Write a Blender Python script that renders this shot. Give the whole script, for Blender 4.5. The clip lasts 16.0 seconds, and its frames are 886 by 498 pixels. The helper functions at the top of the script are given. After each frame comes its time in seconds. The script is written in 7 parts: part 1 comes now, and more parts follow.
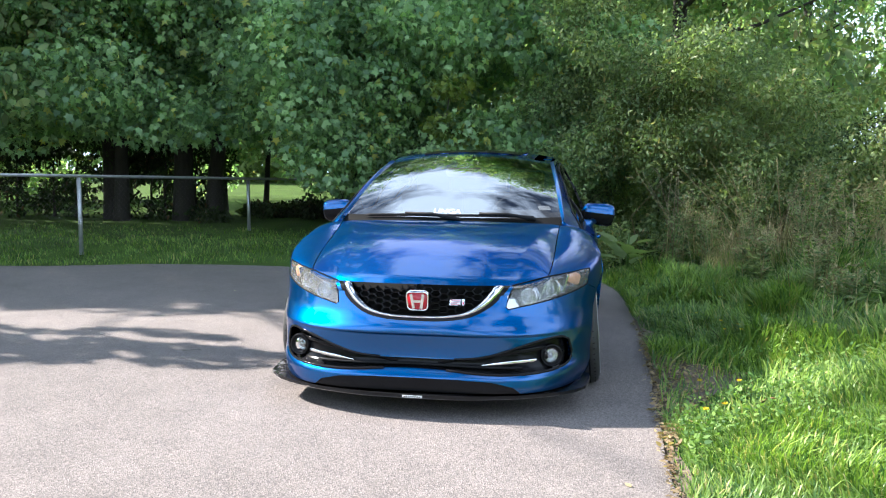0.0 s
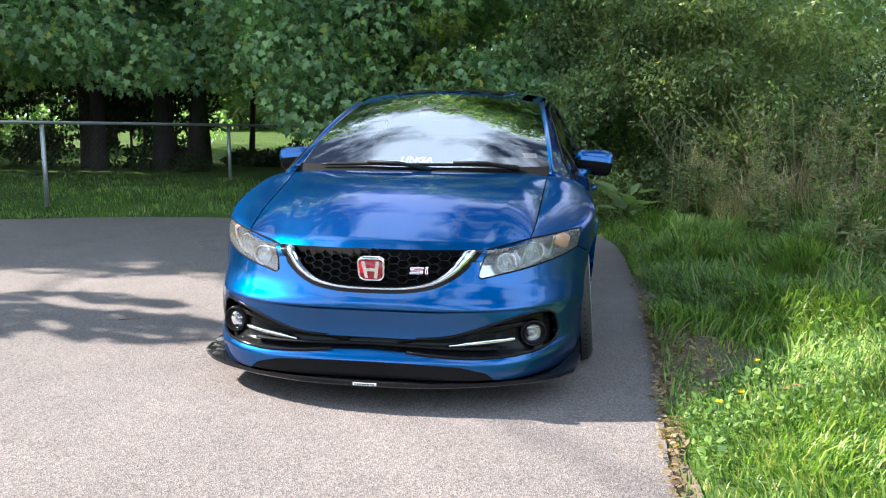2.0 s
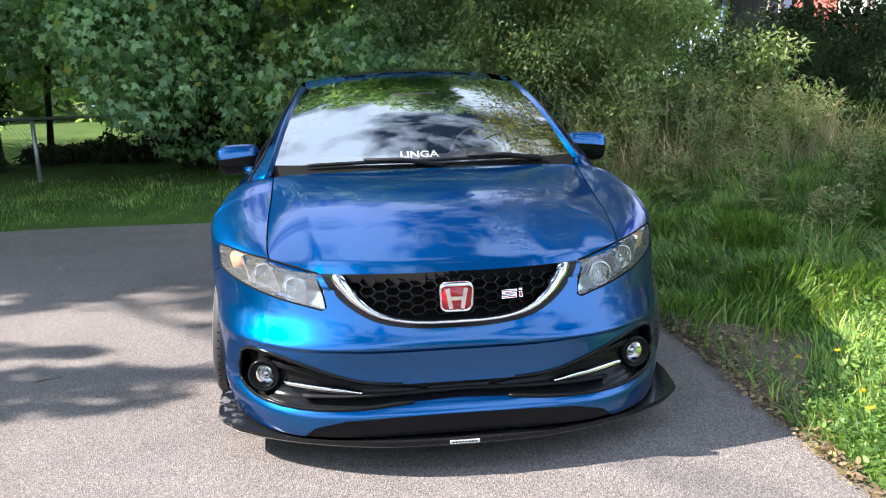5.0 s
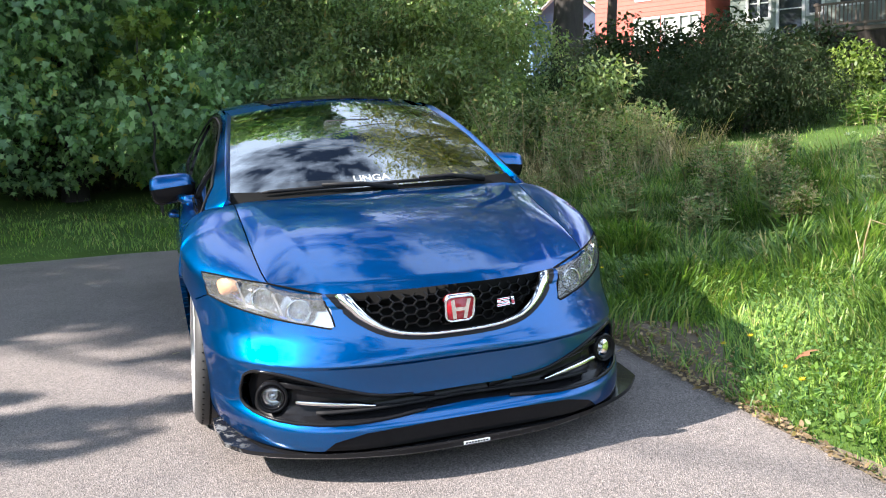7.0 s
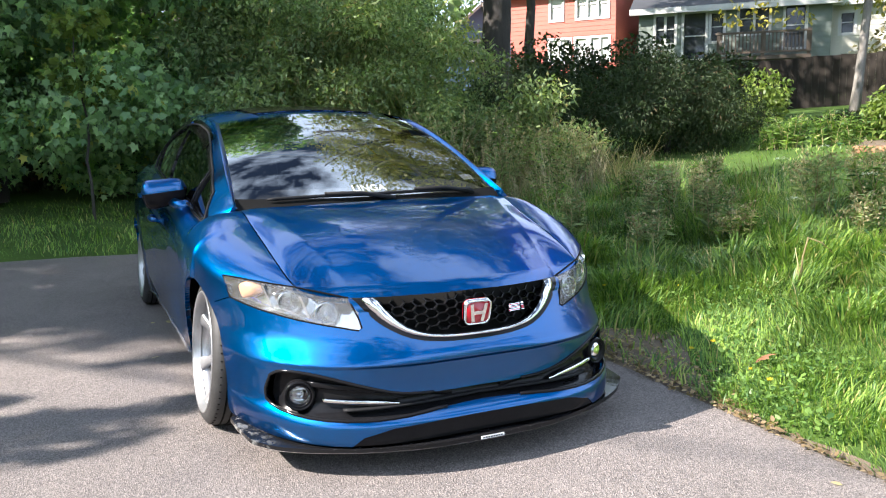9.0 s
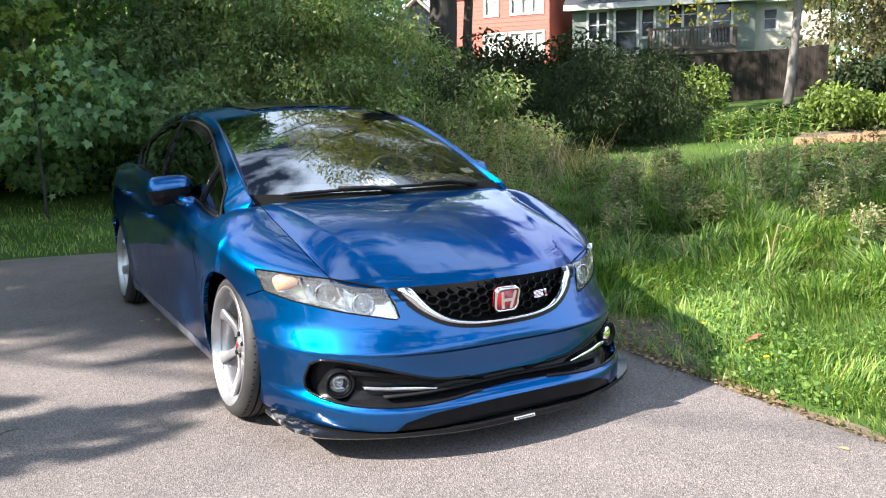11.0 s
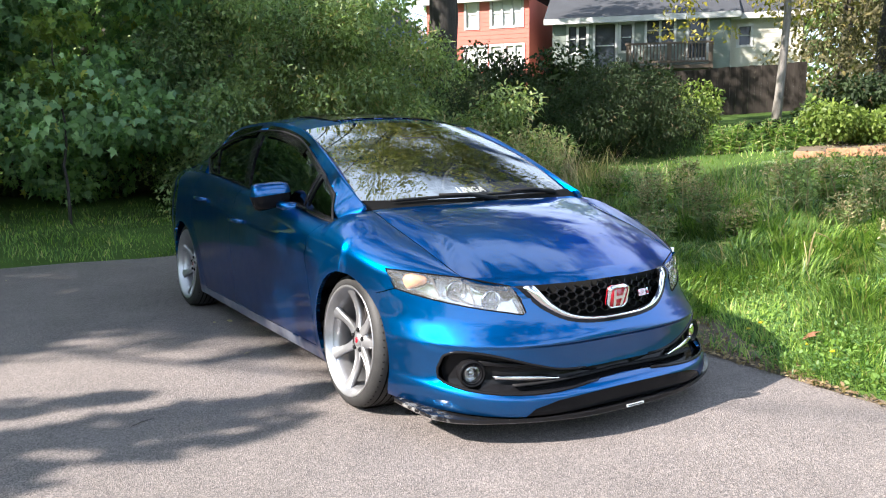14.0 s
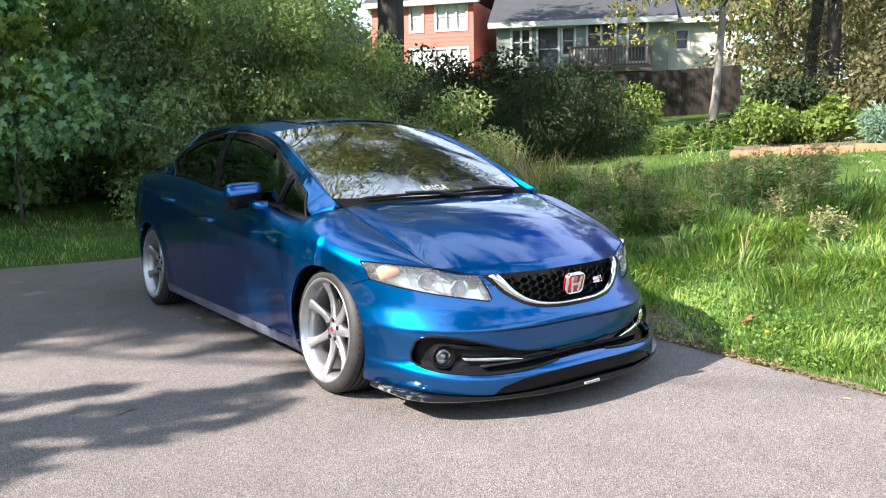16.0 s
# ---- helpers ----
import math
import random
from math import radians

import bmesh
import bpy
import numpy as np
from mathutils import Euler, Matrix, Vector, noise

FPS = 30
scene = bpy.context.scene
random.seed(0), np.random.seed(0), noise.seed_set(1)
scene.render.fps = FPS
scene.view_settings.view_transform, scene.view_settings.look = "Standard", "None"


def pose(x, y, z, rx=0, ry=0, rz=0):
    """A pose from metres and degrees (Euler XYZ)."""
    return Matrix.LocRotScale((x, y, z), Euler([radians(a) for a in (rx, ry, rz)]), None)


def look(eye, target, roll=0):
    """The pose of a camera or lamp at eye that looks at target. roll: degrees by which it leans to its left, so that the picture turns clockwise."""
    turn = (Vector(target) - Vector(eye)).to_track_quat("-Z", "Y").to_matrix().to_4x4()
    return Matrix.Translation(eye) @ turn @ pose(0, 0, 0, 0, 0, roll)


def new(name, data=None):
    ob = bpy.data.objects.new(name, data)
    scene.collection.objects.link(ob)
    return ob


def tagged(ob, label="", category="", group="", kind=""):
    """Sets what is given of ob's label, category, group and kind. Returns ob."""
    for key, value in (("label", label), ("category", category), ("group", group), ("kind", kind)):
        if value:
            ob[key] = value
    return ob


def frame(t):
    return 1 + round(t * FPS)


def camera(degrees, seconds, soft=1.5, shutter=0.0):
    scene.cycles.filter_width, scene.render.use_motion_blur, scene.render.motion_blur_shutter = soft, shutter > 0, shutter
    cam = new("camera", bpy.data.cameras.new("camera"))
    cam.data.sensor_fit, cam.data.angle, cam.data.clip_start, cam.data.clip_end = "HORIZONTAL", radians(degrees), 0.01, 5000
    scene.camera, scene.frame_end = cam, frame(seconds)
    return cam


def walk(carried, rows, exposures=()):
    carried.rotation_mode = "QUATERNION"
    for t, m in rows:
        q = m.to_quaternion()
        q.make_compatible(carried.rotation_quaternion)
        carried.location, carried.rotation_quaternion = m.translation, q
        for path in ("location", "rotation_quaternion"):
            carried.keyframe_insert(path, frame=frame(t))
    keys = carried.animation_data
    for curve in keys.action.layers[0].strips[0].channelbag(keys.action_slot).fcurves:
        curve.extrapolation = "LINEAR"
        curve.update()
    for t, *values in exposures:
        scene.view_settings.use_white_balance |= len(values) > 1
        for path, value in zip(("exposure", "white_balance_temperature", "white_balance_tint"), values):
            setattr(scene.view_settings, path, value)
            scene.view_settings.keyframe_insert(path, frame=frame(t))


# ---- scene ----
cam = camera(56.9, 16.0, 1.15)
PATH = [
    (0, (0.721, -4.562, 1.094), (0.406, -2.594, 0.934), 0.7),
    (0.5, (0.795, -4.307, 1.063), (0.454, -2.345, 0.883), 1.0),
    (1, (0.794, -4.109, 1.061), (0.436, -2.152, 0.852), 1.0),
    (1.5, (0.799, -3.985, 1.065), (0.446, -2.032, 0.817), 0.8),
    (2, (0.781, -3.865, 1.078), (0.464, -1.912, 0.791), 0.5),
    (2.5, (0.657, -3.797, 1.071), (0.397, -1.839, 0.756), 0.2),
    (3, (0.436, -3.737, 1.08), (0.251, -1.774, 0.744), 0.3),
    (3.2, (0.354, -3.712, 1.096), (0.205, -1.748, 0.75), 0.5),
    (5.3, (-0.366, -3.265, 1.137), (-0.107, -1.313, 0.789), -2.4),
    (5.5, (-0.425, -3.284, 1.138), (-0.116, -1.338, 0.794), -2.6),
    (6, (-0.583, -3.367, 1.144), (-0.162, -1.441, 0.812), -3.0),
    (6.5, (-0.727, -3.389, 1.155), (-0.197, -1.487, 0.835), -3.0),
    (7, (-0.887, -3.347, 1.168), (-0.269, -1.47, 0.857), -2.9),
    (7.5, (-1.018, -3.311, 1.178), (-0.325, -1.459, 0.876), -2.5),
    (8, (-1.099, -3.318, 1.181), (-0.356, -1.485, 0.885), -2.1),
    (8.5, (-1.225, -3.356, 1.183), (-0.431, -1.544, 0.891), -1.5),
    (9, (-1.332, -3.38, 1.2), (-0.498, -1.585, 0.908), -0.9),
    (9.2, (-1.358, -3.353, 1.202), (-0.505, -1.567, 0.91), -1.3),
    (11.5, (-1.831, -3.317, 1.21), (-0.837, -1.609, 0.905), -0.9),
    (12, (-1.951, -3.369, 1.19), (-0.952, -1.661, 0.895), -0.9),
    (12.5, (-2.067, -3.39, 1.198), (-1.065, -1.684, 0.906), -0.9),
    (13, (-2.172, -3.355, 1.205), (-1.161, -1.654, 0.914), -0.8),
    (13.5, (-2.303, -3.287, 1.22), (-1.275, -1.596, 0.93), -0.8),
    (14, (-2.381, -3.241, 1.226), (-1.331, -1.563, 0.942), -0.7),
    (14.5, (-2.431, -3.233, 1.227), (-1.349, -1.574, 0.949), -0.8),
    (15, (-2.458, -3.293, 1.225), (-1.355, -1.647, 0.95), -0.9),
    (15.5, (-2.54, -3.375, 1.222), (-1.409, -1.748, 0.945), -1.0),
    (16, (-2.614, -3.404, 1.222), (-1.454, -1.799, 0.942), -1.0),
]
walk(cam, [(t, look(eye, target, roll)) for t, eye, target, roll in PATH], [(0, 2.10, 5900, 13), (3, 2.00, 6030, 13), (6.5, 1.99, 6000, 14), (10, 1.91, 6060, 14), (16, 1.89, 6080, 14)])

# ---- light ----
SUN_DIR = Vector((-0.80, 0.10, 0.60)).normalized()
sun_data = bpy.data.lights.new("sun", "SUN")
sun_data.energy, sun_data.angle, sun_data.color = 5.0, radians(0.55), (1.0, 0.90, 0.76)
sun = new("sun", sun_data)
sun.matrix_world = look(SUN_DIR * 60, (0, 0, 0))

world = bpy.data.worlds.new("sky")
scene.world = world
world.use_nodes = True
wn, wl = world.node_tree.nodes, world.node_tree.links
wn.clear()
w_out, w_bg = wn.new("ShaderNodeOutputWorld"), wn.new("ShaderNodeBackground")
w_sky = wn.new("ShaderNodeTexSky")
w_sky.sky_type, w_sky.sun_disc = "NISHITA", False
w_sky.sun_elevation = math.asin(SUN_DIR.z)
w_sky.sun_rotation = math.atan2(SUN_DIR.x, SUN_DIR.y)
w_sky.dust_density = 0.7
# broken white cloud over the blue
w_tc, w_map = wn.new("ShaderNodeTexCoord"), wn.new("ShaderNodeMapping")
w_map.inputs["Scale"].default_value = (1.0, 1.0, 1.7)
w_noise, w_ramp = wn.new("ShaderNodeTexNoise"), wn.new("ShaderNodeValToRGB")
w_noise.inputs["Scale"].default_value, w_noise.inputs["Detail"].default_value = 2.2, 7.0
w_noise.inputs["Roughness"].default_value = 0.6
w_ramp.color_ramp.elements[0].position, w_ramp.color_ramp.elements[1].position = 0.46, 0.56
w_mix = wn.new("ShaderNodeMix")
w_mix.data_type = "RGBA"
w_mix.inputs["B"].default_value = (27.5, 33.0, 39.0, 1)
wl.new(w_tc.outputs["Generated"], w_map.inputs["Vector"])
wl.new(w_map.outputs["Vector"], w_noise.inputs["Vector"])
# the cloud layer closes up towards the horizon
w_sep, w_high, w_sum = wn.new("ShaderNodeSeparateXYZ"), wn.new("ShaderNodeMath"), wn.new("ShaderNodeMath")
w_high.operation, w_sum.operation = "MULTIPLY_ADD", "ADD"
w_high.inputs[1].default_value, w_high.inputs[2].default_value = -0.34, 0.262
wl.new(w_tc.outputs["Generated"], w_sep.inputs["Vector"])
wl.new(w_sep.outputs["Z"], w_high.inputs[0])
wl.new(w_noise.outputs["Fac"], w_sum.inputs[0])
wl.new(w_high.outputs["Value"], w_sum.inputs[1])
wl.new(w_sum.outputs["Value"], w_ramp.inputs["Fac"])
wl.new(w_ramp.outputs["Color"], w_mix.inputs["Factor"])
wl.new(w_sky.outputs["Color"], w_mix.inputs["A"])
wl.new(w_mix.outputs["Result"], w_bg.inputs["Color"])
w_bg.inputs["Strength"].default_value = 0.0195
wl.new(w_bg.outputs["Background"], w_out.inputs["Surface"])

# ---- materials ----
def material(name, base=(0.5, 0.5, 0.5), rough=0.5, metal=0.0, **more):
    m = bpy.data.materials.new(name)
    m.use_nodes = True
    b = m.node_tree.nodes["Principled BSDF"]
    b.inputs["Base Color"].default_value = (*base, 1)
    b.inputs["Roughness"].default_value, b.inputs["Metallic"].default_value = rough, metal
    for key, value in more.items():
        b.inputs[key.replace("_", " ")].default_value = value
    return m


def node(m, kind, **values):
    n = m.node_tree.nodes.new(kind)
    for key, value in values.items():
        n.inputs[key.replace("_", " ")].default_value = value
    return n


def link(m, a, b):
    m.node_tree.links.new(a, b)


def coords(m, scale=(1, 1, 1)):
    tc, mp = node(m, "ShaderNodeTexCoord"), node(m, "ShaderNodeMapping", Scale=scale)
    link(m, tc.outputs["Object"], mp.inputs["Vector"])
    return mp.outputs["Vector"]


def noise_out(m, vec, scale, detail=4.0, rough=0.55):
    n = node(m, "ShaderNodeTexNoise", Scale=scale, Detail=detail, Roughness=rough)
    link(m, vec, n.inputs["Vector"])
    return n.outputs["Fac"]


def ramp(m, fac, stops):
    r = node(m, "ShaderNodeValToRGB")
    els = r.color_ramp.elements
    while len(els) < len(stops):
        els.new(0.5)
    for e, (p, c) in zip(els, stops):
        e.position, e.color = p, (*c, 1)
    link(m, fac, r.inputs["Fac"])
    return r.outputs["Color"]


def blend(m, fac, a, b, kind="MIX"):
    x = node(m, "ShaderNodeMix")
    x.data_type, x.blend_type = "RGBA", kind
    for sock, v in (("Factor", fac), ("A", a), ("B", b)):
        if isinstance(v, (int, float)):
            x.inputs[sock].default_value = v
        elif isinstance(v, tuple):
            x.inputs[sock].default_value = (*v, 1)
        else:
            link(m, v, x.inputs[sock])
    return x.outputs["Result"]


def bsdf(m):
    return m.node_tree.nodes["Principled BSDF"]


def bump(m, height, strength=0.3, distance=0.01):
    b = node(m, "ShaderNodeBump", Strength=strength, Distance=distance)
    link(m, height, b.inputs["Height"])
    link(m, b.outputs["Normal"], bsdf(m).inputs["Normal"])


def mottled(name, stops, scale, rough=0.7, fine=None, bump_d=0.0, metal=0.0, stretch=(1, 1, 1), **more):
    """A surface with large patches and fine grain, by a colour ramp over two noises."""
    m = material(name, stops[0][1], rough, metal, **more)
    v = coords(m, stretch)
    a = noise_out(m, v, scale, 5)
    f = noise_out(m, v, fine or scale * 9, 4)
    col = ramp(m, blend(m, 0.4, a, f), stops)
    link(m, col, bsdf(m).inputs["Base Color"])
    if bump_d:
        bump(m, f, 0.5, bump_d)
    return m


def paint_material():
    m = material("blue_paint", (0.0, 0.075, 0.28), 0.38, 0.92, Specular_IOR_Level=0.05, Specular_Tint=(0.0, 0.15, 0.5, 1), Coat_Weight=1.0, Coat_Roughness=0.008, Coat_IOR=1.5)
    v = coords(m)
    flake = node(m, "ShaderNodeTexVoronoi", Scale=900.0)
    link(m, v, flake.inputs["Vector"])
    col = ramp(m, flake.outputs["Distance"], [(0.0, (0.0, 0.116, 0.36)), (0.5, (0.0, 0.076, 0.255)), (1.0, (0.0, 0.047, 0.165))])
    link(m, col, bsdf(m).inputs["Base Color"])
    dust = noise_out(m, v, 14, 6, 0.7)
    link(m, ramp(m, dust, [(0.4, (0.33, 0.33, 0.33)), (0.8, (0.40, 0.40, 0.40))]), bsdf(m).inputs["Roughness"])
    return m


PAINT = paint_material()


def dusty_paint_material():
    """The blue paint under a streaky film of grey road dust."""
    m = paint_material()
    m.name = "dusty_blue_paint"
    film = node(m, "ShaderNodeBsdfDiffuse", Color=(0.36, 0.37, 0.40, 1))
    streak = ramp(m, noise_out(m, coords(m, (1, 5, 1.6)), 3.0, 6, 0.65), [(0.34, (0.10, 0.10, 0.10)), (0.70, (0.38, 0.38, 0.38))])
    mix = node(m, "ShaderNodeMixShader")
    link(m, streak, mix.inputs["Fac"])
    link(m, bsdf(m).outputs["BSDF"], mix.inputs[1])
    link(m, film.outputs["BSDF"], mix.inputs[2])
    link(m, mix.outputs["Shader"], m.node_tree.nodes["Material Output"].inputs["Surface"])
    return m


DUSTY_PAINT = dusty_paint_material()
BLACK_GLOSS = mottled("gloss_black_plastic", [(0.3, (0.006, 0.006, 0.007)), (0.8, (0.012, 0.012, 0.013))], 12, 0.12, Specular_IOR_Level=0.12)
BLACK_TRIM = mottled("black_plastic_trim", [(0.3, (0.012, 0.012, 0.013)), (0.8, (0.022, 0.022, 0.023))], 30, 0.5, bump_d=0.0005, Specular_IOR_Level=0.08)
DARK_VOID = material("dark_inner_plastic", (0.004, 0.004, 0.004), 0.8, Specular_IOR_Level=0.1)
CHROME = mottled("chrome", [(0.3, (0.78, 0.78, 0.78)), (0.8, (0.88, 0.88, 0.88))], 25, 0.06, metal=1.0)
SILVER = mottled("brushed_silver_alloy", [(0.3, (0.34, 0.34, 0.35)), (0.8, (0.43, 0.43, 0.44))], 20, 0.36, metal=0.75)
RUBBER = mottled("tyre_rubber", [(0.3, (0.012, 0.012, 0.012)), (0.8, (0.035, 0.034, 0.033))], 14, 0.65, bump_d=0.001)
RED = material("red_enamel", (0.36, 0.004, 0.014), 0.25, 0.0, Coat_Weight=0.4)
WHITE = material("white_vinyl", (0.75, 0.75, 0.75), 0.5)
AMBER = material("amber_reflector", (0.86, 0.40, 0.20), 0.25, 0.0, Coat_Weight=0.6)
LAMP_BOWL = mottled("lamp_reflector", [(0.3, (0.46, 0.47, 0.48)), (0.8, (0.62, 0.63, 0.64))], 18, 0.14, metal=0.85)
BRAKE = mottled("brake_iron", [(0.3, (0.10, 0.09, 0.085)), (0.8, (0.20, 0.18, 0.17))], 30, 0.5, metal=0.8)
CABIN = mottled("cabin_trim", [(0.3, (0.012, 0.012, 0.013)), (0.8, (0.03, 0.03, 0.031))], 20, 0.8)


def glass_material(name, tint, ior=1.5):
    """Thin sheet glass: tinted see-through with a mirror gloss by Fresnel."""
    m = bpy.data.materials.new(name)
    m.use_nodes = True
    m.node_tree.nodes.remove(m.node_tree.nodes["Principled BSDF"])
    clear = node(m, "ShaderNodeBsdfTransparent", Color=(*tint, 1))
    gloss = node(m, "ShaderNodeBsdfGlossy", Color=(1, 1, 1, 1), Roughness=0.01)
    fres = node(m, "ShaderNodeFresnel", IOR=ior)
    mix = node(m, "ShaderNodeMixShader")
    link(m, fres.outputs["Fac"], mix.inputs["Fac"])
    link(m, clear.outputs["BSDF"], mix.inputs[1])
    link(m, gloss.outputs["BSDF"], mix.inputs[2])
    link(m, mix.outputs["Shader"], m.node_tree.nodes["Material Output"].inputs["Surface"])
    return m


GLASS = glass_material("tinted_window_glass", (0.07, 0.08, 0.085), 1.6)
SCREEN_GLASS = glass_material("windscreen_glass", (0.50, 0.55, 0.56), 3.3)
CLEAR = glass_material("clear_lens", (0.95, 0.96, 0.97))
LENS = glass_material("hazed_lamp_lens", (0.95, 0.96, 0.97))
# weathered polycarbonate: a thin milky layer in the clear lens
_out = LENS.node_tree.nodes["Material Output"]
_shader = _out.inputs["Surface"].links[0].from_socket
_haze, _mix = node(LENS, "ShaderNodeBsdfDiffuse", Color=(0.85, 0.86, 0.84, 1)), node(LENS, "ShaderNodeMixShader", Fac=0.07)
link(LENS, _shader, _mix.inputs[1])
link(LENS, _haze.outputs["BSDF"], _mix.inputs[2])
link(LENS, _mix.outputs["Shader"], _out.inputs["Surface"])


def asphalt_material():
    m = material("worn_asphalt", (0.06, 0.06, 0.062), 0.95, Specular_IOR_Level=0.15)
    v = coords(m)
    big, mid = noise_out(m, v, 0.35, 5), noise_out(m, v, 3.2, 6)
    stones = node(m, "ShaderNodeTexVoronoi", Scale=210.0)
    link(m, v, stones.inputs["Vector"])
    grit = noise_out(m, v, 330, 3, 0.7)
    base = ramp(m, blend(m, 0.45, big, mid), [(0.30, (0.146, 0.135, 0.131)), (0.55, (0.192, 0.176, 0.170)), (0.75, (0.232, 0.212, 0.203))])
    speck = ramp(m, stones.outputs["Color"], [(0.1, (0.52, 0.50, 0.50)), (0.55, (1.0, 0.98, 0.97)), (0.95, (1.7, 1.62, 1.55))])
    col = blend(m, 0.95, base, speck, "MULTIPLY")
    col = blend(m, 0.65, col, ramp(m, grit, [(0.3, (0.42, 0.42, 0.42)), (0.7, (1.52, 1.50, 1.46))]), "MULTIPLY")
    link(m, col, bsdf(m).inputs["Base Color"])
    h = blend(m, 0.5, stones.outputs["Distance"], grit)
    bump(m, h, 1.0, 0.006)
    return m


ASPHALT = asphalt_material()


def leaf_material(name, dark, light, odd=None, amount=0.06, gloss=0.45, through_light=0.35):
    """Leaves vary one by one; some light passes through."""
    m = material(name, dark, gloss, Specular_IOR_Level=0.3)
    geo = node(m, "ShaderNodeNewGeometry")
    rnd = geo.outputs["Random Per Island"]
    stops = [(0.0, dark), (0.9, light)]
    if odd:
        stops = [(0.0, dark), (1.0 - amount - 0.03, light), (1.0 - amount + 0.02, odd)]
    col = ramp(m, rnd, stops)
    patch = noise_out(m, coords(m), 0.9, 3)
    col = blend(m, 1.0, col, ramp(m, patch, [(0.3, (0.62, 0.68, 0.68)), (0.7, (1.35, 1.28, 1.1))]), "MULTIPLY")
    link(m, col, bsdf(m).inputs["Base Color"])
    tr = node(m, "ShaderNodeBsdfTranslucent")
    link(m, blend(m, 1.0, col, (1.3, 1.5, 0.7), "MULTIPLY"), tr.inputs["Color"])
    mix = node(m, "ShaderNodeMixShader", Fac=through_light)
    out = m.node_tree.nodes["Material Output"]
    link(m, bsdf(m).outputs["BSDF"], mix.inputs[1])
    link(m, tr.outputs["BSDF"], mix.inputs[2])
    link(m, mix.outputs["Shader"], out.inputs["Surface"])
    return m


MAPLE = leaf_material("maple_leaves", (0.120, 0.215, 0.125), (0.320, 0.470, 0.240), (0.42, 0.42, 0.12), 0.03, 0.40, 0.45)
BRUSH = leaf_material("brush_leaves", (0.110, 0.165, 0.085), (0.295, 0.365, 0.175), (0.26, 0.23, 0.11), 0.04, 0.5, 0.45)
# very dark green, with the shade over these bushes put into the colour
SHRUB = leaf_material("shaded_shrub_leaves", (0.017, 0.031, 0.013), (0.044, 0.070, 0.026), (0.09, 0.065, 0.036), 0.05, 0.7, 0.25)
BRIGHT = leaf_material("garden_leaves", (0.08, 0.13, 0.03), (0.20, 0.26, 0.06))
BLUEGREEN = leaf_material("bluish_leaves", (0.12, 0.20, 0.16), (0.26, 0.36, 0.30))
TWIGGY = leaf_material("withering_leaves", (0.06, 0.058, 0.032), (0.15, 0.135, 0.075), (0.24, 0.20, 0.09), 0.1, 0.7)
YELLOWING = leaf_material("yellowing_leaves", (0.20, 0.20, 0.035), (0.42, 0.34, 0.06))
GRASS = leaf_material("grass_blades", (0.032, 0.095, 0.032), (0.235, 0.345, 0.072), (0.38, 0.33, 0.16), 0.05, 0.42, 0.34)
DRY = leaf_material("dry_stems", (0.18, 0.14, 0.08), (0.46, 0.39, 0.25))
PETAL = leaf_material("white_umbels", (0.6, 0.6, 0.55), (0.8, 0.8, 0.75))
DANDELION = leaf_material("dandelion_heads", (0.75, 0.5, 0.02), (0.85, 0.65, 0.04))
BARK = mottled("dark_bark", [(0.3, (0.018, 0.016, 0.014)), (0.6, (0.045, 0.039, 0.034)), (0.85, (0.085, 0.074, 0.064))], 6, 0.9, bump_d=0.03, stretch=(3, 3, 0.5))
PALE_BARK = mottled("pale_bark", [(0.3, (0.12, 0.105, 0.09)), (0.6, (0.25, 0.23, 0.205)), (0.85, (0.36, 0.335, 0.30))], 5, 0.9, bump_d=0.02, stretch=(3, 3, 0.6))
SOIL = mottled("turf_soil", [(0.3, (0.030, 0.050, 0.014)), (0.55, (0.060, 0.105, 0.022)), (0.8, (0.115, 0.180, 0.036))], 1.1, 0.95, fine=60, bump_d=0.02, Specular_IOR_Level=0.1)
DIRT = mottled("leaf_litter", [(0.3, (0.06, 0.047, 0.033)), (0.55, (0.13, 0.098, 0.068)), (0.8, (0.22, 0.17, 0.115))], 9, 0.95, fine=120, bump_d=0.01)
GALV = mottled("galvanised_steel", [(0.3, (0.30, 0.31, 0.32)), (0.8, (0.48, 0.49, 0.50))], 14, 0.45, metal=0.7)

# ---- geometry helpers ----
def link_mesh(name, me, mat, parent=None, label=""):
    me.materials.append(mat)
    ob = new(name, me)
    if parent:
        ob.parent = parent
    if label:
        ob["label"] = label
    return ob


def part(name, bm, mat, parent=None, label="", smooth=True):
    me = bpy.data.meshes.new(name)
    bm.normal_update()
    bm.to_mesh(me)
    bm.free()
    if smooth:
        me.polygons.foreach_set("use_smooth", [True] * len(me.polygons))
    return link_mesh(name, me, mat, parent, label)


def thing(name, m=None):
    ob = new(name)
    ob.matrix_basis = m or Matrix()
    return ob


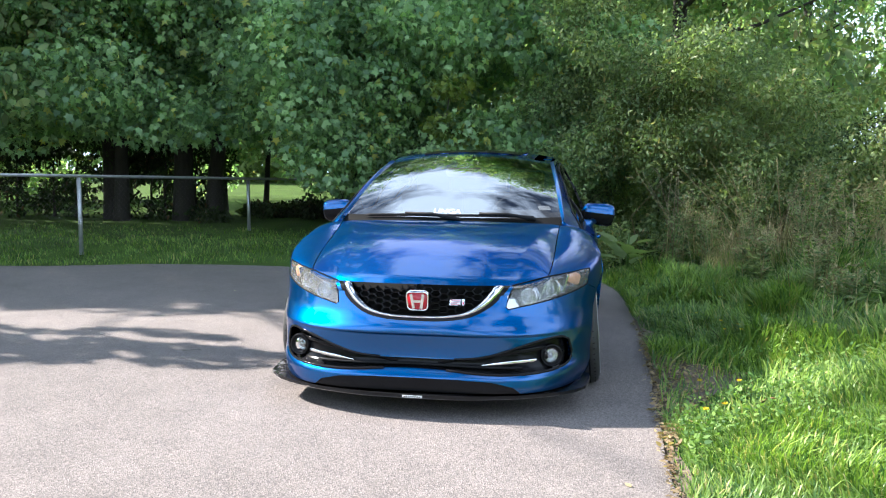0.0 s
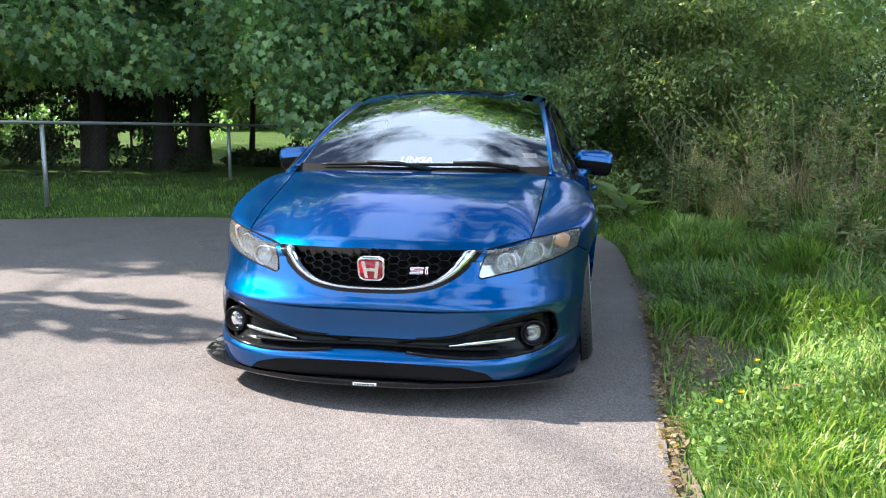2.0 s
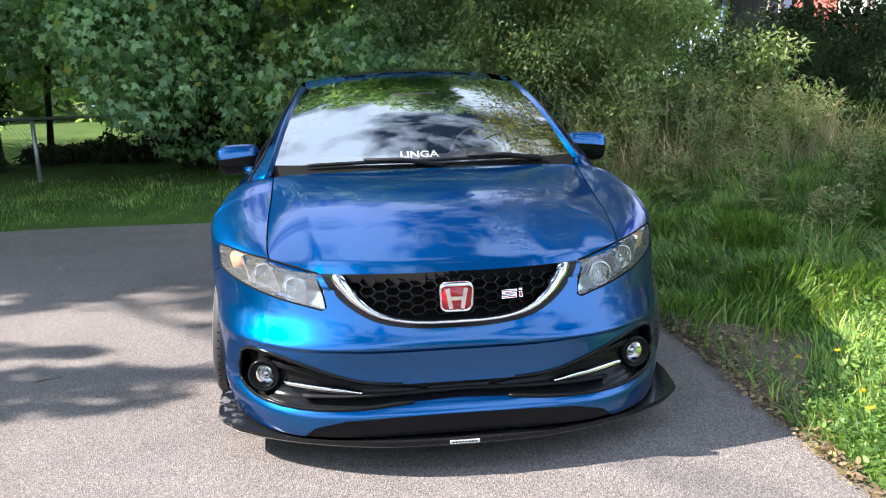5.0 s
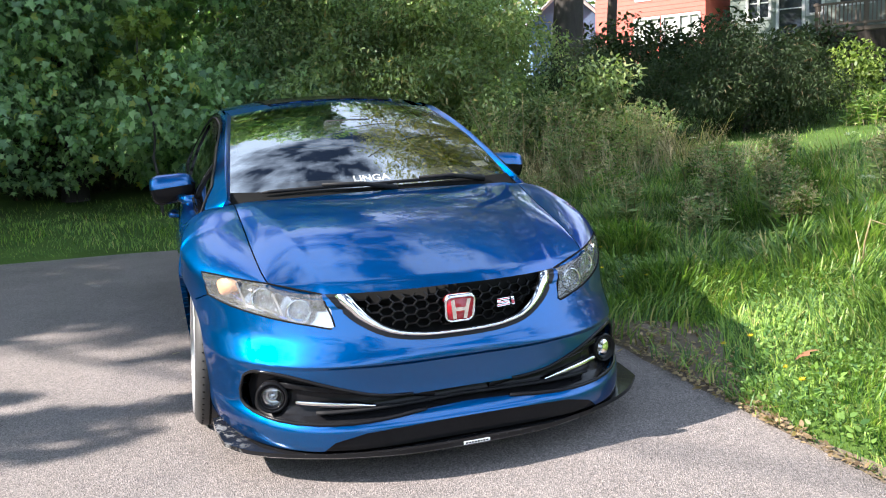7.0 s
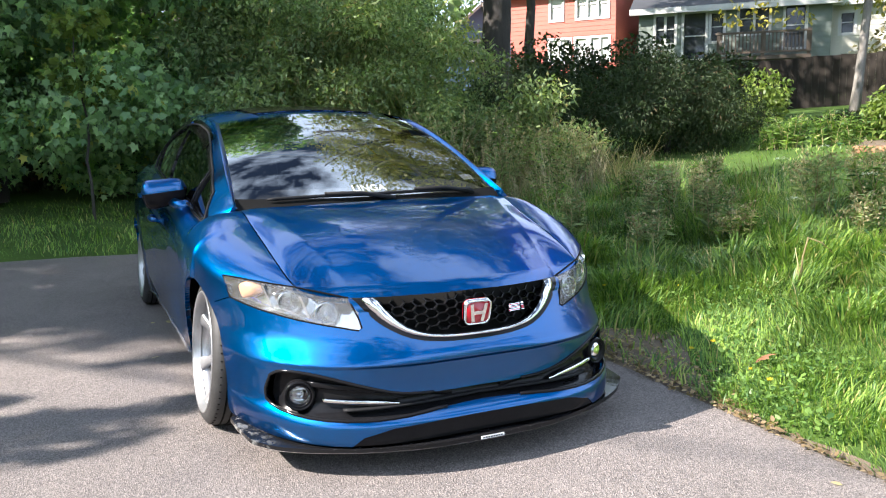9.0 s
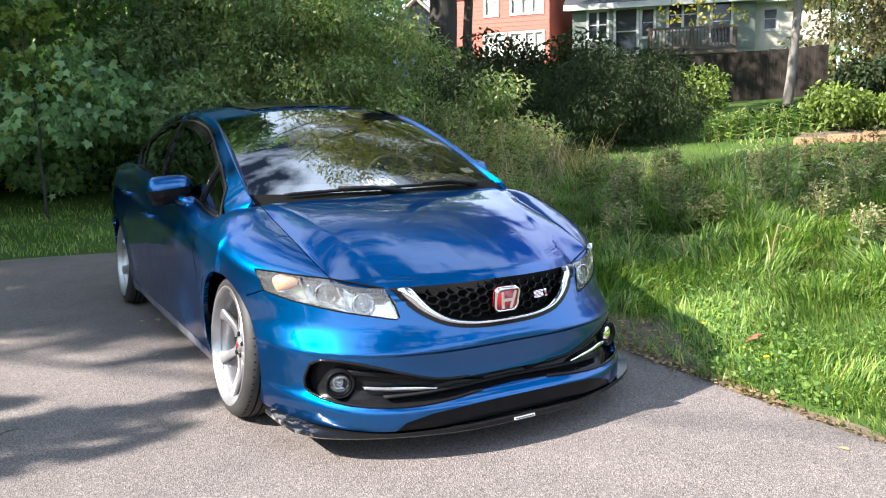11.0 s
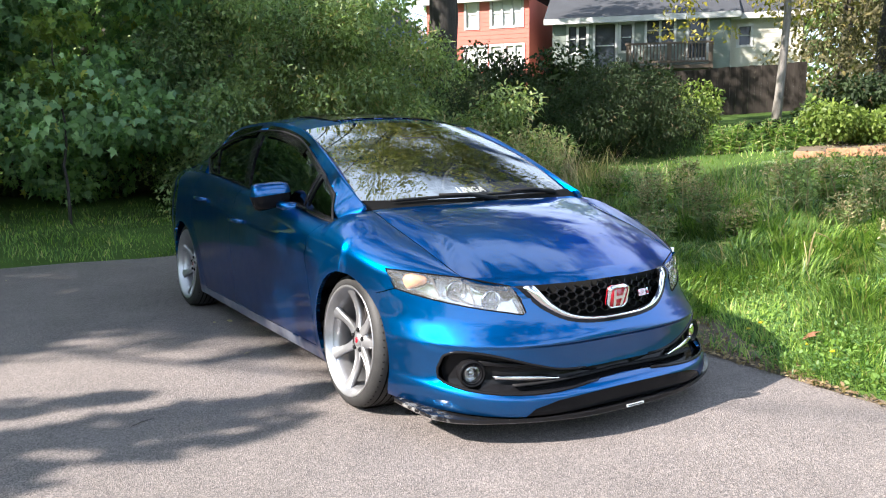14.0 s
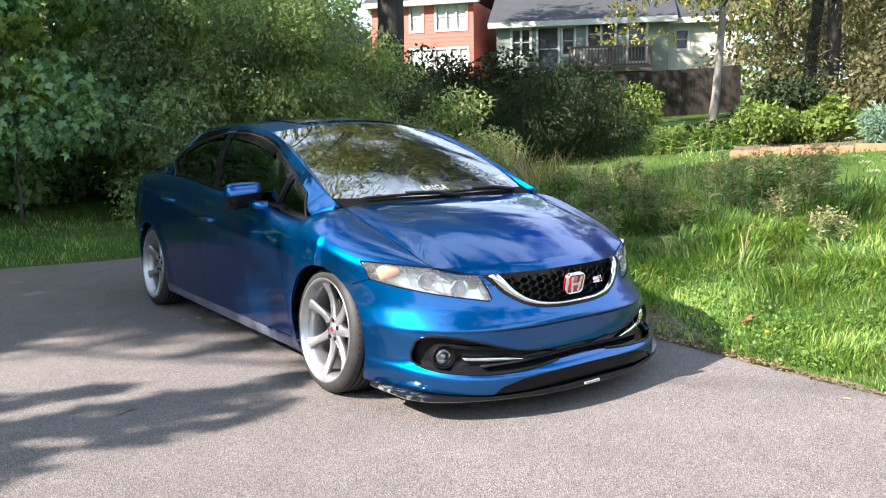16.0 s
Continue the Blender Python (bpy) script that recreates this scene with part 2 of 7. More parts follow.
def pchip(points):
    """A smooth curve through (t, value) pairs that never overshoots."""
    ts = [p[0] for p in points]
    vs = [p[1] for p in points]
    n = len(ts)
    h = [ts[i + 1] - ts[i] for i in range(n - 1)]
    d = [(vs[i + 1] - vs[i]) / h[i] for i in range(n - 1)]
    g = [d[0]] + [0 if d[i - 1] * d[i] <= 0 else 2 * d[i - 1] * d[i] / (d[i - 1] + d[i]) for i in range(1, n - 1)] + [d[-1]]

    def at(t):
        if t <= ts[0]:
            return vs[0]
        if t >= ts[-1]:
            return vs[-1]
        i = 0
        while ts[i + 1] < t:
            i += 1
        u = (t - ts[i]) / h[i]
        a, b = u * u * (3 - 2 * u), u * (1 - u)
        return vs[i] * (1 - a) + vs[i + 1] * a + h[i] * b * (g[i] * (1 - u) - g[i + 1] * u)
    return at


def grid2d(us, vs):
    """A flat sheet over the given lines, in parameter space."""
    bm = bmesh.new()
    rows = [[bm.verts.new((u, v, 0)) for v in vs] for u in us]
    for a, b in zip(rows, rows[1:]):
        for j in range(len(vs) - 1):
            bm.faces.new((a[j], b[j], b[j + 1], a[j + 1]))
    return bm


def steps(a, b, n):
    return [a + (b - a) * i / n for i in range(n + 1)]


def inside(p, poly):
    x, y, hit = p[0], p[1], False
    for (x0, y0), (x1, y1) in zip(poly, poly[1:] + poly[:1]):
        if (y0 > y) != (y1 > y) and x < (x1 - x0) * (y - y0) / (y1 - y0) + x0:
            hit = not hit
    return hit


def cut(bm, poly):
    """Cuts the flat sheet along a polygon's edges, so that every face lies inside or outside it."""
    x0, x1 = min(p[0] for p in poly), max(p[0] for p in poly)
    y0, y1 = min(p[1] for p in poly), max(p[1] for p in poly)
    for a, b in zip(poly, poly[1:] + poly[:1]):
        ex, ey = b[0] - a[0], b[1] - a[1]
        if abs(ex) + abs(ey) < 1e-7:
            continue
        lx0, lx1 = min(a[0], b[0]), max(a[0], b[0])
        ly0, ly1 = min(a[1], b[1]), max(a[1], b[1])
        faces = []
        for f in bm.faces:
            vx = [v.co.x for v in f.verts]
            vy = [v.co.y for v in f.verts]
            if max(vx) >= lx0 - 1e-6 and min(vx) <= lx1 + 1e-6 and max(vy) >= ly0 - 1e-6 and min(vy) <= ly1 + 1e-6:
                faces.append(f)
        geom = faces + list({e for f in faces for e in f.edges}) + list({v for f in faces for v in f.verts})
        bmesh.ops.bisect_plane(bm, geom=geom, dist=1e-6, plane_co=(a[0], a[1], 0), plane_no=Vector((-ey, ex, 0)).normalized())


def pick(bm, test):
    """A new sheet of the faces whose middle passes the test; they leave the old one."""
    out, made, gone = bmesh.new(), {}, []
    for f in bm.faces:
        c = f.calc_center_median()
        if test(c.x, c.y):
            vs = []
            for v in f.verts:
                if v not in made:
                    made[v] = out.verts.new(v.co)
                vs.append(made[v])
            out.faces.new(vs)
            gone.append(f)
    bmesh.ops.delete(bm, geom=gone, context="FACES")
    return out


def normal_at(f, u, v, e=1e-3):
    a = f(u + e, v) - f(u - e, v)
    b = f(u, v + e) - f(u, v - e)
    n = a.cross(b)
    return n.normalized() if n.length > 1e-12 else Vector((0, 0, 1))


def laid(name, bm, f, mat, parent, label="", out=1, lift=0.0, skirt=0.0, keep=False):
    """Lays a flat sheet on the surface f(u, v). out: 1 or -1, the side that faces outwards; lift: metres off the surface;
    skirt: depth to which the free edges turn in."""
    src = bm.copy() if keep else bm
    border = [e for e in src.edges if len(e.link_faces) == 1 and not (abs(e.verts[0].co.x) < 1e-5 and abs(e.verts[1].co.x) < 1e-5)]
    normals = {}
    for v in src.verts:
        u, w = v.co.x, v.co.y
        n = normal_at(f, u, w) * out
        normals[v] = n
        v.co = f(u, w) + n * lift
    if out < 0:
        bmesh.ops.reverse_faces(src, faces=src.faces)
    src.verts.index_update()
    custom = [normals[v].copy() for v in src.verts]
    if skirt:
        low = {}
        for e in border:
            a, b = e.verts
            f0 = e.link_faces[0]
            for x in (a, b):
                if x not in low:
                    low[x] = (src.verts.new(x.co), src.verts.new(x.co - normals[x] * skirt))
                    side = (x.co - f0.calc_center_median()).normalized()
                    custom += [side, side]
            try:
                lo = next(l for l in f0.loops if l.edge == e)
                p, q = lo.vert, lo.link_loop_next.vert
                src.faces.new((low[q][0], low[p][0], low[p][1], low[q][1]))
            except ValueError:
                pass
    me = bpy.data.meshes.new(name)
    src.to_mesh(me)
    src.free()
    me.polygons.foreach_set("use_smooth", [True] * len(me.polygons))
    me.normals_split_custom_set_from_vertices(custom)
    return link_mesh(name, me, mat, parent, label)


def box(bm, x0, x1, y0, y1, z0, z1, m=None):
    vs = [bm.verts.new((x, y, z)) for x in (x0, x1) for y in (y0, y1) for z in (z0, z1)]
    if m:
        for v in vs:
            v.co = m @ v.co
    for q in ((0, 1, 3, 2), (4, 6, 7, 5), (0, 4, 5, 1), (2, 3, 7, 6), (0, 2, 6, 4), (1, 5, 7, 3)):
        bm.faces.new([vs[i] for i in q])
    return vs


def tube(bm, pts, radii, sides=8, caps=True):
    """A round bar along points; radii one number or one a point."""
    pts = [Vector(p) for p in pts]
    if not isinstance(radii, (list, tuple)):
        radii = [radii] * len(pts)
    rings = []
    up = Vector((0.13, 0.31, 0.94)).normalized()
    for i, p in enumerate(pts):
        d = (pts[min(i + 1, len(pts) - 1)] - pts[max(i - 1, 0)]).normalized()
        a = d.cross(up)
        a = a.normalized() if a.length > 0.05 else d.cross(Vector((1, 0, 0))).normalized()
        b = d.cross(a)
        rings.append([bm.verts.new(p + (a * math.cos(t) + b * math.sin(t)) * radii[i]) for t in [2 * math.pi * k / sides for k in range(sides)]])
    for r, q in zip(rings, rings[1:]):
        for k in range(sides):
            bm.faces.new((r[k], q[k], q[(k + 1) % sides], r[(k + 1) % sides]))
    if caps:
        bm.faces.new(rings[0])
        bm.faces.new(rings[-1][::-1])


def lathe(bm, profile, m, segments=48):
    """Turns a profile of (radius, along) round the local x axis of m."""
    rings = []
    for k in range(segments):
        t = 2 * math.pi * k / segments
        rings.append([bm.verts.new(m @ Vector((h, r * math.cos(t), r * math.sin(t)))) for r, h in profile])
    for k in range(segments):
        a, b = rings[k], rings[(k + 1) % segments]
        for j in range(len(profile) - 1):
            bm.faces.new((a[j], a[j + 1], b[j + 1], b[j]))

# ---- the car: front axle at y = 0, nose towards -y ----
HALF_W = pchip([(0.08, 0.79), (0.14, 0.83), (0.22, 0.848), (0.34, 0.862), (0.48, 0.872), (0.60, 0.877), (0.70, 0.872), (0.85, 0.84), (1.0, 0.79)])
NOSE = pchip([(0.08, 0.86), (0.14, 0.882), (0.185, 0.880), (0.218, 0.858), (0.25, 0.808), (0.30, 0.803), (0.372, 0.812), (0.388, 0.824), (0.402, 0.822), (0.43, 0.811), (0.50, 0.792), (0.56, 0.775), (0.62, 0.745), (0.70, 0.70), (0.90, 0.60)])
SQUARE = pchip([(0.08, 4.2), (0.20, 3.8), (0.28, 3.5), (0.36, 3.25), (0.42, 2.7), (0.48, 2.28), (0.60, 2.05), (0.70, 2.0)])
# the line where the flank meets the hood, the cowl and the side windows
Q_X = pchip([(0, 0.0), (0.2, 0.27), (0.36, 0.44), (0.55, 0.600), (0.75, 0.624), (1.0, 0.636), (1.155, 0.645), (1.2, 0.70), (1.28, 0.775), (1.65, 0.787), (2.4, 0.787), (3.2, 0.770), (3.9, 0.70), (4.4, 0.55), (4.9, 0.0)])
Q_Y = pchip([(0, -0.738), (0.06, -0.7365), (0.2, -0.705), (0.36, -0.632), (0.55, -0.545), (0.75, -0.345), (1.0, 0.0), (3.9, 2.9), (4.4, 3.40), (4.9, 3.50)])
Q_Z = pchip([(0, 0.612), (0.2, 0.609), (0.36, 0.606), (0.55, 0.642), (0.75, 0.714), (1.0, 0.815), (1.155, 0.862), (1.2, 0.852), (1.28, 0.808), (1.65, 0.846), (2.4, 0.906), (3.2, 0.962), (3.9, 0.975), (4.9, 0.94)])
SHOULDER = pchip([(0, 0.575), (0.3, 0.56), (0.5, 0.585), (0.75, 0.635), (1.0, 0.70), (1.3, 0.715), (1.65, 0.755), (2.4, 0.81), (3.2, 0.86), (4.9, 0.85)])
FLOOR_Z = pchip([(0, 0.125), (0.8, 0.125), (1.0, 0.130), (3.0, 0.14), (3.9, 0.17), (4.9, 0.22)])


def plan_outline(s, z):
    w, n = HALF_W(z), SQUARE(z)
    if s < 1:
        t = max(s, 0.0) * math.pi / 2
        return w * math.sin(t) ** (2 / n), -NOSE(z) * math.cos(t)
    if s <= 3.9:
        y = s - 1
        w *= 1 - 0.012 * max(0.0, y - 2.2)
        # crease along the doors
        d = z - (0.625 + 0.08 * y)
        w += 0.007 * math.exp(-(d / (0.012 if d > 0 else 0.05)) ** 2) * min(1, max(0, (y - 0.25) / 0.2))
        # flares round the wheels
        for c in (0.0, 2.67):
            r = math.hypot(y - c, z - 0.30)
            w += 0.010 * math.exp(-((r - 0.33) / 0.05) ** 2)
        return w, y
    t = min(s - 3.9, 1.0) * math.pi / 2
    return w * 0.99 * math.cos(t) ** (2 / 3.2), 2.9 + 0.72 * math.sin(t)


def flank(s, v):
    """The car's skin from sill (v = 0) over the shoulder (v = 1) to hood and window line (v = 2); s runs from nose to tail."""
    sg = -1 if s < 0 else 1
    s = abs(s)
    zs, zb = SHOULDER(s), FLOOR_Z(s)
    if v <= 1:
        z = zb + (zs - zb) * v
        x, y = plan_outline(s, z)
        return Vector((sg * x, y, z))
    t = (v - 1) * math.pi / 2
    x, y = plan_outline(s, zs)
    k, h = 1 - math.cos(t), math.sin(t)
    return Vector((sg * (x + (Q_X(s) - x) * k), y + (Q_Y(s) - y) * k, zs + (Q_Z(s) - zs) * h))


SAMPLES = [(s, v, flank(s, v)) for s in steps(0.0, 4.0, 200) for v in steps(0, 2, 60)]


def on_flank(p):
    """The parameters of the skin's point nearest to p (right-hand side)."""
    p = Vector(p)
    s, v, _ = min(SAMPLES, key=lambda q: (q[2] - p).length_squared)
    ds, dv = 0.01, 0.017
    for _ in range(14):
        c = [(s + i * ds, v + j * dv) for i in (-1, 0, 1) for j in (-1, 0, 1)]
        s, v = min(c, key=lambda q: (flank(max(q[0], 0.0), q[1]) - p).length_squared)
        s, v = max(s, 0.0), min(max(v, 0.0), 2.0)
        ds, dv = ds * 0.7, dv * 0.7
    return s, v


def front_point(x, z):
    """Skin parameters at half-width x and height z on the nose."""
    w, n = HALF_W(z), SQUARE(z)
    y = -NOSE(z) * math.sqrt(max(0.0, 1 - min(1.0, (x / w)) ** n))
    s, v = on_flank((x, y, z))
    return (0.0, v) if x == 0 else (s, v)


def smooth_poly(points, n=4, closed=True):
    """Rounds a polygon with a spline, keeping its points."""
    out, k = [], len(points)
    for i in range(k if closed else k - 1):
        p0, p1, p2, p3 = [Vector(points[(i + j) % k]) if closed else Vector(points[min(max(i + j, 0), k - 1)]) for j in (-1, 0, 1, 2)]
        for u in [j / n for j in range(n)]:
            out.append(tuple(0.5 * (2 * p1 + (p2 - p0) * u + (2 * p0 - 5 * p1 + 4 * p2 - p3) * u * u + (3 * p1 - p0 - 3 * p2 + p3) * u ** 3)))
    if not closed:
        out.append(tuple(points[-1]))
    return out


car = thing("car")
tagged(car, "lowered blue metallic four-door sedan with silver alloy wheels, parked on asphalt", "car")

# outlines on the nose, as half-width and height, then as skin parameters
CHROME_OUT = smooth_poly([(0, 0.444), (0.13, 0.447), (0.25, 0.466), (0.34, 0.512), (0.395, 0.565), (0.425, 0.607)], 3, False)
GRILLE_IN = smooth_poly([(0, 0.470), (0.13, 0.473), (0.23, 0.493), (0.295, 0.533), (0.335, 0.580), (0.348, 0.602)], 3, False)
POCKET_TOP = smooth_poly([(0, 0.268), (0.18, 0.268), (0.30, 0.277), (0.40, 0.302), (0.51, 0.336), (0.60, 0.358), (0.675, 0.362), (0.708, 0.342)], 3, False)
POCKET_LOW = smooth_poly([(0.722, 0.29), (0.712, 0.238), (0.62, 0.216), (0.45, 0.210), (0.30, 0.214), (0.15, 0.224), (0, 0.228)], 3, False)
chrome_poly = [front_point(*p) for p in CHROME_OUT] + [(0.345, 2.01), (0.0, 2.01)]
grille_poly = [front_point(*p) for p in GRILLE_IN] + [(0.275, 2.02), (0.0, 2.02)]
pocket_poly = [front_point(*p) for p in POCKET_TOP] + [front_point(*p) for p in POCKET_LOW]
lamp_poly = [on_flank(p) for p in smooth_poly([(0.815, -0.275, 0.672), (0.72, -0.42, 0.668), (0.60, -0.535, 0.640)], 3, False)]
lamp_poly += [on_flank(p) for p in smooth_poly([(0.435, -0.635, 0.603), (0.405, -0.695, 0.502), (0.47, -0.665, 0.505), (0.60, -0.57, 0.530), (0.72, -0.44, 0.562), (0.79, -0.325, 0.590)], 3, False)]


def circle_poly(y, z, r, n=40):
    out = []
    for k in range(n):
        a = 2 * math.pi * k / n
        py, pz = y + r * math.cos(a), z + r * math.sin(a)
        low, pz = pz <= 0.135, max(pz, 0.136)
        s = 1 + py if py > 0 else on_flank((0.87, py, pz))[0]
        zs, zb = SHOULDER(s), FLOOR_Z(s)
        out.append((s, -0.05 if low else max((pz - zb) / (zs - zb), -0.02)))
    return out


def side_v(y, z):
    s = 1 + y
    zs, zb = SHOULDER(s), FLOOR_Z(s)
    if z <= zs:
        return (s, (z - zb) / (zs - zb))
    return (s, 1 + math.asin(min(1, (z - zs) / (Q_Z(s) - zs))) * 2 / math.pi)


def seam(points, w=0.0035):
    """A narrow gap along a line of skin parameters."""
    a, b = [], []
    for i, p in enumerate(points):
        q0, q1 = points[max(i - 1, 0)], points[min(i + 1, len(points) - 1)]
        dx, dy = (q1[0] - q0[0]), (q1[1] - q0[1]) * 0.5
        ln = math.hypot(dx, dy) or 1
        nx, ny = -dy / ln * w / 2, dx / ln * w
        a.append((p[0] + nx, p[1] + ny))
        b.append((p[0] - nx, p[1] - ny))
    return a + b[::-1]


arch_front, arch_rear = circle_poly(0.0, 0.300, 0.322), circle_poly(2.67, 0.300, 0.318)
front_door_cut = [side_v(0.30, 0.80), side_v(0.36, 0.76), side_v(0.42, 0.66), side_v(0.40, 0.50), side_v(0.37, 0.30), side_v(0.385, 0.205)]
middle_cut = [side_v(1.46, 0.905), side_v(1.56, 0.80), side_v(1.59, 0.60), side_v(1.60, 0.205)]
rear_cut = [side_v(2.30, 0.965), side_v(2.44, 0.84), side_v(2.44, 0.70), side_v(2.34, 0.55)]
rear_cut += [side_v(2.27, 0.42), side_v(2.24, 0.205)]
sill_cut = [side_v(y, 0.200) for y in steps(0.37, 2.25, 12)]
bumper_cut = [on_flank((0.79, -0.325, 0.590)), on_flank((0.845, -0.24, 0.560))]

skin = grid2d(steps(0, 0.96, 44) + steps(1.0, 1.12, 4) + steps(1.13, 1.36, 23) + steps(1.39, 3.9, 64) + steps(3.95, 4.9, 16), steps(0, 0.52, 12) + steps(0.55, 0.67, 9) + steps(0.70, 1, 7) + steps(1.1, 2, 9))
valance_poly = [(0.0, 0.10)] + [(0.0, front_point(0, 0.190)[1])] + [front_point(*p) for p in [(0.20, 0.188), (0.36, 0.180), (0.46, 0.155)]] + [(front_point(0.50, 0.130)[0], -0.01), (0.0, -0.01)]
valance_poly = valance_poly[1:]
for poly in (arch_front, arch_rear, chrome_poly, grille_poly, pocket_poly, lamp_poly, valance_poly):
    cut(skin, poly)
for line in (front_door_cut, middle_cut, rear_cut, sill_cut, bumper_cut):
    cut(skin, seam(line))
pick(skin, lambda s, v: inside((s, v), arch_front) or inside((s, v), arch_rear)).free()
grille_sheet = pick(skin, lambda s, v: inside((s, v), grille_poly))
chrome_sheet = pick(skin, lambda s, v: inside((s, v), chrome_poly))
pocket_sheet = pick(skin, lambda s, v: inside((s, v), pocket_poly))
valance_sheet = pick(skin, lambda s, v: inside((s, v), valance_poly))
lamp_sheet = pick(skin, lambda s, v: inside((s, v), lamp_poly))
for line in (front_door_cut, middle_cut, rear_cut, sill_cut, bumper_cut):
    sp = seam(line)
    pick(skin, lambda s, v: inside((s, v), sp)).free()


def right_of(line):
    """A test for lying behind a cut that runs from top to bottom."""
    pts = sorted((p[1], p[0]) for p in line)

    def test(s, v):
        if v <= pts[0][0]:
            return s > pts[0][1]
        if v >= pts[-1][0]:
            return s > pts[-1][1]
        for (v0, s0), (v1, s1) in zip(pts, pts[1:]):
            if v0 <= v <= v1:
                return s > s0 + (s1 - s0) * (v - v0) / (v1 - v0 + 1e-9)
        return False
    return test


behind_front, behind_middle, behind_rear = right_of(front_door_cut), right_of(middle_cut), right_of(rear_cut)
seam_a, seam_b = bumper_cut[0], bumper_cut[1]
sill_sheet = pick(skin, lambda s, v: 1.2 < s < 3.45 and v < sill_cut[6][1] and 1.3 < s)
bumper_sheet = pick(skin, lambda s, v: s < 1.0 and (s < seam_a[0] and v < 1.35 and s < 0.70 or v < seam_a[1] + (seam_b[1] - seam_a[1]) * (s - seam_a[0]) / (seam_b[0] - seam_a[0])))
fender_sheet = pick(skin, lambda s, v: s < 2 and not behind_front(s, v))
front_door_sheet = pick(skin, lambda s, v: not behind_middle(s, v))
rear_door_sheet = pick(skin, lambda s, v: s < 3.6 and not behind_rear(s, v))
rear_bumper_sheet = pick(skin, lambda s, v: s > 3.9 and v < 0.75)
quarter_sheet = skin

mirrored = {}
well_front, well_rear = circle_poly(0.0, 0.300, 0.345, 24), circle_poly(2.67, 0.300, 0.345, 24)
for side in (1, -1):
    def f(s, v, side=side):
        p = flank(s, v)
        return Vector((p.x * side, p.y, p.z))
    for name, sheet in (("fender", fender_sheet), ("front_door", front_door_sheet), ("rear_door", rear_door_sheet),
                        ("sill", sill_sheet), ("rear_quarter", quarter_sheet), ("bumper_half", bumper_sheet), ("rear_bumper_half", rear_bumper_sheet)):
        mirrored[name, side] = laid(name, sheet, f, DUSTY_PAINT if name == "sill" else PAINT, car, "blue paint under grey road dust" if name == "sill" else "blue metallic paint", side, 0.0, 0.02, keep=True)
    # dark shell just inside, seen through the gaps
    inner = grid2d(steps(0.12, 3.9, 60), steps(0, 2, 16))
    for poly in (well_front, well_rear, lamp_poly):
        cut(inner, poly)
    pick(inner, lambda s, v: inside((s, v), well_front) or inside((s, v), well_rear) or (s < 0.9 and v < 2)).free()
    laid("inner_shell", inner, f, DARK_VOID, car, "", side, -0.025)

# ---- hood ----
def hood_surface(a, b):
    """a: -1 to 1 across, b: 0 at the nose to 1 at the cowl."""
    t = abs(a)
    sg = 1 if a >= 0 else -1
    # nose edge follows the skin's top line, the side follows the hood cut
    s0 = 0.0 + 0.55 * t
    x0, y0, z0 = Q_X(s0), Q_Y(s0), Q_Z(s0)
    x1, y1, z1 = 0.640 * t, 0.125 + 0.028 * t * t, 0.872 - 0.012 * t * t
    k = b
    x, y = x0 + (x1 - x0) * k, y0 + (y1 - y0) * k
    z = z0 + (z1 - z0) * k
    arc = math.sin(math.pi * min(1, max(0, k)))
    z += arc * (0.052 - 0.034 * t ** 2.2) - 0.012 * max(0.0, 1 - k / 0.06) ** 2 * (1 - t ** 6)
    # raised centre with soft shoulders
    tc, kk = 0.62 + 0.30 * k, min(1.0, max(0.0, k) / 0.45)
    fall = 0.007 * math.log(1 + math.exp(min(60, (t - tc) / 0.007)))
    z += 0.030 * ((1 - tc) - fall) / 0.38 * (0.80 + 0.20 * kk) - 0.014 * (1 - kk) ** 2 * (1 - t ** 6)
    # the side edge lies along the fender line
    s1 = 0.55 + 0.605 * min(1, max(0, k))
    ex, ey, ez = 0.600 + 0.040 * k, -0.545 + 0.698 * k, 0.642 + 0.218 * k + arc * 0.018
    t6 = t ** 6
    x, y, z = x + (Q_X(s1) - ex) * t6, y + (Q_Y(s1) - ey) * t6, z + (Q_Z(s1) - ez) * t6
    return Vector((sg * (x - 0.005 * t), y + 0.002 * (1 - k) * (1 - t), z))


laid("hood", grid2d(steps(-1, 1, 160), steps(0, 1, 48)), hood_surface, PAINT, car, "blue metallic hood", 1, 0.0, 0.018)

# ---- cabin top ----
RAIL_X = pchip([(0.16, 0.665), (0.45, 0.650), (0.75, 0.618), (1.13, 0.578), (1.65, 0.575), (2.2, 0.572), (2.6, 0.565), (3.1, 0.56)])
RAIL_Z = pchip([(0.16, 0.872), (0.45, 0.992), (0.75, 1.120), (1.0, 1.208), (1.2, 1.255), (1.45, 1.286), (1.7, 1.296), (2.05, 1.282), (2.4, 1.232), (2.75, 1.145), (3.1, 1.02)])


def side_window(y, w):
    s = 1 + y
    b = Vector((Q_X(s), y, Q_Z(s)))
    t = Vector((RAIL_X(y), y, RAIL_Z(y)))
    p = b.lerp(t, w)
    p.x += 0.022 * math.sin(math.pi * min(1, max(0, w))) * min(1.0, max(0.0, t.z - b.z) / 0.25)
    return p


def window_param(y, z):
    b, t = Q_Z(1 + y), RAIL_Z(y)
    return (y, (z - b) / max(0.02, t - b))


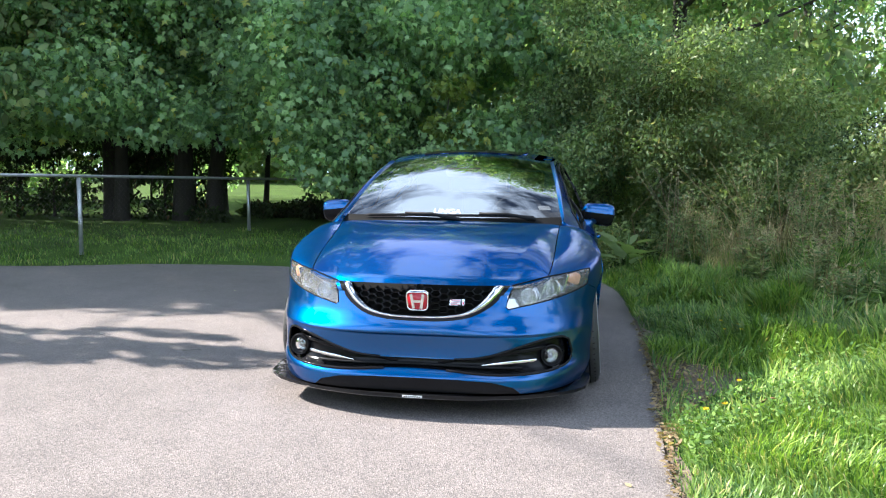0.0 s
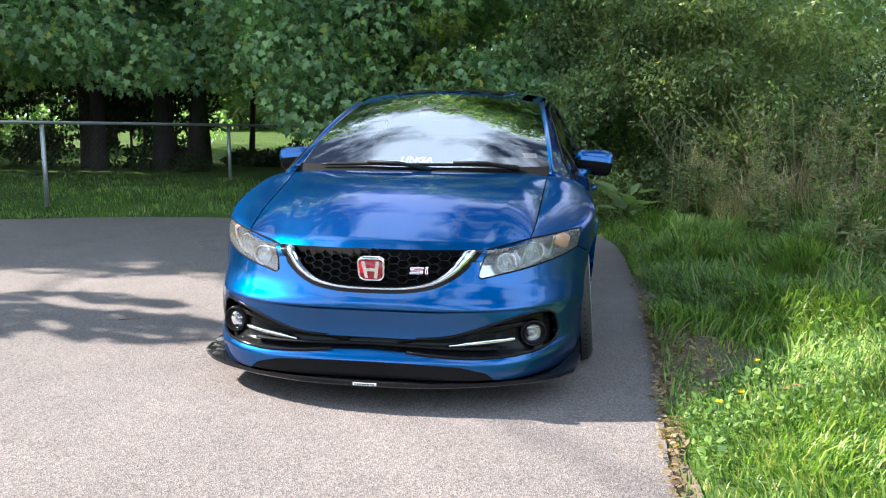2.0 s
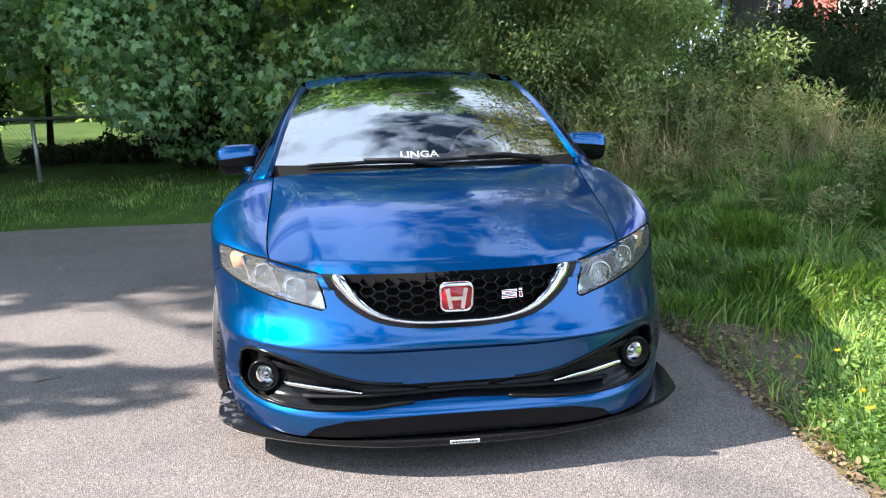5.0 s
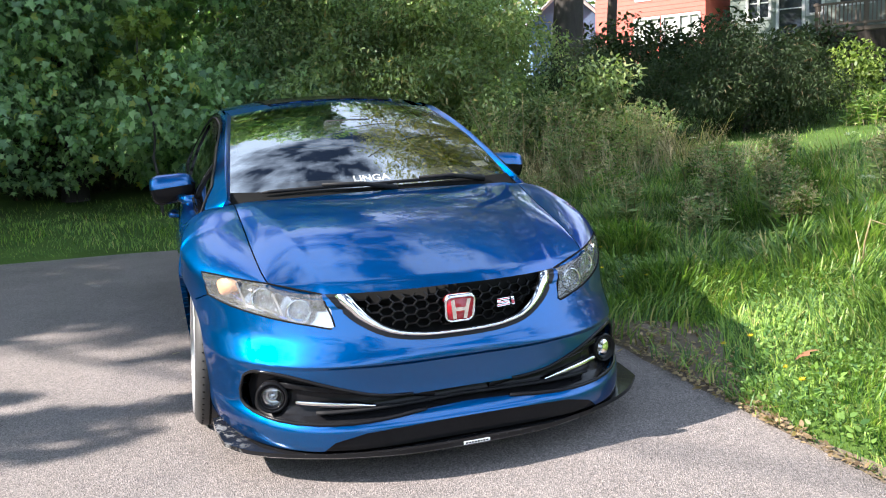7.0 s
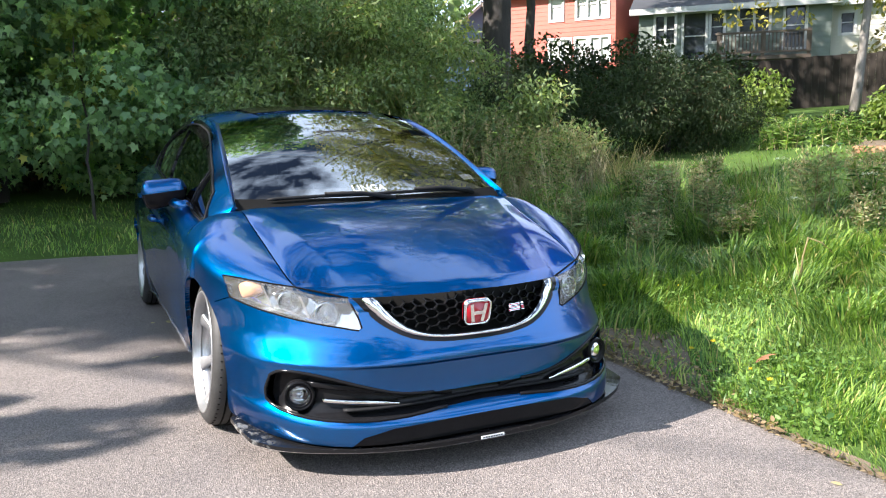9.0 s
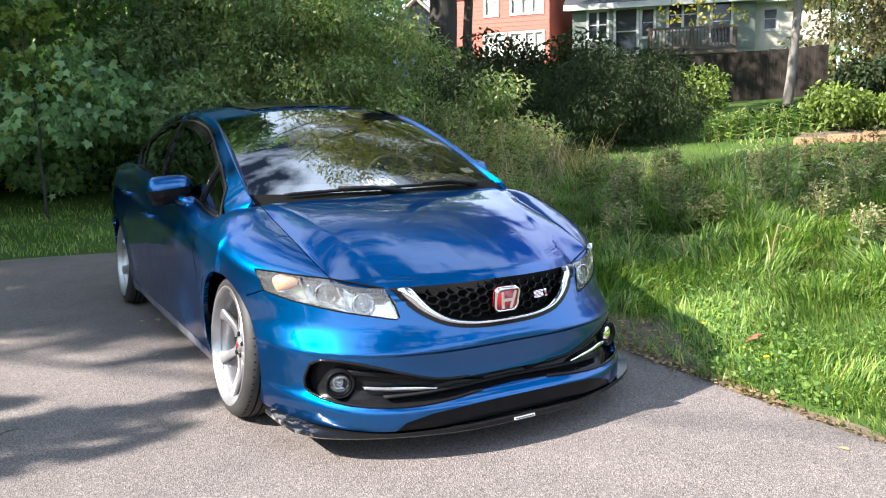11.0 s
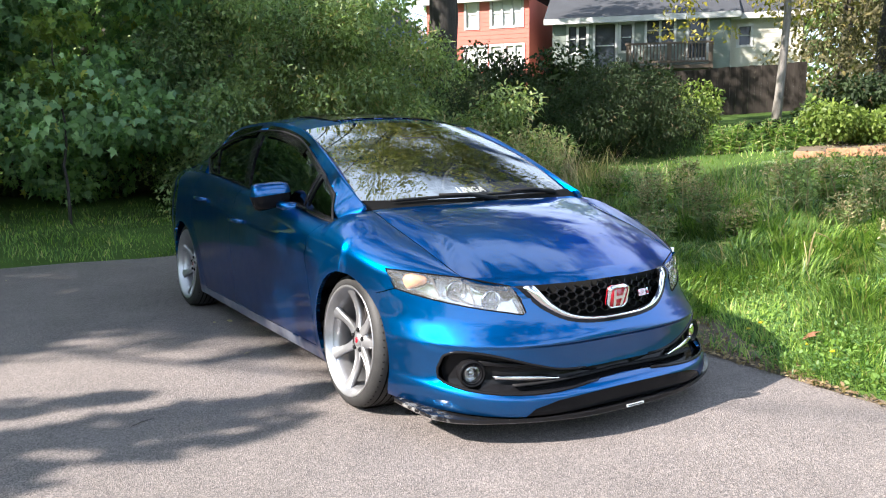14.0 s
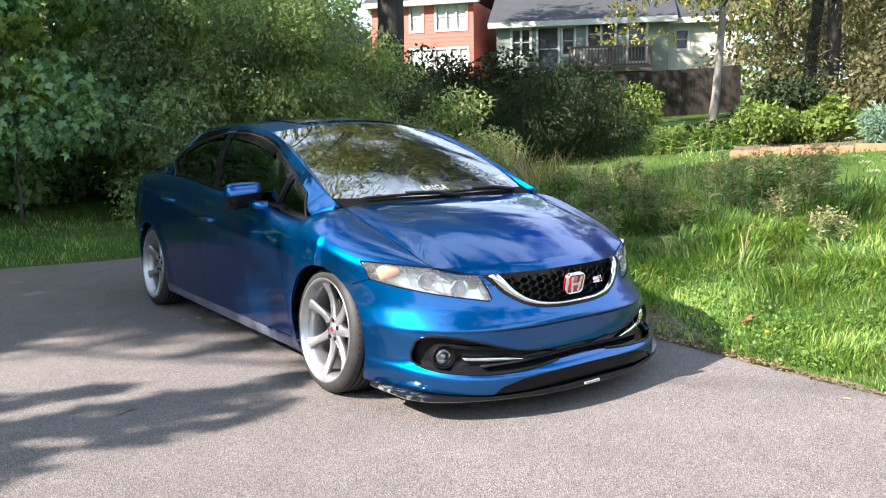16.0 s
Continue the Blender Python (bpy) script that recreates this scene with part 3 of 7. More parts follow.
def screen(a, b):
    """The windscreen: a across, b from the cowl to the roof."""
    x0, y0, z0 = 0.648 * a, 0.140 + 0.105 * a * a, 0.874 + 0.012 * a * a
    x1, y1, z1 = 0.545 * a, 1.075 + 0.075 * a * a, 1.292 - 0.046 * a * a
    p = Vector((x0, y0, z0)).lerp(Vector((x1, y1, z1)), b)
    p.z += 0.032 * math.sin(math.pi * b) * 0.9
    p.y -= 0.014 * math.sin(math.pi * b)
    return p


def roof(a, b):
    """a across, b from the windscreen to the rear window."""
    y = 1.075 + 0.075 * a * a + (2.42 - 1.075 - 0.075 * a * a) * b
    e = screen(a, 1.0)
    rx = RAIL_X(y) - 0.012
    x = e.x + (rx * a - e.x) * min(1, b * 5)
    z = RAIL_Z(y) + (0.052 - 0.004 * b) * (1 - abs(a) ** 2.3)
    return Vector((x, y, z + (e.z - RAIL_Z(e.y) - 0.052 * (1 - abs(a) ** 2.3)) * max(0, 1 - b * 5)))


def rear_glass(a, b):
    e = roof(a, 1.0)
    q = Vector((0.56 * a, 3.12 - 0.06 * a * a, 1.025 - 0.015 * a * a))
    p = e.lerp(q, b)
    p.z += 0.03 * math.sin(math.pi * b)
    return p


def trunk(a, b):
    e = rear_glass(a, 1.0)
    q = Vector((0.60 * a, 3.58 - 0.10 * a * a, 0.975 - 0.03 * abs(a) ** 3))
    p = e.lerp(q, b)
    p.z += 0.012 * math.sin(math.pi * b)
    return p


def pillar(u, b):
    """Between the windscreen's edge (u = 0) and the side window frame (u = 1)."""
    e = screen(1.0, b)
    y = 0.18 + (1.16 - 0.18) * b
    t = Vector((RAIL_X(y), y, RAIL_Z(y)))
    p = e.lerp(t, u)
    n = Vector((0.5, -0.4, 0.75))
    return p + n * 0.012 * math.sin(math.pi * u)


roof_sheet = grid2d(steps(-1, 1, 32), steps(0, 1, 30))
sunroof_poly = [(-0.62, 0.09), (0.62, 0.09), (0.66, 0.42), (-0.66, 0.42)]
cut(roof_sheet, sunroof_poly)
sunroof_sheet = pick(roof_sheet, lambda a, b: inside((a, b), sunroof_poly))
laid("roof", roof_sheet, roof, PAINT, car, "blue metallic roof", 1, 0.0, 0.012)
laid("sunroof", sunroof_sheet, roof, BLACK_GLOSS, car, "dark glass sunroof", 1, 0.004, 0.012)
windscreen = laid("windscreen", grid2d(steps(-1, 1, 30), steps(0, 1, 20)), screen, SCREEN_GLASS, car, "clear windscreen", 1, 0.0)
windscreen.visible_shadow = False
laid("rear_window", grid2d(steps(-1, 1, 24), steps(0, 1, 14)), rear_glass, GLASS, car, "dark tinted rear window", 1, 0.0)
laid("trunk_lid", grid2d(steps(-1, 1, 24), steps(0, 1, 10)), trunk, PAINT, car, "", 1, 0.0, 0.015)

quarter_glass = [window_param(*p) for p in [(0.275, 0.824), (0.60, 0.866), (0.60, 1.000), (0.45, 0.925)]]
front_glass = [window_param(*p) for p in [(0.655, 0.868), (1.46, 0.925), (1.60, 1.218), (1.35, 1.215), (1.12, 1.180), (0.90, 1.115), (0.655, 1.020)]]
rear_glass_poly = [window_param(*p) for p in [(1.545, 0.930), (2.11, 0.972), (2.31, 1.120), (2.12, 1.172), (1.90, 1.205), (1.69, 1.220)]]
rear_small = [window_param(*p) for p in [(2.15, 0.975), (2.25, 0.982), (2.46, 1.060), (2.345, 1.108)]]
frame_poly = [window_param(*p) for p in [(0.235, 0.806), (0.60, 0.848), (1.5, 0.915), (2.30, 0.970), (2.52, 1.062), (2.36, 1.140), (2.12, 1.196), (1.70, 1.243), (1.35, 1.238), (1.10, 1.200), (0.88, 1.132), (0.60, 1.016), (0.42, 0.926)]]
for side in (1, -1):
    def f(y, w, side=side):
        p = side_window(y, w)
        return Vector((p.x * side, p.y, p.z))

    def fp(u, b, side=side):
        p = pillar(u, b)
        return Vector((p.x * side, p.y, p.z))
    sheet = grid2d(steps(0.19, 0.60, 36) + steps(0.64, 3.1, 62), steps(0, 1, 14))
    for poly in (quarter_glass, front_glass, rear_glass_poly, rear_small, frame_poly):
        cut(sheet, poly)
    for name, poly in (("quarter_glass", quarter_glass), ("front_side_window", front_glass), ("rear_side_window", rear_glass_poly), ("rear_quarter_glass", rear_small)):
        g = pick(sheet, lambda y, w: inside((y, w), poly))
        pane = laid(name, g, f, GLASS, car, "dark tinted side window", side, -0.006)
    black = pick(sheet, lambda y, w: inside((y, w), frame_poly))
    laid("window_frame", black, f, BLACK_GLOSS, car, "gloss black window surround", side, 0.002, 0.01)
    laid("side_frame", sheet, f, PAINT, car, "", side, 0.0, 0.02)
    laid("windscreen_pillar", grid2d(steps(0, 1, 8), steps(0, 1, 24)), fp, PAINT, car, "", side, 0.0, 0.006)
    # rubber seal round the window surround
    bm = bmesh.new()
    seal = []
    for (y0, w0), (y1, w1) in zip(frame_poly, frame_poly[1:] + frame_poly[:1]):
        for t in steps(0, 1, 12)[:-1]:
            y, w = y0 + (y1 - y0) * t, min(1.0, max(0.0, w0 + (w1 - w0) * t))
            p = f(y, w)
            if not seal or (p - seal[-1]).length > 0.004:
                seal.append(p + Vector((side * 0.002, 0, 0.001)))
    tube(bm, seal + seal[:1], 0.0065, 6, False)
    part("window_seal", bm, BLACK_TRIM, car, "black rubber window seal")
    # smoked wind deflectors above the side windows
    for span in ((0.92, 1.57), (1.70, 2.28)):
        bm = bmesh.new()
        prev = None
        for y in steps(span[0], span[1], 16):
            zt = RAIL_Z(y) - 0.018
            pts = []
            for k in range(4):
                z = zt - 0.060 * k / 3
                p = f(*window_param(y, z))
                pts.append(bm.verts.new((p.x + side * (0.003 + 0.007 * math.sin(k / 3 * 1.57)), p.y, p.z)))
            if prev:
                for k in range(3):
                    bm.faces.new((prev[k], pts[k], pts[k + 1], prev[k + 1]) if side > 0 else (prev[k + 1], pts[k + 1], pts[k], prev[k]))
            prev = pts
        bmesh.ops.solidify(bm, geom=bm.faces, thickness=0.003)
        part("wind_deflector", bm, BLACK_GLOSS, car, "smoked plastic wind deflector")

# ---- nose: grille backing and chrome ----
for side in (1, -1):
    def f(s, v, side=side):
        p = flank(s, v)
        return Vector((p.x * side, p.y, p.z))
    laid("grille_backing", grille_sheet, f, DARK_VOID, car, "", side, -0.045, -0.045, keep=True)
    laid("grille_surround", chrome_sheet, f, BLACK_GLOSS, car, "gloss black grille surround", side, 0.0, 0.03, keep=True)
    laid("bumper_lip_insert", valance_sheet, f, BLACK_GLOSS, car, "gloss black lip under the bumper", side, -0.004, keep=True)
    # rounded chrome band between grille and surround
    bm = bmesh.new()
    rows = []
    for (x0, z0), (x1, z1) in zip(GRILLE_IN, CHROME_OUT):
        row = []
        for k in range(9):
            u = k / 8
            wide = 0.70 + 0.14 * (x0 / 0.35) ** 2
            x, z = x0 + (x1 - x0) * u * wide, z0 + (z1 - z0) * u * wide
            n = normal_at(flank, *(lambda q: (max(q[0], 0.004), q[1]))(on_flank((x, -NOSE(z) * math.sqrt(max(0, 1 - (x / HALF_W(z)) ** SQUARE(z))), z))))
            p = flank(*on_flank((x, -NOSE(z) * math.sqrt(max(0, 1 - (x / HALF_W(z)) ** SQUARE(z))), z))) + n * (-0.012 + 0.022 * math.sin(math.pi * min(1, u + 0.08)) ** 0.6)
            row.append(bm.verts.new((side * (0.0 if x0 == 0 else p.x), p.y, p.z)))
        rows.append(row)
    for p, q in zip(rows, rows[1:]):
        for j in range(8):
            bm.faces.new((p[j], q[j], q[j + 1], p[j + 1]) if side < 0 else (p[j + 1], q[j + 1], q[j], p[j]))
    part("chrome_band", bm, CHROME, car, "bright chrome grille surround")

# ---- car details ----
def nose_y(x, z):
    """The nose's y at half-width x and height z."""
    return -NOSE(z) * math.sqrt(max(0.0, 1 - min(1.0, abs(x) / HALF_W(z)) ** SQUARE(z)))


def nose_frame(x, z, off=0.0):
    """A frame on the nose: local y looks inwards, x across, z up the skin."""
    p = Vector((x, nose_y(x, z), z))
    dx = (Vector((x + 0.01, nose_y(x + 0.01, z), z)) - p).normalized()
    dz = (Vector((x, nose_y(x, z + 0.01), z + 0.01)) - p).normalized()
    n = dz.cross(dx).normalized()
    dz = dx.cross(n).normalized()
    m = Matrix((dx, n, dz)).transposed().to_4x4()
    m.translation = p - n * off
    return m


def in_grille(x, z):
    return inside((abs(x), z), GRILLE_IN + [(0.35, 0.606), (0.0, 0.606)]) if abs(x) > 0.001 else 0.472 < z < 0.606


# honeycomb bars
bm = bmesh.new()
CW, CH = 0.0262, 0.0165
done = set()
for i in range(-11, 12):
    for j in range(0, 14):
        cx, cz = i * CW * 1.5, 0.455 + (j * 2 + (i % 2)) * CH * 0.866
        for k in range(6):
            a0, a1 = math.pi / 3 * k, math.pi / 3 * (k + 1)
            p = (cx + CW * math.cos(a0), cz + CH * math.sin(a0))
            q = (cx + CW * math.cos(a1), cz + CH * math.sin(a1))
            key = (round((p[0] + q[0]) * 500), round((p[1] + q[1]) * 500))
            mid = ((p[0] + q[0]) / 2, (p[1] + q[1]) / 2)
            if key in done or not (in_grille(*p) and in_grille(*q)):
                continue
            done.add(key)
            a = Vector((p[0], nose_y(*p) + 0.018, p[1]))
            b = Vector((q[0], nose_y(*q) + 0.018, q[1]))
            d = b - a
            up = Vector((-d.z, 0, d.x)).normalized() * 0.0019
            back = Vector((0, 0.016, 0))
            vs = [bm.verts.new(c) for c in (a - up, b - up, b + up, a + up, a - up * 1.7 + back, b - up * 1.7 + back, b + up * 1.7 + back, a + up * 1.7 + back)]
            for f4 in ((0, 1, 2, 3), (0, 4, 5, 1), (3, 2, 6, 7)):
                bm.faces.new([vs[t] for t in f4])
bmesh.ops.recalc_face_normals(bm, faces=bm.faces)
grille = part("grille", bm, BLACK_GLOSS, car, "gloss black honeycomb grille", False)


def rounded_plate(bm, w, h, r, y0, y1, m, hole=None, flare=0.0, n=6):
    """A plate with round corners in the frame's x-z plane, from depth y0 to y1; hole: the margin of a ring."""
    def ring(w, h, r, y):
        out = []
        for cx, cz, a0 in ((w / 2 - r, h / 2 - r, 0), (-w / 2 + r, h / 2 - r, 90), (-w / 2 + r, -h / 2 + r, 180), (w / 2 - r, -h / 2 + r, 270)):
            for k in range(n + 1):
                a = radians(a0 + 90 * k / n)
                x, z = cx + r * math.cos(a), cz + r * math.sin(a)
                out.append(bm.verts.new(m @ Vector((x * (1 + flare * z / h), y, z))))
        return out
    a, b = ring(w, h, r, y0), ring(w - 0.004, h - 0.004, r - 0.002, y1)
    k = len(a)
    for i in range(k):
        bm.faces.new((a[i], a[(i + 1) % k], b[(i + 1) % k], b[i]))
    if hole:
        c = ring(w - 2 * hole, h - 2 * hole, max(0.002, r - hole), y1)
        d = ring(w - 2 * hole, h - 2 * hole, max(0.002, r - hole), y0)
        for i in range(k):
            bm.faces.new((b[i], b[(i + 1) % k], c[(i + 1) % k], c[i]))
            bm.faces.new((c[i], c[(i + 1) % k], d[(i + 1) % k], d[i]))
    else:
        bm.faces.new(b)
    bmesh.ops.recalc_face_normals(bm, faces=bm.faces)


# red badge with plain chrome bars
bf = pose(0, -0.800, 0.540, 12, 0, 0)
bm = bmesh.new()
rounded_plate(bm, 0.104, 0.094, 0.022, 0.016, -0.004, bf, None, 0.10)
badge = part("badge", bm, RED, car, "red badge with chrome frame")
bm = bmesh.new()
rounded_plate(bm, 0.108, 0.098, 0.024, 0.010, -0.008, bf, 0.007, 0.10)
part("badge_frame", bm, CHROME, badge, "chrome frame")
bm = bmesh.new()
for sg in (-1, 1):
    box(bm, -0.0065, 0.0065, -0.010, 0.0, -0.036, 0.036, bf @ pose(sg * 0.0235, 0, 0, 0, sg * 9, 0))
box(bm, -0.019, 0.019, -0.0095, 0.0, -0.0065, 0.0065, bf)
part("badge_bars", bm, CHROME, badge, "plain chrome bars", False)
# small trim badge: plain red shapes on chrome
gf = nose_frame(0.188, 0.535, -0.006)
bm = bmesh.new()
for x0, x1, z0, z1 in ((-0.040, 0.010, -0.0135, -0.0065), (-0.036, 0.014, 0.0065, 0.0135), (-0.037, -0.027, -0.001, 0.0135), (0.001, 0.011, -0.0135, 0.001), (-0.036, 0.010, -0.003, 0.003), (0.020, 0.031, -0.0135, 0.005), (0.021, 0.032, 0.009, 0.0145)):
    box(bm, x0, x1, -0.002, 0.010, z0, z1, gf @ pose(0, 0, 0, 0, 0, 0))
trim_badge = part("trim_badge", bm, CHROME, car, "small chrome and red trim badge", False)
bm = bmesh.new()
for x0, x1, z0, z1 in ((-0.0385, 0.0085, -0.012, -0.008), (-0.0345, 0.0125, 0.008, 0.012), (-0.0345, 0.0085, -0.0018, 0.0018), (0.0215, 0.0295, -0.012, 0.0035)):
    box(bm, x0, x1, -0.004, 0.0, z0, z1, gf)
part("trim_badge_fill", bm, RED, trim_badge, "red enamel", False)

# headlights and fog lamps
for side in (1, -1):
    def f(s, v, side=side):
        p = flank(s, v)
        return Vector((p.x * side, p.y, p.z))
    lamp = laid("headlight", lamp_sheet, f, LAMP_BOWL, car, "clear headlight with bright reflector", side, -0.060, -0.060, keep=True)
    lens = laid("lens", lamp_sheet, f, LENS, lamp, "clear lens", side, -0.001, keep=True)
    lens.visible_shadow = False
    # dark seam round the lens
    bm = bmesh.new()
    tube(bm, [f(*q) for q in lamp_poly + lamp_poly[:1]], 0.0032, 6, False)
    part("lens_seal", bm, DARK_VOID, lamp, "dark seal round the lens")
    # rounded rim of the fog lamp recess
    bm = bmesh.new()
    tube(bm, [f(*q) + normal_at(f, max(q[0], 0.004), q[1]) * side * 0.001 for q in pocket_poly[3:-3]], 0.0065, 8)
    part("pocket_rim", bm, BLACK_GLOSS, car, "gloss black rim of the fog lamp recess")
    for x, y, z, r, nm in ((0.505, -0.585, 0.552, 0.038, "inner_reflector"), (0.612, -0.488, 0.588, 0.037, "outer_reflector")):
        bm = bmesh.new()
        m = pose(side * x, y, z, 0, 0, 0) @ pose(0, 0, 0, 0, 0, -90 + side * 14)
        lathe(bm, [(r * 1.12, 0.030), (r * 1.08, 0.040), (r, 0.038), (r * 0.8, 0.016), (r * 0.45, 0.002), (r * 0.32, 0.0), (r * 0.30, 0.022), (r * 0.14, 0.030), (0.0006, 0.031)], m, 32)
        bowl = part(nm, bm, CHROME, lamp, "chrome reflector bowl")
        bm = bmesh.new()
        for k in range(-4, 5):
            h = r * math.sqrt(max(0.05, 1 - (k / 5) ** 2))
            tube(bm, [m @ Vector((0.030 - 0.016 * (1 - (k / 5) ** 2), k * r / 5, zz)) for zz in (-h, 0, h)], 0.0022, 5)
        part("flute", bm, LAMP_BOWL, bowl, "upright flutes")["kind"] = "stuff"
    bm = bmesh.new()
    m = pose(side * 0.727, -0.372, 0.625, 0, 0, 0) @ pose(0, 0, 0, 0, 0, side * 48)
    rounded_plate(bm, 0.100, 0.062, 0.020, 0.012, 0.0, m @ pose(0, 0, 0, 0, side * 20, 0))
    part("amber_reflector", bm, AMBER, lamp, "amber side reflector")
    bm = bmesh.new()
    for k, (x0, z0) in enumerate(((0.565, 0.572), (0.675, 0.605))):
        box(bm, -0.004, 0.004, -0.022, 0.03, -0.045, 0.045, pose(side * x0, -0.555 + 0.10 * k, z0, 0, side * 22, side * 35))
    box(bm, -0.085, 0.085, -0.010, 0.01, -0.003, 0.003, pose(side * 0.60, -0.535, 0.548, 0, side * -19, side * 38))
    part("divider", bm, LAMP_BOWL, lamp, "", False)

    laid("fog_pocket", pocket_sheet, f, BLACK_GLOSS, car, "gloss black fog lamp surround", side, -0.034, -0.034, keep=True)
    # fog lamp
    m = pose(side * 0.626, -0.636, 0.276, 0, 0, 0) @ pose(0, 0, 0, 0, 0, -90 + side * 16)
    bm = bmesh.new()
    lathe(bm, [(0.054, -0.03), (0.056, 0.012), (0.053, 0.022), (0.046, 0.022), (0.040, 0.010)], m, 40)
    fog = part("fog_lamp", bm, BLACK_GLOSS, car, "round fog lamp in a gloss black ring")
    bm = bmesh.new()
    lathe(bm, [(0.041, 0.014), (0.0425, 0.018), (0.040, 0.020), (0.036, 0.017), (0.035, 0.008)], m, 40)
    part("ring", bm, BLACK_GLOSS, fog, "gloss black ring")
    bm = bmesh.new()
    lathe(bm, [(0.036, 0.008), (0.030, -0.008), (0.016, -0.018), (0.013, 0.0), (0.0006, 0.003)], m, 32)
    part("reflector", bm, LAMP_BOWL, fog, "bright reflector")
    bm = bmesh.new()
    lathe(bm, [(0.037, 0.009), (0.028, 0.015), (0.012, 0.018), (0.0006, 0.0185)], m, 32)
    part("lens", bm, CLEAR, fog, "clear lens").visible_shadow = False
    # bright strip and dark fin from the fog lamp inwards
    for nm, z0, z1, x0, x1, h, mat, off in (("strip", 0.262, 0.243, 0.560, 0.310, 0.0090, CHROME, 0.006), ("fin", 0.316, 0.250, 0.60, 0.10, 0.010, BLACK_GLOSS, 0.020), ("lower_fin", 0.232, 0.240, 0.50, 0.0, 0.004, BLACK_TRIM, 0.016)):
        bm = bmesh.new()
        rows = []
        for t in steps(0, 1, 16):
            x, z = x0 + (x1 - x0) * t, z0 + (z1 - z0) * (t ** 1.15)
            y = nose_y(x, z) + off
            hh = h * (0.45 + 0.55 * math.sin(math.pi * min(1, 0.12 + t)) ** 0.4) if nm == "strip" else h
            rows.append([bm.verts.new((side * x, y + a, z + b)) for a, b in ((0.02, -hh), (0.002, -hh), (0, -hh * 0.6), (0, hh * 0.6), (0.002, hh), (0.02, hh))])
        for p, q in zip(rows, rows[1:]):
            for j in range(5):
                bm.faces.new((p[j], p[j + 1], q[j + 1], q[j]) if side > 0 else (p[j + 1], p[j], q[j], q[j + 1]))
        bm.faces.new(rows[0])
        part(nm, bm, mat, fog if nm == "strip" else car, "bright chrome strip" if nm == "strip" else "")

    # door mirror
    bm = bmesh.new()
    mir = pose(side * 0.874, 0.862, 0.914, 0, side * 6, side * 8) @ Matrix.Scale(1.12, 4)
    rings = []
    for i, t in enumerate(steps(-1, 1, 14)):
        sx = 0.098 * t
        k = (1 - abs(t) ** 5) ** 0.36 * (0.92 + 0.10 * t) if abs(t) < 1 else 0.02
        ring = []
        for a in [2 * math.pi * j / 20 for j in range(20)]:
            cy, cz = math.cos(a), math.sin(a)
            cy = (abs(cy) ** 0.8) * (1 if cy > 0 else -1)
            ring.append(bm.verts.new(mir @ Vector((side * sx, (0.058 if cy < 0 else 0.036) * cy * k, (0.062 if cz > 0 else 0.076) * cz * k))))
        rings.append(ring)
    for p, q in zip(rings, rings[1:]):
        for j in range(20):
            bm.faces.new((p[j], p[(j + 1) % 20], q[(j + 1) % 20], q[j]))
    bm.faces.new(rings[0])
    bm.faces.new(rings[-1])
    bmesh.ops.recalc_face_normals(bm, faces=bm.faces)
    low = [fc for fc in bm.faces if (mir.inverted() @ fc.calc_center_median()).z < 0.006 + 0.12 * (mir.inverted() @ fc.calc_center_median()).y]
    bm2 = bmesh.new()
    made = {}
    for fc in low:
        for v in fc.verts:
            if v not in made:
                made[v] = bm2.verts.new(v.co)
        bm2.faces.new([made[v] for v in fc.verts])
    bmesh.ops.delete(bm, geom=low, context="FACES")
    mirror = part("door_mirror", bm, PAINT, car, "blue door mirror with black lower shell")
    part("lower_shell", bm2, BLACK_GLOSS, mirror, "gloss black lower shell")
    bm = bmesh.new()
    tube(bm, [(side * 0.855, 0.845, 0.870), (side * 0.82, 0.79, 0.850), (side * 0.775, 0.74, 0.838)], [0.022, 0.026, 0.036], 10)
    part("mirror_arm", bm, PAINT, mirror)

    # door handles
    for y, z, nm in ((1.43, 0.728, "front"), (2.20, 0.805, "rear")):
        d = mirrored[nm + "_door", side]
        x = plan_outline(1 + y, z)[0]
        if z > SHOULDER(1 + y):
            x = flank(*side_v(y, z)).x
        bm = bmesh.new()
        tube(bm, [(side * (x - 0.004), y - 0.105, z), (side * (x + 0.020), y - 0.085, z + 0.002), (side * (x + 0.026), y, z + 0.004), (side * (x + 0.020), y + 0.085, z + 0.004), (side * (x - 0.004), y + 0.105, z + 0.004)], [0.010, 0.014, 0.014, 0.014, 0.010], 10)
        part("handle", bm, PAINT, d, "blue pull handle")
    # bright window divider
    bm = bmesh.new()
    pts = []
    for t in steps(0, 1, 6):
        p = side_window(*window_param(0.628, 0.866 + 0.150 * t))
        pts.append((side * (p.x + 0.002), p.y, p.z))
    tube(bm, pts, 0.007, 6)
    part("window_bar", bm, BLACK_GLOSS, car)
    # thin bright moulding under the side windows
    bm = bmesh.new()
    pts = []
    for y in steps(0.30, 2.30, 24):
        z = Q_Z(1 + y) + 0.006
        p = side_window(*window_param(y, z))
        pts.append((side * (p.x + 0.004), p.y, p.z))
    tube(bm, pts, 0.006, 6)
    part("window_moulding", bm, BLACK_GLOSS, car)

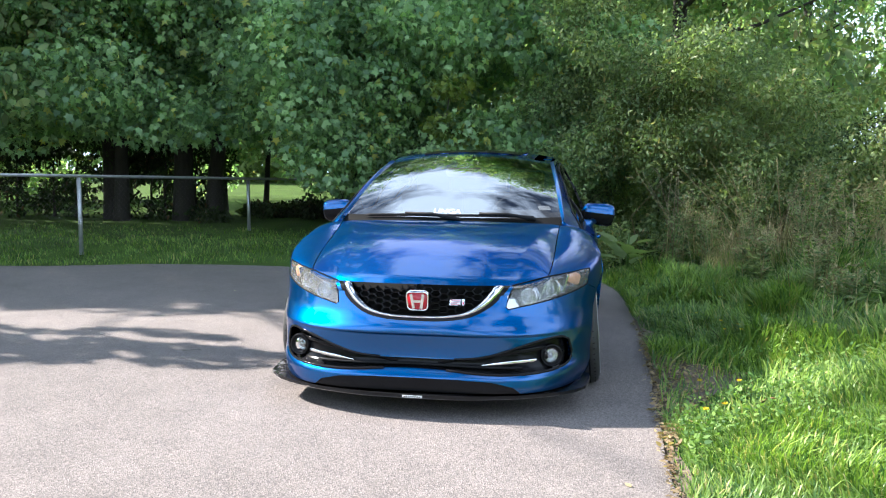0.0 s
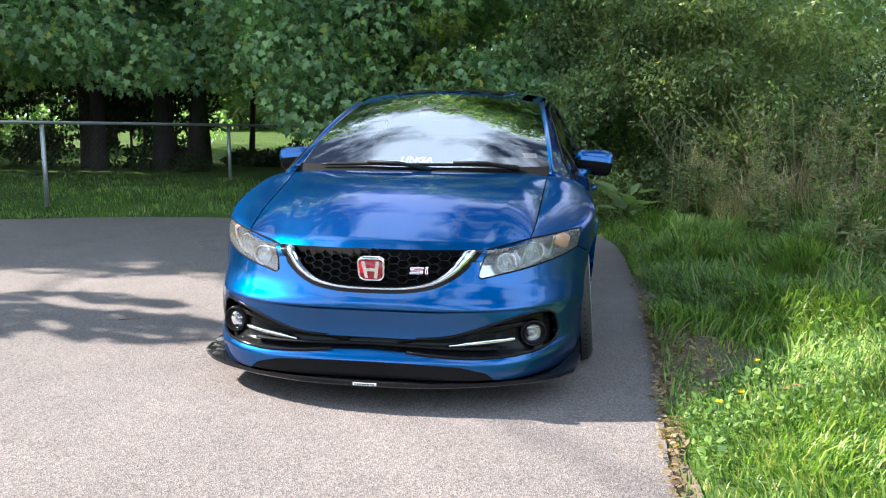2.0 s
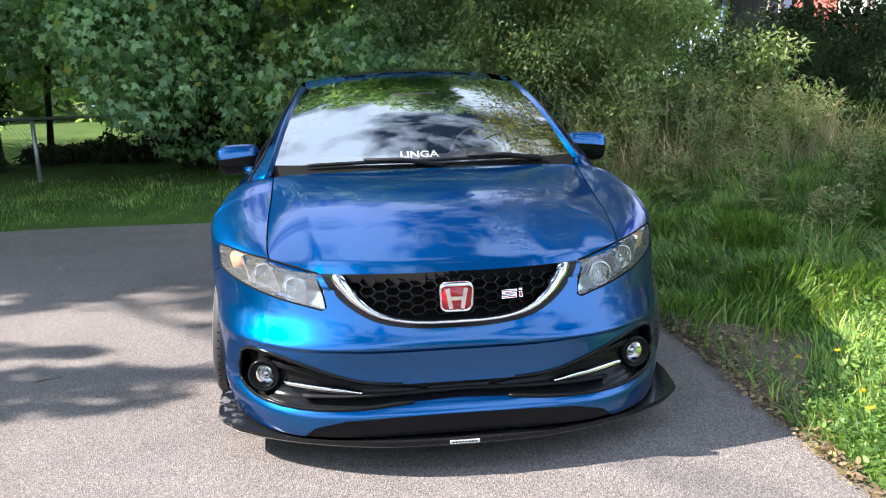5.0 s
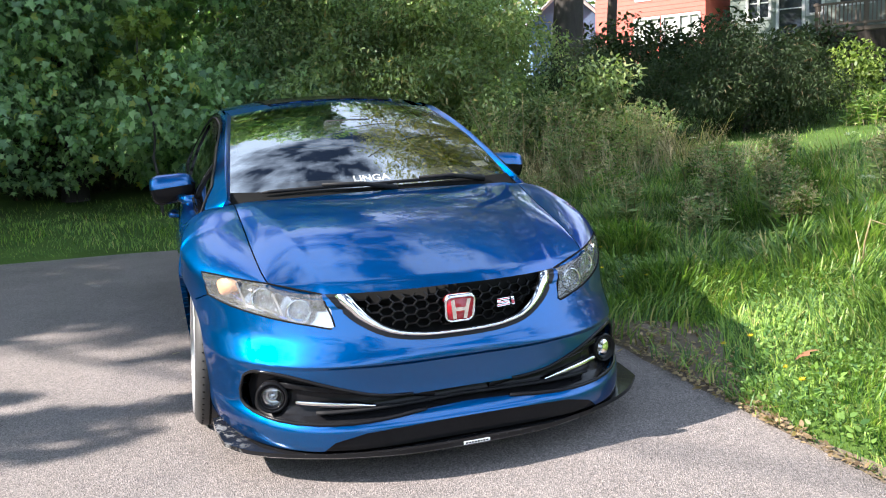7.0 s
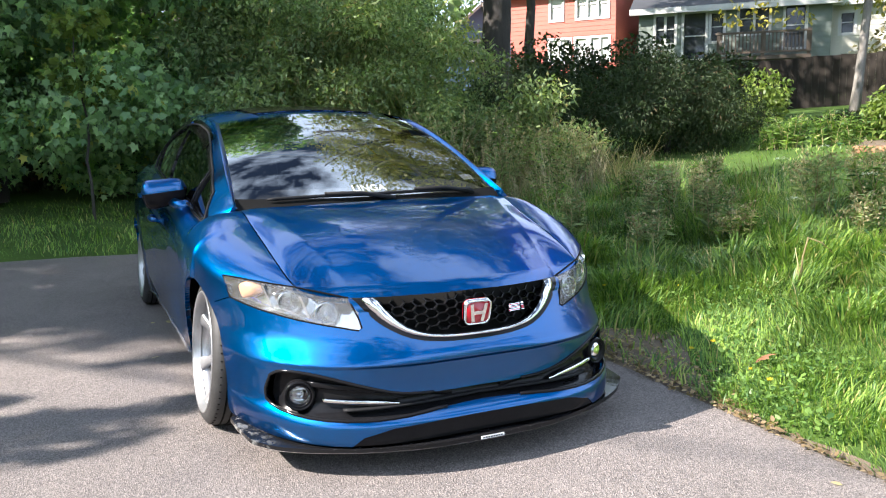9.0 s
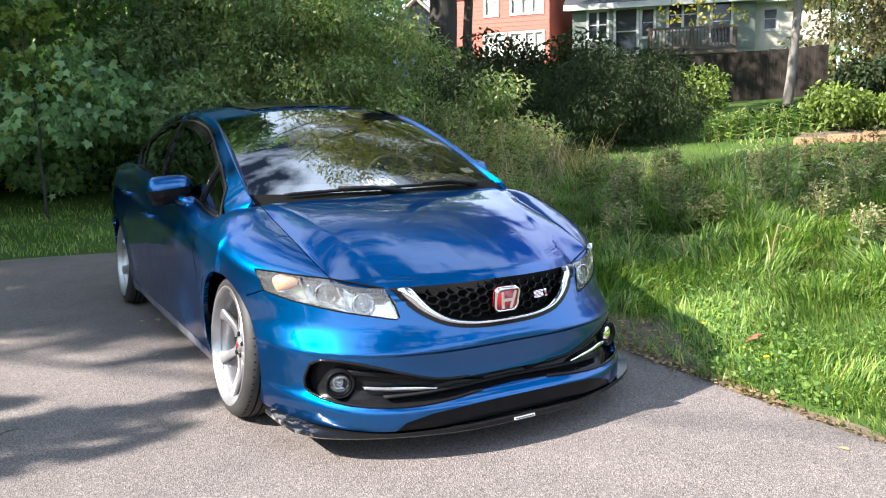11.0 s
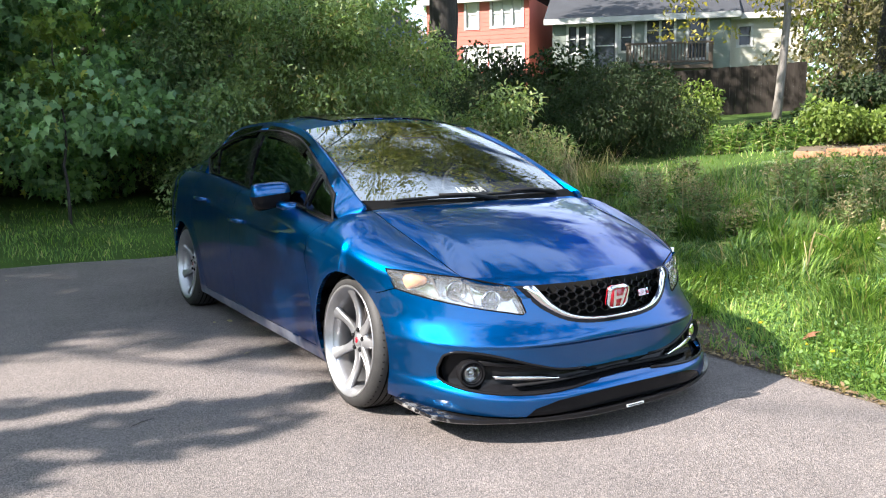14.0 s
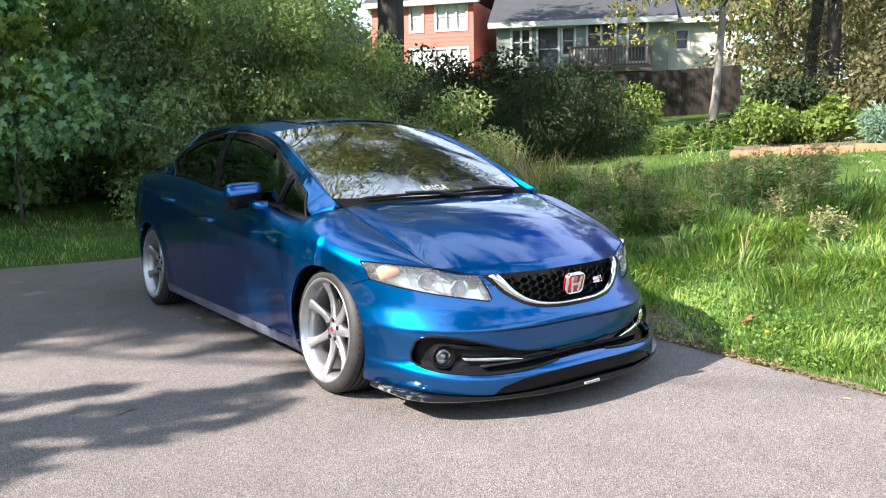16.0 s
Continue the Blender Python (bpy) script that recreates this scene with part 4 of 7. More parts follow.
# splitter under the bumper
def splitter_material():
    """Gloss black, worn grey towards both tips."""
    m = material("scuffed_black_splitter", (0.01, 0.01, 0.011), 0.2, Specular_IOR_Level=0.2)
    v = coords(m)
    sep, side_x, mask = node(m, "ShaderNodeSeparateXYZ"), node(m, "ShaderNodeMath"), node(m, "ShaderNodeMapRange")
    link(m, v, sep.inputs["Vector"])
    side_x.operation = "MULTIPLY"
    side_x.inputs[1].default_value = -1.0
    link(m, sep.outputs["X"], side_x.inputs[0])
    mask.inputs["From Min"].default_value, mask.inputs["From Max"].default_value = 0.70, 0.92
    link(m, side_x.outputs["Value"], mask.inputs["Value"])
    wear = ramp(m, noise_out(m, v, 26, 6, 0.75), [(0.50, (0, 0, 0)), (0.58, (1, 1, 1))])
    light = ramp(m, noise_out(m, v, 70, 5, 0.7), [(0.62, (0, 0, 0)), (0.72, (0.25, 0.25, 0.25))])
    both_w = blend(m, 1.0, blend(m, 1.0, wear, mask.outputs["Result"], "MULTIPLY"), light, "ADD")
    link(m, blend(m, both_w, (0.009, 0.009, 0.010), (0.34, 0.34, 0.33)), bsdf(m).inputs["Base Color"])
    return m


SPLIT = splitter_material()
EDGE_Y = pchip([(0.0, 0.912), (0.2, 0.903), (0.4, 0.856), (0.6, 0.766), (0.72, 0.680), (0.795, 0.600)])
bm = bmesh.new()
right_line = [(x, -EDGE_Y(x)) for x in steps(0.0, 0.795, 30)] + [(0.802, -0.560), (0.810, -0.500), (0.818, -0.43), (0.820, -0.35)]
line = [(-x, y) for x, y in right_line[::-1]] + right_line[1:]
tops, lows = [], []
for x, y in line:
    e = max(0.0, abs(x) - 0.70) / 0.13
    z = 0.108 + 0.020 * e * e
    tops.append(bm.verts.new((x, y, z + 0.008)))
    lows.append(bm.verts.new((x, y, z - 0.009)))
inner_t = [bm.verts.new((v.co.x * 0.82, v.co.y * 0.80 + 0.02, 0.117)) for v in tops]
inner_l = [bm.verts.new((v.co.x * 0.82, v.co.y * 0.80 + 0.02, 0.101)) for v in tops]
for i in range(len(tops) - 1):
    bm.faces.new((tops[i], tops[i + 1], inner_t[i + 1], inner_t[i]))
    bm.faces.new((lows[i + 1], lows[i], inner_l[i], inner_l[i + 1]))
    bm.faces.new((tops[i + 1], tops[i], lows[i], lows[i + 1]))
for i in (0, len(tops) - 1):
    bm.faces.new((tops[i], inner_t[i], inner_l[i], lows[i]))
bm.faces.new(inner_t)
bm.faces.new(inner_l)
bmesh.ops.recalc_face_normals(bm, faces=bm.faces)
splitter = part("splitter", bm, SPLIT, car, "scuffed gloss black front splitter", False)
# thin pale tube paints the sun's light on to the lower edge
bm = bmesh.new()
tube(bm, [(x, y + (0.001 if abs(x) < 0.8 else 0), 0.1005 + 0.020 * (max(0.0, abs(x) - 0.70) / 0.13) ** 2) for x, y in line], 0.0014, 5)
part("splitter_edge_light", bm, BRAKE, splitter, "pale line for sunlight on the lower edge")
# dark valance between bumper and splitter
bm = bmesh.new()
rows = []
for t in steps(-1, 1, 60):
    s = abs(t) * 0.93
    a, b, c = flank(s, 0.03), flank(s, 0.0), flank(s, 0.0)
    sg = -1 if t < 0 else 1
    rows.append([bm.verts.new((sg * p.x * k, p.y * k2, z)) for p, k, k2, z in ((a, 0.985, 0.985, 0.150), (b, 0.98, 0.98, 0.135), (c, 0.965, 0.955, 0.125), (c, 0.95, 0.94, 0.110))])
for p, q in zip(rows, rows[1:]):
    for j in range(3):
        bm.faces.new((p[j], p[j + 1], q[j + 1], q[j]))
bmesh.ops.recalc_face_normals(bm, faces=bm.faces)
part("valance", bm, BLACK_GLOSS, car, "gloss black valance under the bumper")
# white sticker with unreadable dark lettering
bm = bmesh.new()
box(bm, -0.046, 0.046, -0.9148, -0.902, 0.1035, 0.1135)
sticker = part("sticker", bm, WHITE, splitter, "small white sticker", False)
bm = bmesh.new()
for k in range(8):
    box(bm, -0.040 + 0.0102 * k, -0.0325 + 0.0102 * k, -0.9154, -0.9142, 0.1060, 0.1112)
part("lettering", bm, BLACK_TRIM, sticker, "", False)

# cowl, wipers
bm = bmesh.new()
rows = []
for a in steps(-1, 1, 30):
    h, w = hood_surface(a, 1.0), screen(a, 0.0)
    w2 = screen(a, 0.035)
    rows.append([bm.verts.new(p) for p in (h - Vector((0, 0.02, 0.018)), h + Vector((0, 0.004, -0.016)), w + Vector((0, -0.004, 0.0)), w2 + Vector((0, -0.002, 0.003)))])
for p, q in zip(rows, rows[1:]):
    for j in range(3):
        bm.faces.new((p[j], q[j], q[j + 1], p[j + 1]))
part("cowl", bm, DARK_VOID, car, "black plastic cowl")
for a0, b0, a1, b1, pv in ((-0.80, 0.008, -0.02, 0.030, -0.25), (-0.22, 0.030, 0.76, 0.020, 0.42)):
    bm = bmesh.new()
    pts = [screen(a0 + (a1 - a0) * t, b0 + (b1 - b0) * t + 0.012 * math.sin(math.pi * t)) + Vector((0, -0.010, 0.016)) for t in steps(0, 1, 14)]
    tube(bm, pts, [0.004] + [0.008] * 13 + [0.004], 6)
    wiper = part("wiper", bm, BLACK_TRIM, car, "black wiper blade")
    bm = bmesh.new()
    mid = pts[7]
    base = screen(pv + 0.35, 0.0) + Vector((0, 0.0, 0.012))
    tube(bm, [base, base.lerp(mid, 0.5) + Vector((0, -0.012, 0.018)), mid + Vector((0, -0.004, 0.012))], [0.012, 0.010, 0.007], 6)
    part("wiper_arm", bm, BLACK_TRIM, wiper)

# windscreen lettering and inspection sticker
def on_screen(a, b, lift=0.003):
    p = screen(a, b)
    da = (screen(a + 0.01, b) - p).normalized()
    db = (screen(a, b + 0.01) - p).normalized()
    n = da.cross(db).normalized()
    m = Matrix((da, n.cross(da), n)).transposed().to_4x4()
    m.translation = p + n * lift
    return m


text_curve = bpy.data.curves.new("windscreen_lettering", "FONT")
text_curve.body, text_curve.size, text_curve.align_x, text_curve.extrude = "LINGA", 0.056, "CENTER", 0.0006
text_curve.offset = 0.0012
text_tmp = bpy.data.objects.new("windscreen_lettering", text_curve)
scene.collection.objects.link(text_tmp)
text_mesh = bpy.data.meshes.new_from_object(text_tmp.evaluated_get(bpy.context.evaluated_depsgraph_get()))
bpy.data.objects.remove(text_tmp)
bpy.data.curves.remove(text_curve)
lettering = link_mesh("windscreen_lettering", text_mesh, WHITE, car, "white windscreen lettering")
lettering.matrix_basis = on_screen(-0.04, 0.095, -0.005) @ Matrix.Diagonal((1.02, 1.25, 1.0, 1.0))
bm = bmesh.new()
box(bm, -0.035, 0.035, -0.025, 0.025, 0.0, 0.001)
dec = part("inspection_sticker", bm, GALV, car, "pale inspection sticker", False)
dec.matrix_basis = on_screen(0.86, 0.16, -0.003)

# cabin
bm = bmesh.new()
rows = []
for a in steps(-1, 1, 20):
    w = screen(a, 0.02)
    rows.append([bm.verts.new(p) for p in (w + Vector((0, 0.02, -0.02)), w + Vector((0, 0.22, 0.012)), w + Vector((0, 0.42, 0.025 + 0.02 * (a > 0.25 and a < 0.85))), w + Vector((0, 0.50, -0.05)), w + Vector((0, 0.48, -0.40)))])
for p, q in zip(rows, rows[1:]):
    for j in range(4):
        bm.faces.new((p[j], q[j], q[j + 1], p[j + 1]))
part("dashboard", bm, CABIN, car, "dark dashboard")
bm = bmesh.new()
box(bm, -0.74, 0.74, 0.25, 3.0, 0.24, 0.28)
part("cabin_floor", bm, CABIN, car, "", False)
wheel_m = pose(0.36, 0.82, 0.86, 0, 0, 0) @ pose(0, 0, 0, -28, 0, 0) @ pose(0, 0, 0, 0, 0, 90)
bm = bmesh.new()
lathe(bm, [(0.180 + 0.014 * math.cos(t), 0.014 * math.sin(t)) for t in steps(0, 2 * math.pi, 10)], wheel_m, 36)
steering = part("steering_wheel", bm, CABIN, car, "dark steering wheel")
bm = bmesh.new()
lathe(bm, [(0.06, 0.0), (0.05, -0.025), (0.0006, -0.03)], wheel_m, 16)
for k in range(3):
    a = radians(-90 + 120 * k)
    tube(bm, [wheel_m @ Vector((0, 0.04 * math.cos(a), 0.04 * math.sin(a))), wheel_m @ Vector((0, 0.178 * math.cos(a), 0.178 * math.sin(a)))], 0.014, 6)
part("steering_hub", bm, CABIN, steering)


def seat(x, y):
    ob = None
    for nm, w, d, h, m in (("seat", 0.50, 0.50, 0.16, pose(x, y, 0.42, 6, 0, 0)), ("seat_back", 0.48, 0.14, 0.58, pose(x, y + 0.30, 0.75, -18, 0, 0)), ("headrest", 0.26, 0.09, 0.17, pose(x, y + 0.42, 1.10, -10, 0, 0))):
        bm = bmesh.new()
        bmesh.ops.create_cube(bm, size=1.0)
        bmesh.ops.scale(bm, vec=(w, d, h), verts=bm.verts)
        bmesh.ops.bevel(bm, geom=bm.edges, offset=min(w, d, h) * 0.32, segments=4, affect="EDGES", profile=0.6)
        bmesh.ops.transform(bm, matrix=m, verts=bm.verts)
        p = part(nm, bm, CABIN, ob or car, "dark fabric seat" if ob is None else "")
        ob = ob or p


for x in (-0.36, 0.36):
    seat(x, 1.30)
bm = bmesh.new()
bmesh.ops.create_cube(bm, size=1.0)
bmesh.ops.scale(bm, vec=(1.20, 0.16, 0.60), verts=bm.verts)
bmesh.ops.bevel(bm, geom=bm.edges, offset=0.05, segments=3, affect="EDGES")
bmesh.ops.transform(bm, matrix=pose(0, 2.45, 0.72, -22, 0, 0), verts=bm.verts)
part("rear_bench", bm, CABIN, car, "dark fabric rear bench")
bm = bmesh.new()
rounded_plate(bm, 0.24, 0.065, 0.02, 0.012, -0.012, pose(0, 0.80, 1.165, -10, 0, 0))
part("rear_view_mirror", bm, CABIN, car, "dark rear-view mirror")
# headlining
bm = bmesh.new()
rows = [[bm.verts.new(roof(a, b) - Vector((0, 0, 0.035))) for a in steps(-0.97, 0.97, 10)] for b in steps(0.0, 1, 8)]
for p, q in zip(rows, rows[1:]):
    for j in range(10):
        bm.faces.new((p[j], p[j + 1], q[j + 1], q[j]))
part("headlining", bm, CABIN, car, "dark headlining")

# ---- wheels ----
def wheel(y, side, camber):
    """A seven-spoke alloy wheel with a stretched low tyre; the outside face looks along +x of its own frame."""
    m = pose(side * 0.760, y, 0.300, 0, 0, 0) @ pose(0, 0, 0, 0, -side * camber, 0) @ (Matrix() if side > 0 else pose(0, 0, 0, 0, 0, 180))
    hub_ob = new("wheel")
    hub_ob.parent = car
    hub_ob.matrix_basis = m
    one = Matrix()
    bm = bmesh.new()
    lathe(bm, [(0.228, -0.105), (0.245, -0.112), (0.270, -0.108), (0.291, -0.095), (0.299, -0.070), (0.300, 0.0), (0.299, 0.060), (0.292, 0.082), (0.275, 0.096), (0.255, 0.102), (0.243, 0.098), (0.240, 0.088)], one, 72)
    part("tyre", bm, RUBBER, hub_ob, "black low-profile tyre")
    # tread grooves round the tyre and sipes across its shoulder
    bm = bmesh.new()
    for h in (-0.045, -0.015, 0.018, 0.048):
        lathe(bm, [(0.3004, h - 0.004), (0.3008, h), (0.3004, h + 0.004)], one, 72)
    for k in range(60):
        a = 2 * math.pi * k / 60
        r = Matrix.Rotation(a, 4, "X")
        box(bm, 0.060, 0.078, -0.002, 0.002, 0.2890, 0.2955, r)
    part("tread_groove", bm, DARK_VOID, hub_ob, "", False)
    bm = bmesh.new()
    lathe(bm, [(0.232, -0.10), (0.224, -0.06), (0.214, -0.03), (0.214, 0.040), (0.224, 0.066), (0.236, 0.076), (0.247, 0.094), (0.250, 0.101), (0.246, 0.105), (0.240, 0.101), (0.231, 0.085), (0.222, 0.070)], one, 72)
    part("rim", bm, SILVER, hub_ob, "silver alloy rim")
    for k in range(7):
        a = 2 * math.pi * k / 7 + 0.25
        r = Matrix.Rotation(a, 4, "X")
        bm = bmesh.new()
        secs = []
        for i, t in enumerate(steps(0, 1, 10)):
            rad = 0.045 + (0.226 - 0.045) * t
            half = 0.026 - 0.022 * t * (1 - t) - 0.003 * t + 0.06 * max(0, t - 0.74) ** 1.3
            x = 0.052 + 0.012 * t - 0.030 * math.sin(math.pi * t) * 0.5 + 0.012 * t * t
            deep = 0.034 - 0.008 * t
            ring = [(x - deep, -half * 0.8), (x - 0.006, -half), (x, -half * 0.72), (x + 0.001, 0), (x, half * 0.72), (x - 0.006, half), (x - deep, half * 0.8)]
            secs.append([bm.verts.new(r @ Vector((px, py, rad))) for px, py in ring])
        for p, q in zip(secs, secs[1:]):
            for j in range(7):
                bm.faces.new((p[j], p[(j + 1) % 7], q[(j + 1) % 7], q[j]))
        bmesh.ops.recalc_face_normals(bm, faces=bm.faces)
        part("spoke", bm, SILVER, hub_ob)
    bm = bmesh.new()
    lathe(bm, [(0.064, 0.010), (0.066, 0.030), (0.060, 0.044), (0.036, 0.050), (0.033, 0.046)], one, 40)
    part("hub", bm, SILVER, hub_ob)
    bm = bmesh.new()
    lathe(bm, [(0.033, 0.046), (0.030, 0.054), (0.015, 0.057), (0.0005, 0.058)], one, 32)
    part("centre_cap", bm, SILVER, hub_ob, "silver centre cap")
    bm = bmesh.new()
    lathe(bm, [(0.013, 0.0572), (0.012, 0.0592), (0.0005, 0.0594)], one, 20)
    part("cap_badge", bm, RED, hub_ob, "small red badge")
    for k in range(5):
        a = 2 * math.pi * k / 5
        c = Matrix.Rotation(a, 4, "X") @ Matrix.Translation((0, 0, 0.047))
        bm = bmesh.new()
        lathe(bm, [(0.011, 0.040), (0.011, 0.054), (0.009, 0.058), (0.0005, 0.058)], c, 6)
        part("lug_nut", bm, BLACK_TRIM, hub_ob, "dark lug nut", False)
    bm = bmesh.new()
    lathe(bm, [(0.06, -0.012), (0.150, -0.012), (0.152, -0.020), (0.150, -0.032), (0.06, -0.032)], one, 48)
    part("brake_disc", bm, BRAKE, hub_ob, "worn steel brake disc")
    # near-black disc added for the darkness behind the spokes
    bm = bmesh.new()
    lathe(bm, [(0.226, -0.085), (0.218, -0.078), (0.0005, -0.078)], one, 40)
    part("dark_backing", bm, DARK_VOID, hub_ob, "dark disc standing for the shade behind the spokes")
    bm = bmesh.new()
    n = 12
    prof = [[bm.verts.new((x, rr * math.cos(t), rr * math.sin(t))) for x, rr in ((-0.05, 0.10), (0.006, 0.10), (0.012, 0.13), (0.004, 0.165), (-0.05, 0.165))] for t in steps(-0.45, 0.45, n)]
    for p, q in zip(prof, prof[1:]):
        for j in range(5):
            bm.faces.new((p[j], p[(j + 1) % 5], q[(j + 1) % 5], q[j]))
    bm.faces.new(prof[0][::-1])
    bm.faces.new(prof[-1])
    bmesh.ops.recalc_face_normals(bm, faces=bm.faces)
    part("brake_caliper", bm, BRAKE, hub_ob)
    return hub_ob


for side in (-1, 1):
    wheel(0.0, side, 4.5)
    wheel(2.67, side, 4.0)
    for y in (0.0, 2.67):
        # dark wheel well
        bm = bmesh.new()
        rows = []
        for t in steps(-0.45, math.pi + 0.45, 24):
            rows.append([bm.verts.new((side * x, y + 0.335 * math.cos(t), 0.300 + 0.335 * math.sin(t))) for x in (0.50, 0.800)])
        for p, q in zip(rows, rows[1:]):
            bm.faces.new((p[0], p[1], q[1], q[0]))
        bm.faces.new([r[0] for r in rows])
        part("wheel_well", bm, DARK_VOID, car)
# underbody
bm = bmesh.new()
box(bm, -0.50, 0.50, -0.62, 3.4, 0.17, 0.22)
box(bm, -0.74, 0.74, 0.40, 2.25, 0.16, 0.21)
part("underbody", bm, DARK_VOID, car, "", False)

# ---- ground ----
def smooth(a, b, x):
    t = min(1.0, max(0.0, (x - a) / (b - a)))
    return t * t * (3 - 2 * t)


EDGE_X = pchip([(-30, 1.35), (-6, 1.20), (-1.5, 1.11), (0.0, 1.17), (1.8, 1.22), (3.6, 1.20), (4.6, 1.08), (5.1, 0.82), (5.4, 0.3)])
BACK_Y = pchip([(-30, 2.8), (-12, 4.0), (-6.2, 4.62), (-4.5, 5.35), (-3.1, 5.55), (-1.5, 5.42), (-0.4, 5.25), (0.3, 5.35)])


def off_edge(x, y):
    """How far a spot lies beyond the asphalt's edge (minus: on it)."""
    return max(x - EDGE_X(y), y - BACK_Y(x))


RISE_RIGHT = pchip([(0, 0), (0.7, 0.07), (2, 0.26), (3.5, 0.48), (6, 0.82), (10, 1.15), (16, 1.52), (25, 2.3), (40, 3.4), (90, 4.2)])
RISE_BACK = pchip([(0, 0), (1.4, 0.15), (5, 0.30), (12, 0.52), (30, 1.15), (60, 1.9), (120, 2.6)])


def ground_z(x, y):
    dr, db = max(0.0, x - 1.15), max(0.0, y - 5.3)
    right = RISE_RIGHT(dr) * (smooth(-9, -1.5, y) * 0.9 + 0.1)
    back = RISE_BACK(db)
    z = max(right, back) + 0.25 * min(right, back)
    z += 0.025 * noise.noise((x * 1.7, y * 1.7, 3.1)) * smooth(0.1, 1.0, max(dr, db))
    return z - 0.03 * smooth(0.12, -0.05, off_edge(x, y))


def axis(lo, hi, near_lo, near_hi, fine, coarse):
    out, x = [], lo
    while x < hi:
        out.append(x)
        d = max(near_lo - x, x - near_hi, 0)
        x += fine + (coarse - fine) * min(1, d / 60)
    return out + [hi]


def ground_sheet():
    xs, ys = axis(-400, 400, 0.6, 6, 0.14, 40), axis(-400, 600, -2, 7, 0.14, 40)
    bm = bmesh.new()
    rows = [[bm.verts.new((x, y, ground_z(x, y))) for y in ys] for x in xs]
    for a, b in zip(rows, rows[1:]):
        for j in range(len(ys) - 1):
            bm.faces.new((a[j], b[j], b[j + 1], a[j + 1]))
    return part("ground", bm, SOIL)


ground = ground_sheet()
tagged(ground, "rough green turf rising gently beside and behind the asphalt", "ground", kind="structure")

bm = bmesh.new()
rim = [(EDGE_X(y) + 0.018 * noise.noise((y * 5, 0, 0)) + 0.012 * noise.noise((y * 21, 1, 0)), y) for y in steps(-30, 4.6, 420)]
rim += [(x, BACK_Y(x) + 0.03 * noise.noise((x * 4, 2, 0)) + 0.015 * noise.noise((x * 19, 3, 0))) for x in steps(0.9, -30, 420)]
tops = [bm.verts.new((x, y, 0.0)) for x, y in rim] + [bm.verts.new((-30, -30, 0.0))]
lows = [bm.verts.new((v.co.x + 0.02, v.co.y + 0.02, -0.06)) for v in tops]
bm.faces.new(tops)
for i in range(len(tops) - 1):
    bm.faces.new((tops[i + 1], tops[i], lows[i], lows[i + 1]))
bmesh.ops.recalc_face_normals(bm, faces=bm.faces)
asphalt = part("driveway", bm, ASPHALT, smooth=False)
tagged(asphalt, "grey worn asphalt drive with a crumbling edge", "driveway", kind="structure")

# bare strip of leaf litter along the asphalt's edge
bm = bmesh.new()
rows = []
for y in steps(-2.6, 2.4, 90):
    wide = 0.07 + 0.42 * math.exp(-((y - 0.05) / 0.45) ** 2) + 0.05 * noise.noise((y * 3, 5, 0))
    rows.append([bm.verts.new((x, y, ground_z(x, y) + 0.012)) for x in [EDGE_X(y) - 0.004 + wide * k / 6 for k in range(7)]])
for p, q in zip(rows, rows[1:]):
    for j in range(6):
        bm.faces.new((p[j], p[j + 1], q[j + 1], q[j]))
litter = part("leaf_litter", bm, DIRT)
tagged(litter, "dry brown leaf litter and grit beside the asphalt", "leaf litter", kind="structure")

# ---- plants ----
rng = np.random.default_rng(7)
LEAF_SHAPES = {
    "maple": [(0, 0, 0.02), (0.42, -0.04, -0.03), (0.30, 0.22, 0.05), (0.62, 0.46, -0.07), (0.22, 0.50, 0.05), (0.0, 1.0, -0.09), (-0.22, 0.50, 0.05), (-0.62, 0.46, -0.07), (-0.30, 0.22, 0.05), (-0.42, -0.04, -0.03)],
    "oval": [(0, 0, 0), (0.24, 0.28, 0.05), (0.20, 0.66, 0.03), (0.0, 1.0, -0.05), (-0.20, 0.66, 0.03), (-0.24, 0.28, 0.05)],
    "lance": [(0, 0, 0), (0.10, 0.35, 0.02), (0.0, 1.0, -0.10), (-0.10, 0.35, 0.02)],
}


def scatter_mesh(name, shape, places, dirs, sizes, rolls):
    """One mesh of many small faces, each the shape turned along its direction."""
    base = np.array(LEAF_SHAPES[shape])
    n, k = len(places), len(base)
    d = dirs / np.linalg.norm(dirs, axis=1)[:, None]
    ref = np.where(np.abs(d[:, 2:3]) > 0.9, np.array([[1.0, 0, 0]]), np.array([[0, 0, 1.0]]))
    a = np.cross(d, ref)
    a /= np.linalg.norm(a, axis=1)[:, None]
    b = np.cross(a, d)
    c, s = np.cos(rolls)[:, None], np.sin(rolls)[:, None]
    a, b = a * c + b * s, b * c - a * s
    v = places[:, None, :] + sizes[:, None, None] * (base[None, :, 0:1] * a[:, None, :] + base[None, :, 1:2] * d[:, None, :] + base[None, :, 2:3] * b[:, None, :])
    me = bpy.data.meshes.new(name)
    me.vertices.add(n * k)
    me.vertices.foreach_set("co", v.astype(np.float32).ravel())
    me.loops.add(n * k)
    me.loops.foreach_set("vertex_index", np.arange(n * k, dtype=np.int32))
    me.polygons.add(n)
    me.polygons.foreach_set("loop_start", np.arange(0, n * k, k, dtype=np.int32))
    me.polygons.foreach_set("loop_total", np.full(n, k, dtype=np.int32))
    me.update(calc_edges=True)
    return me


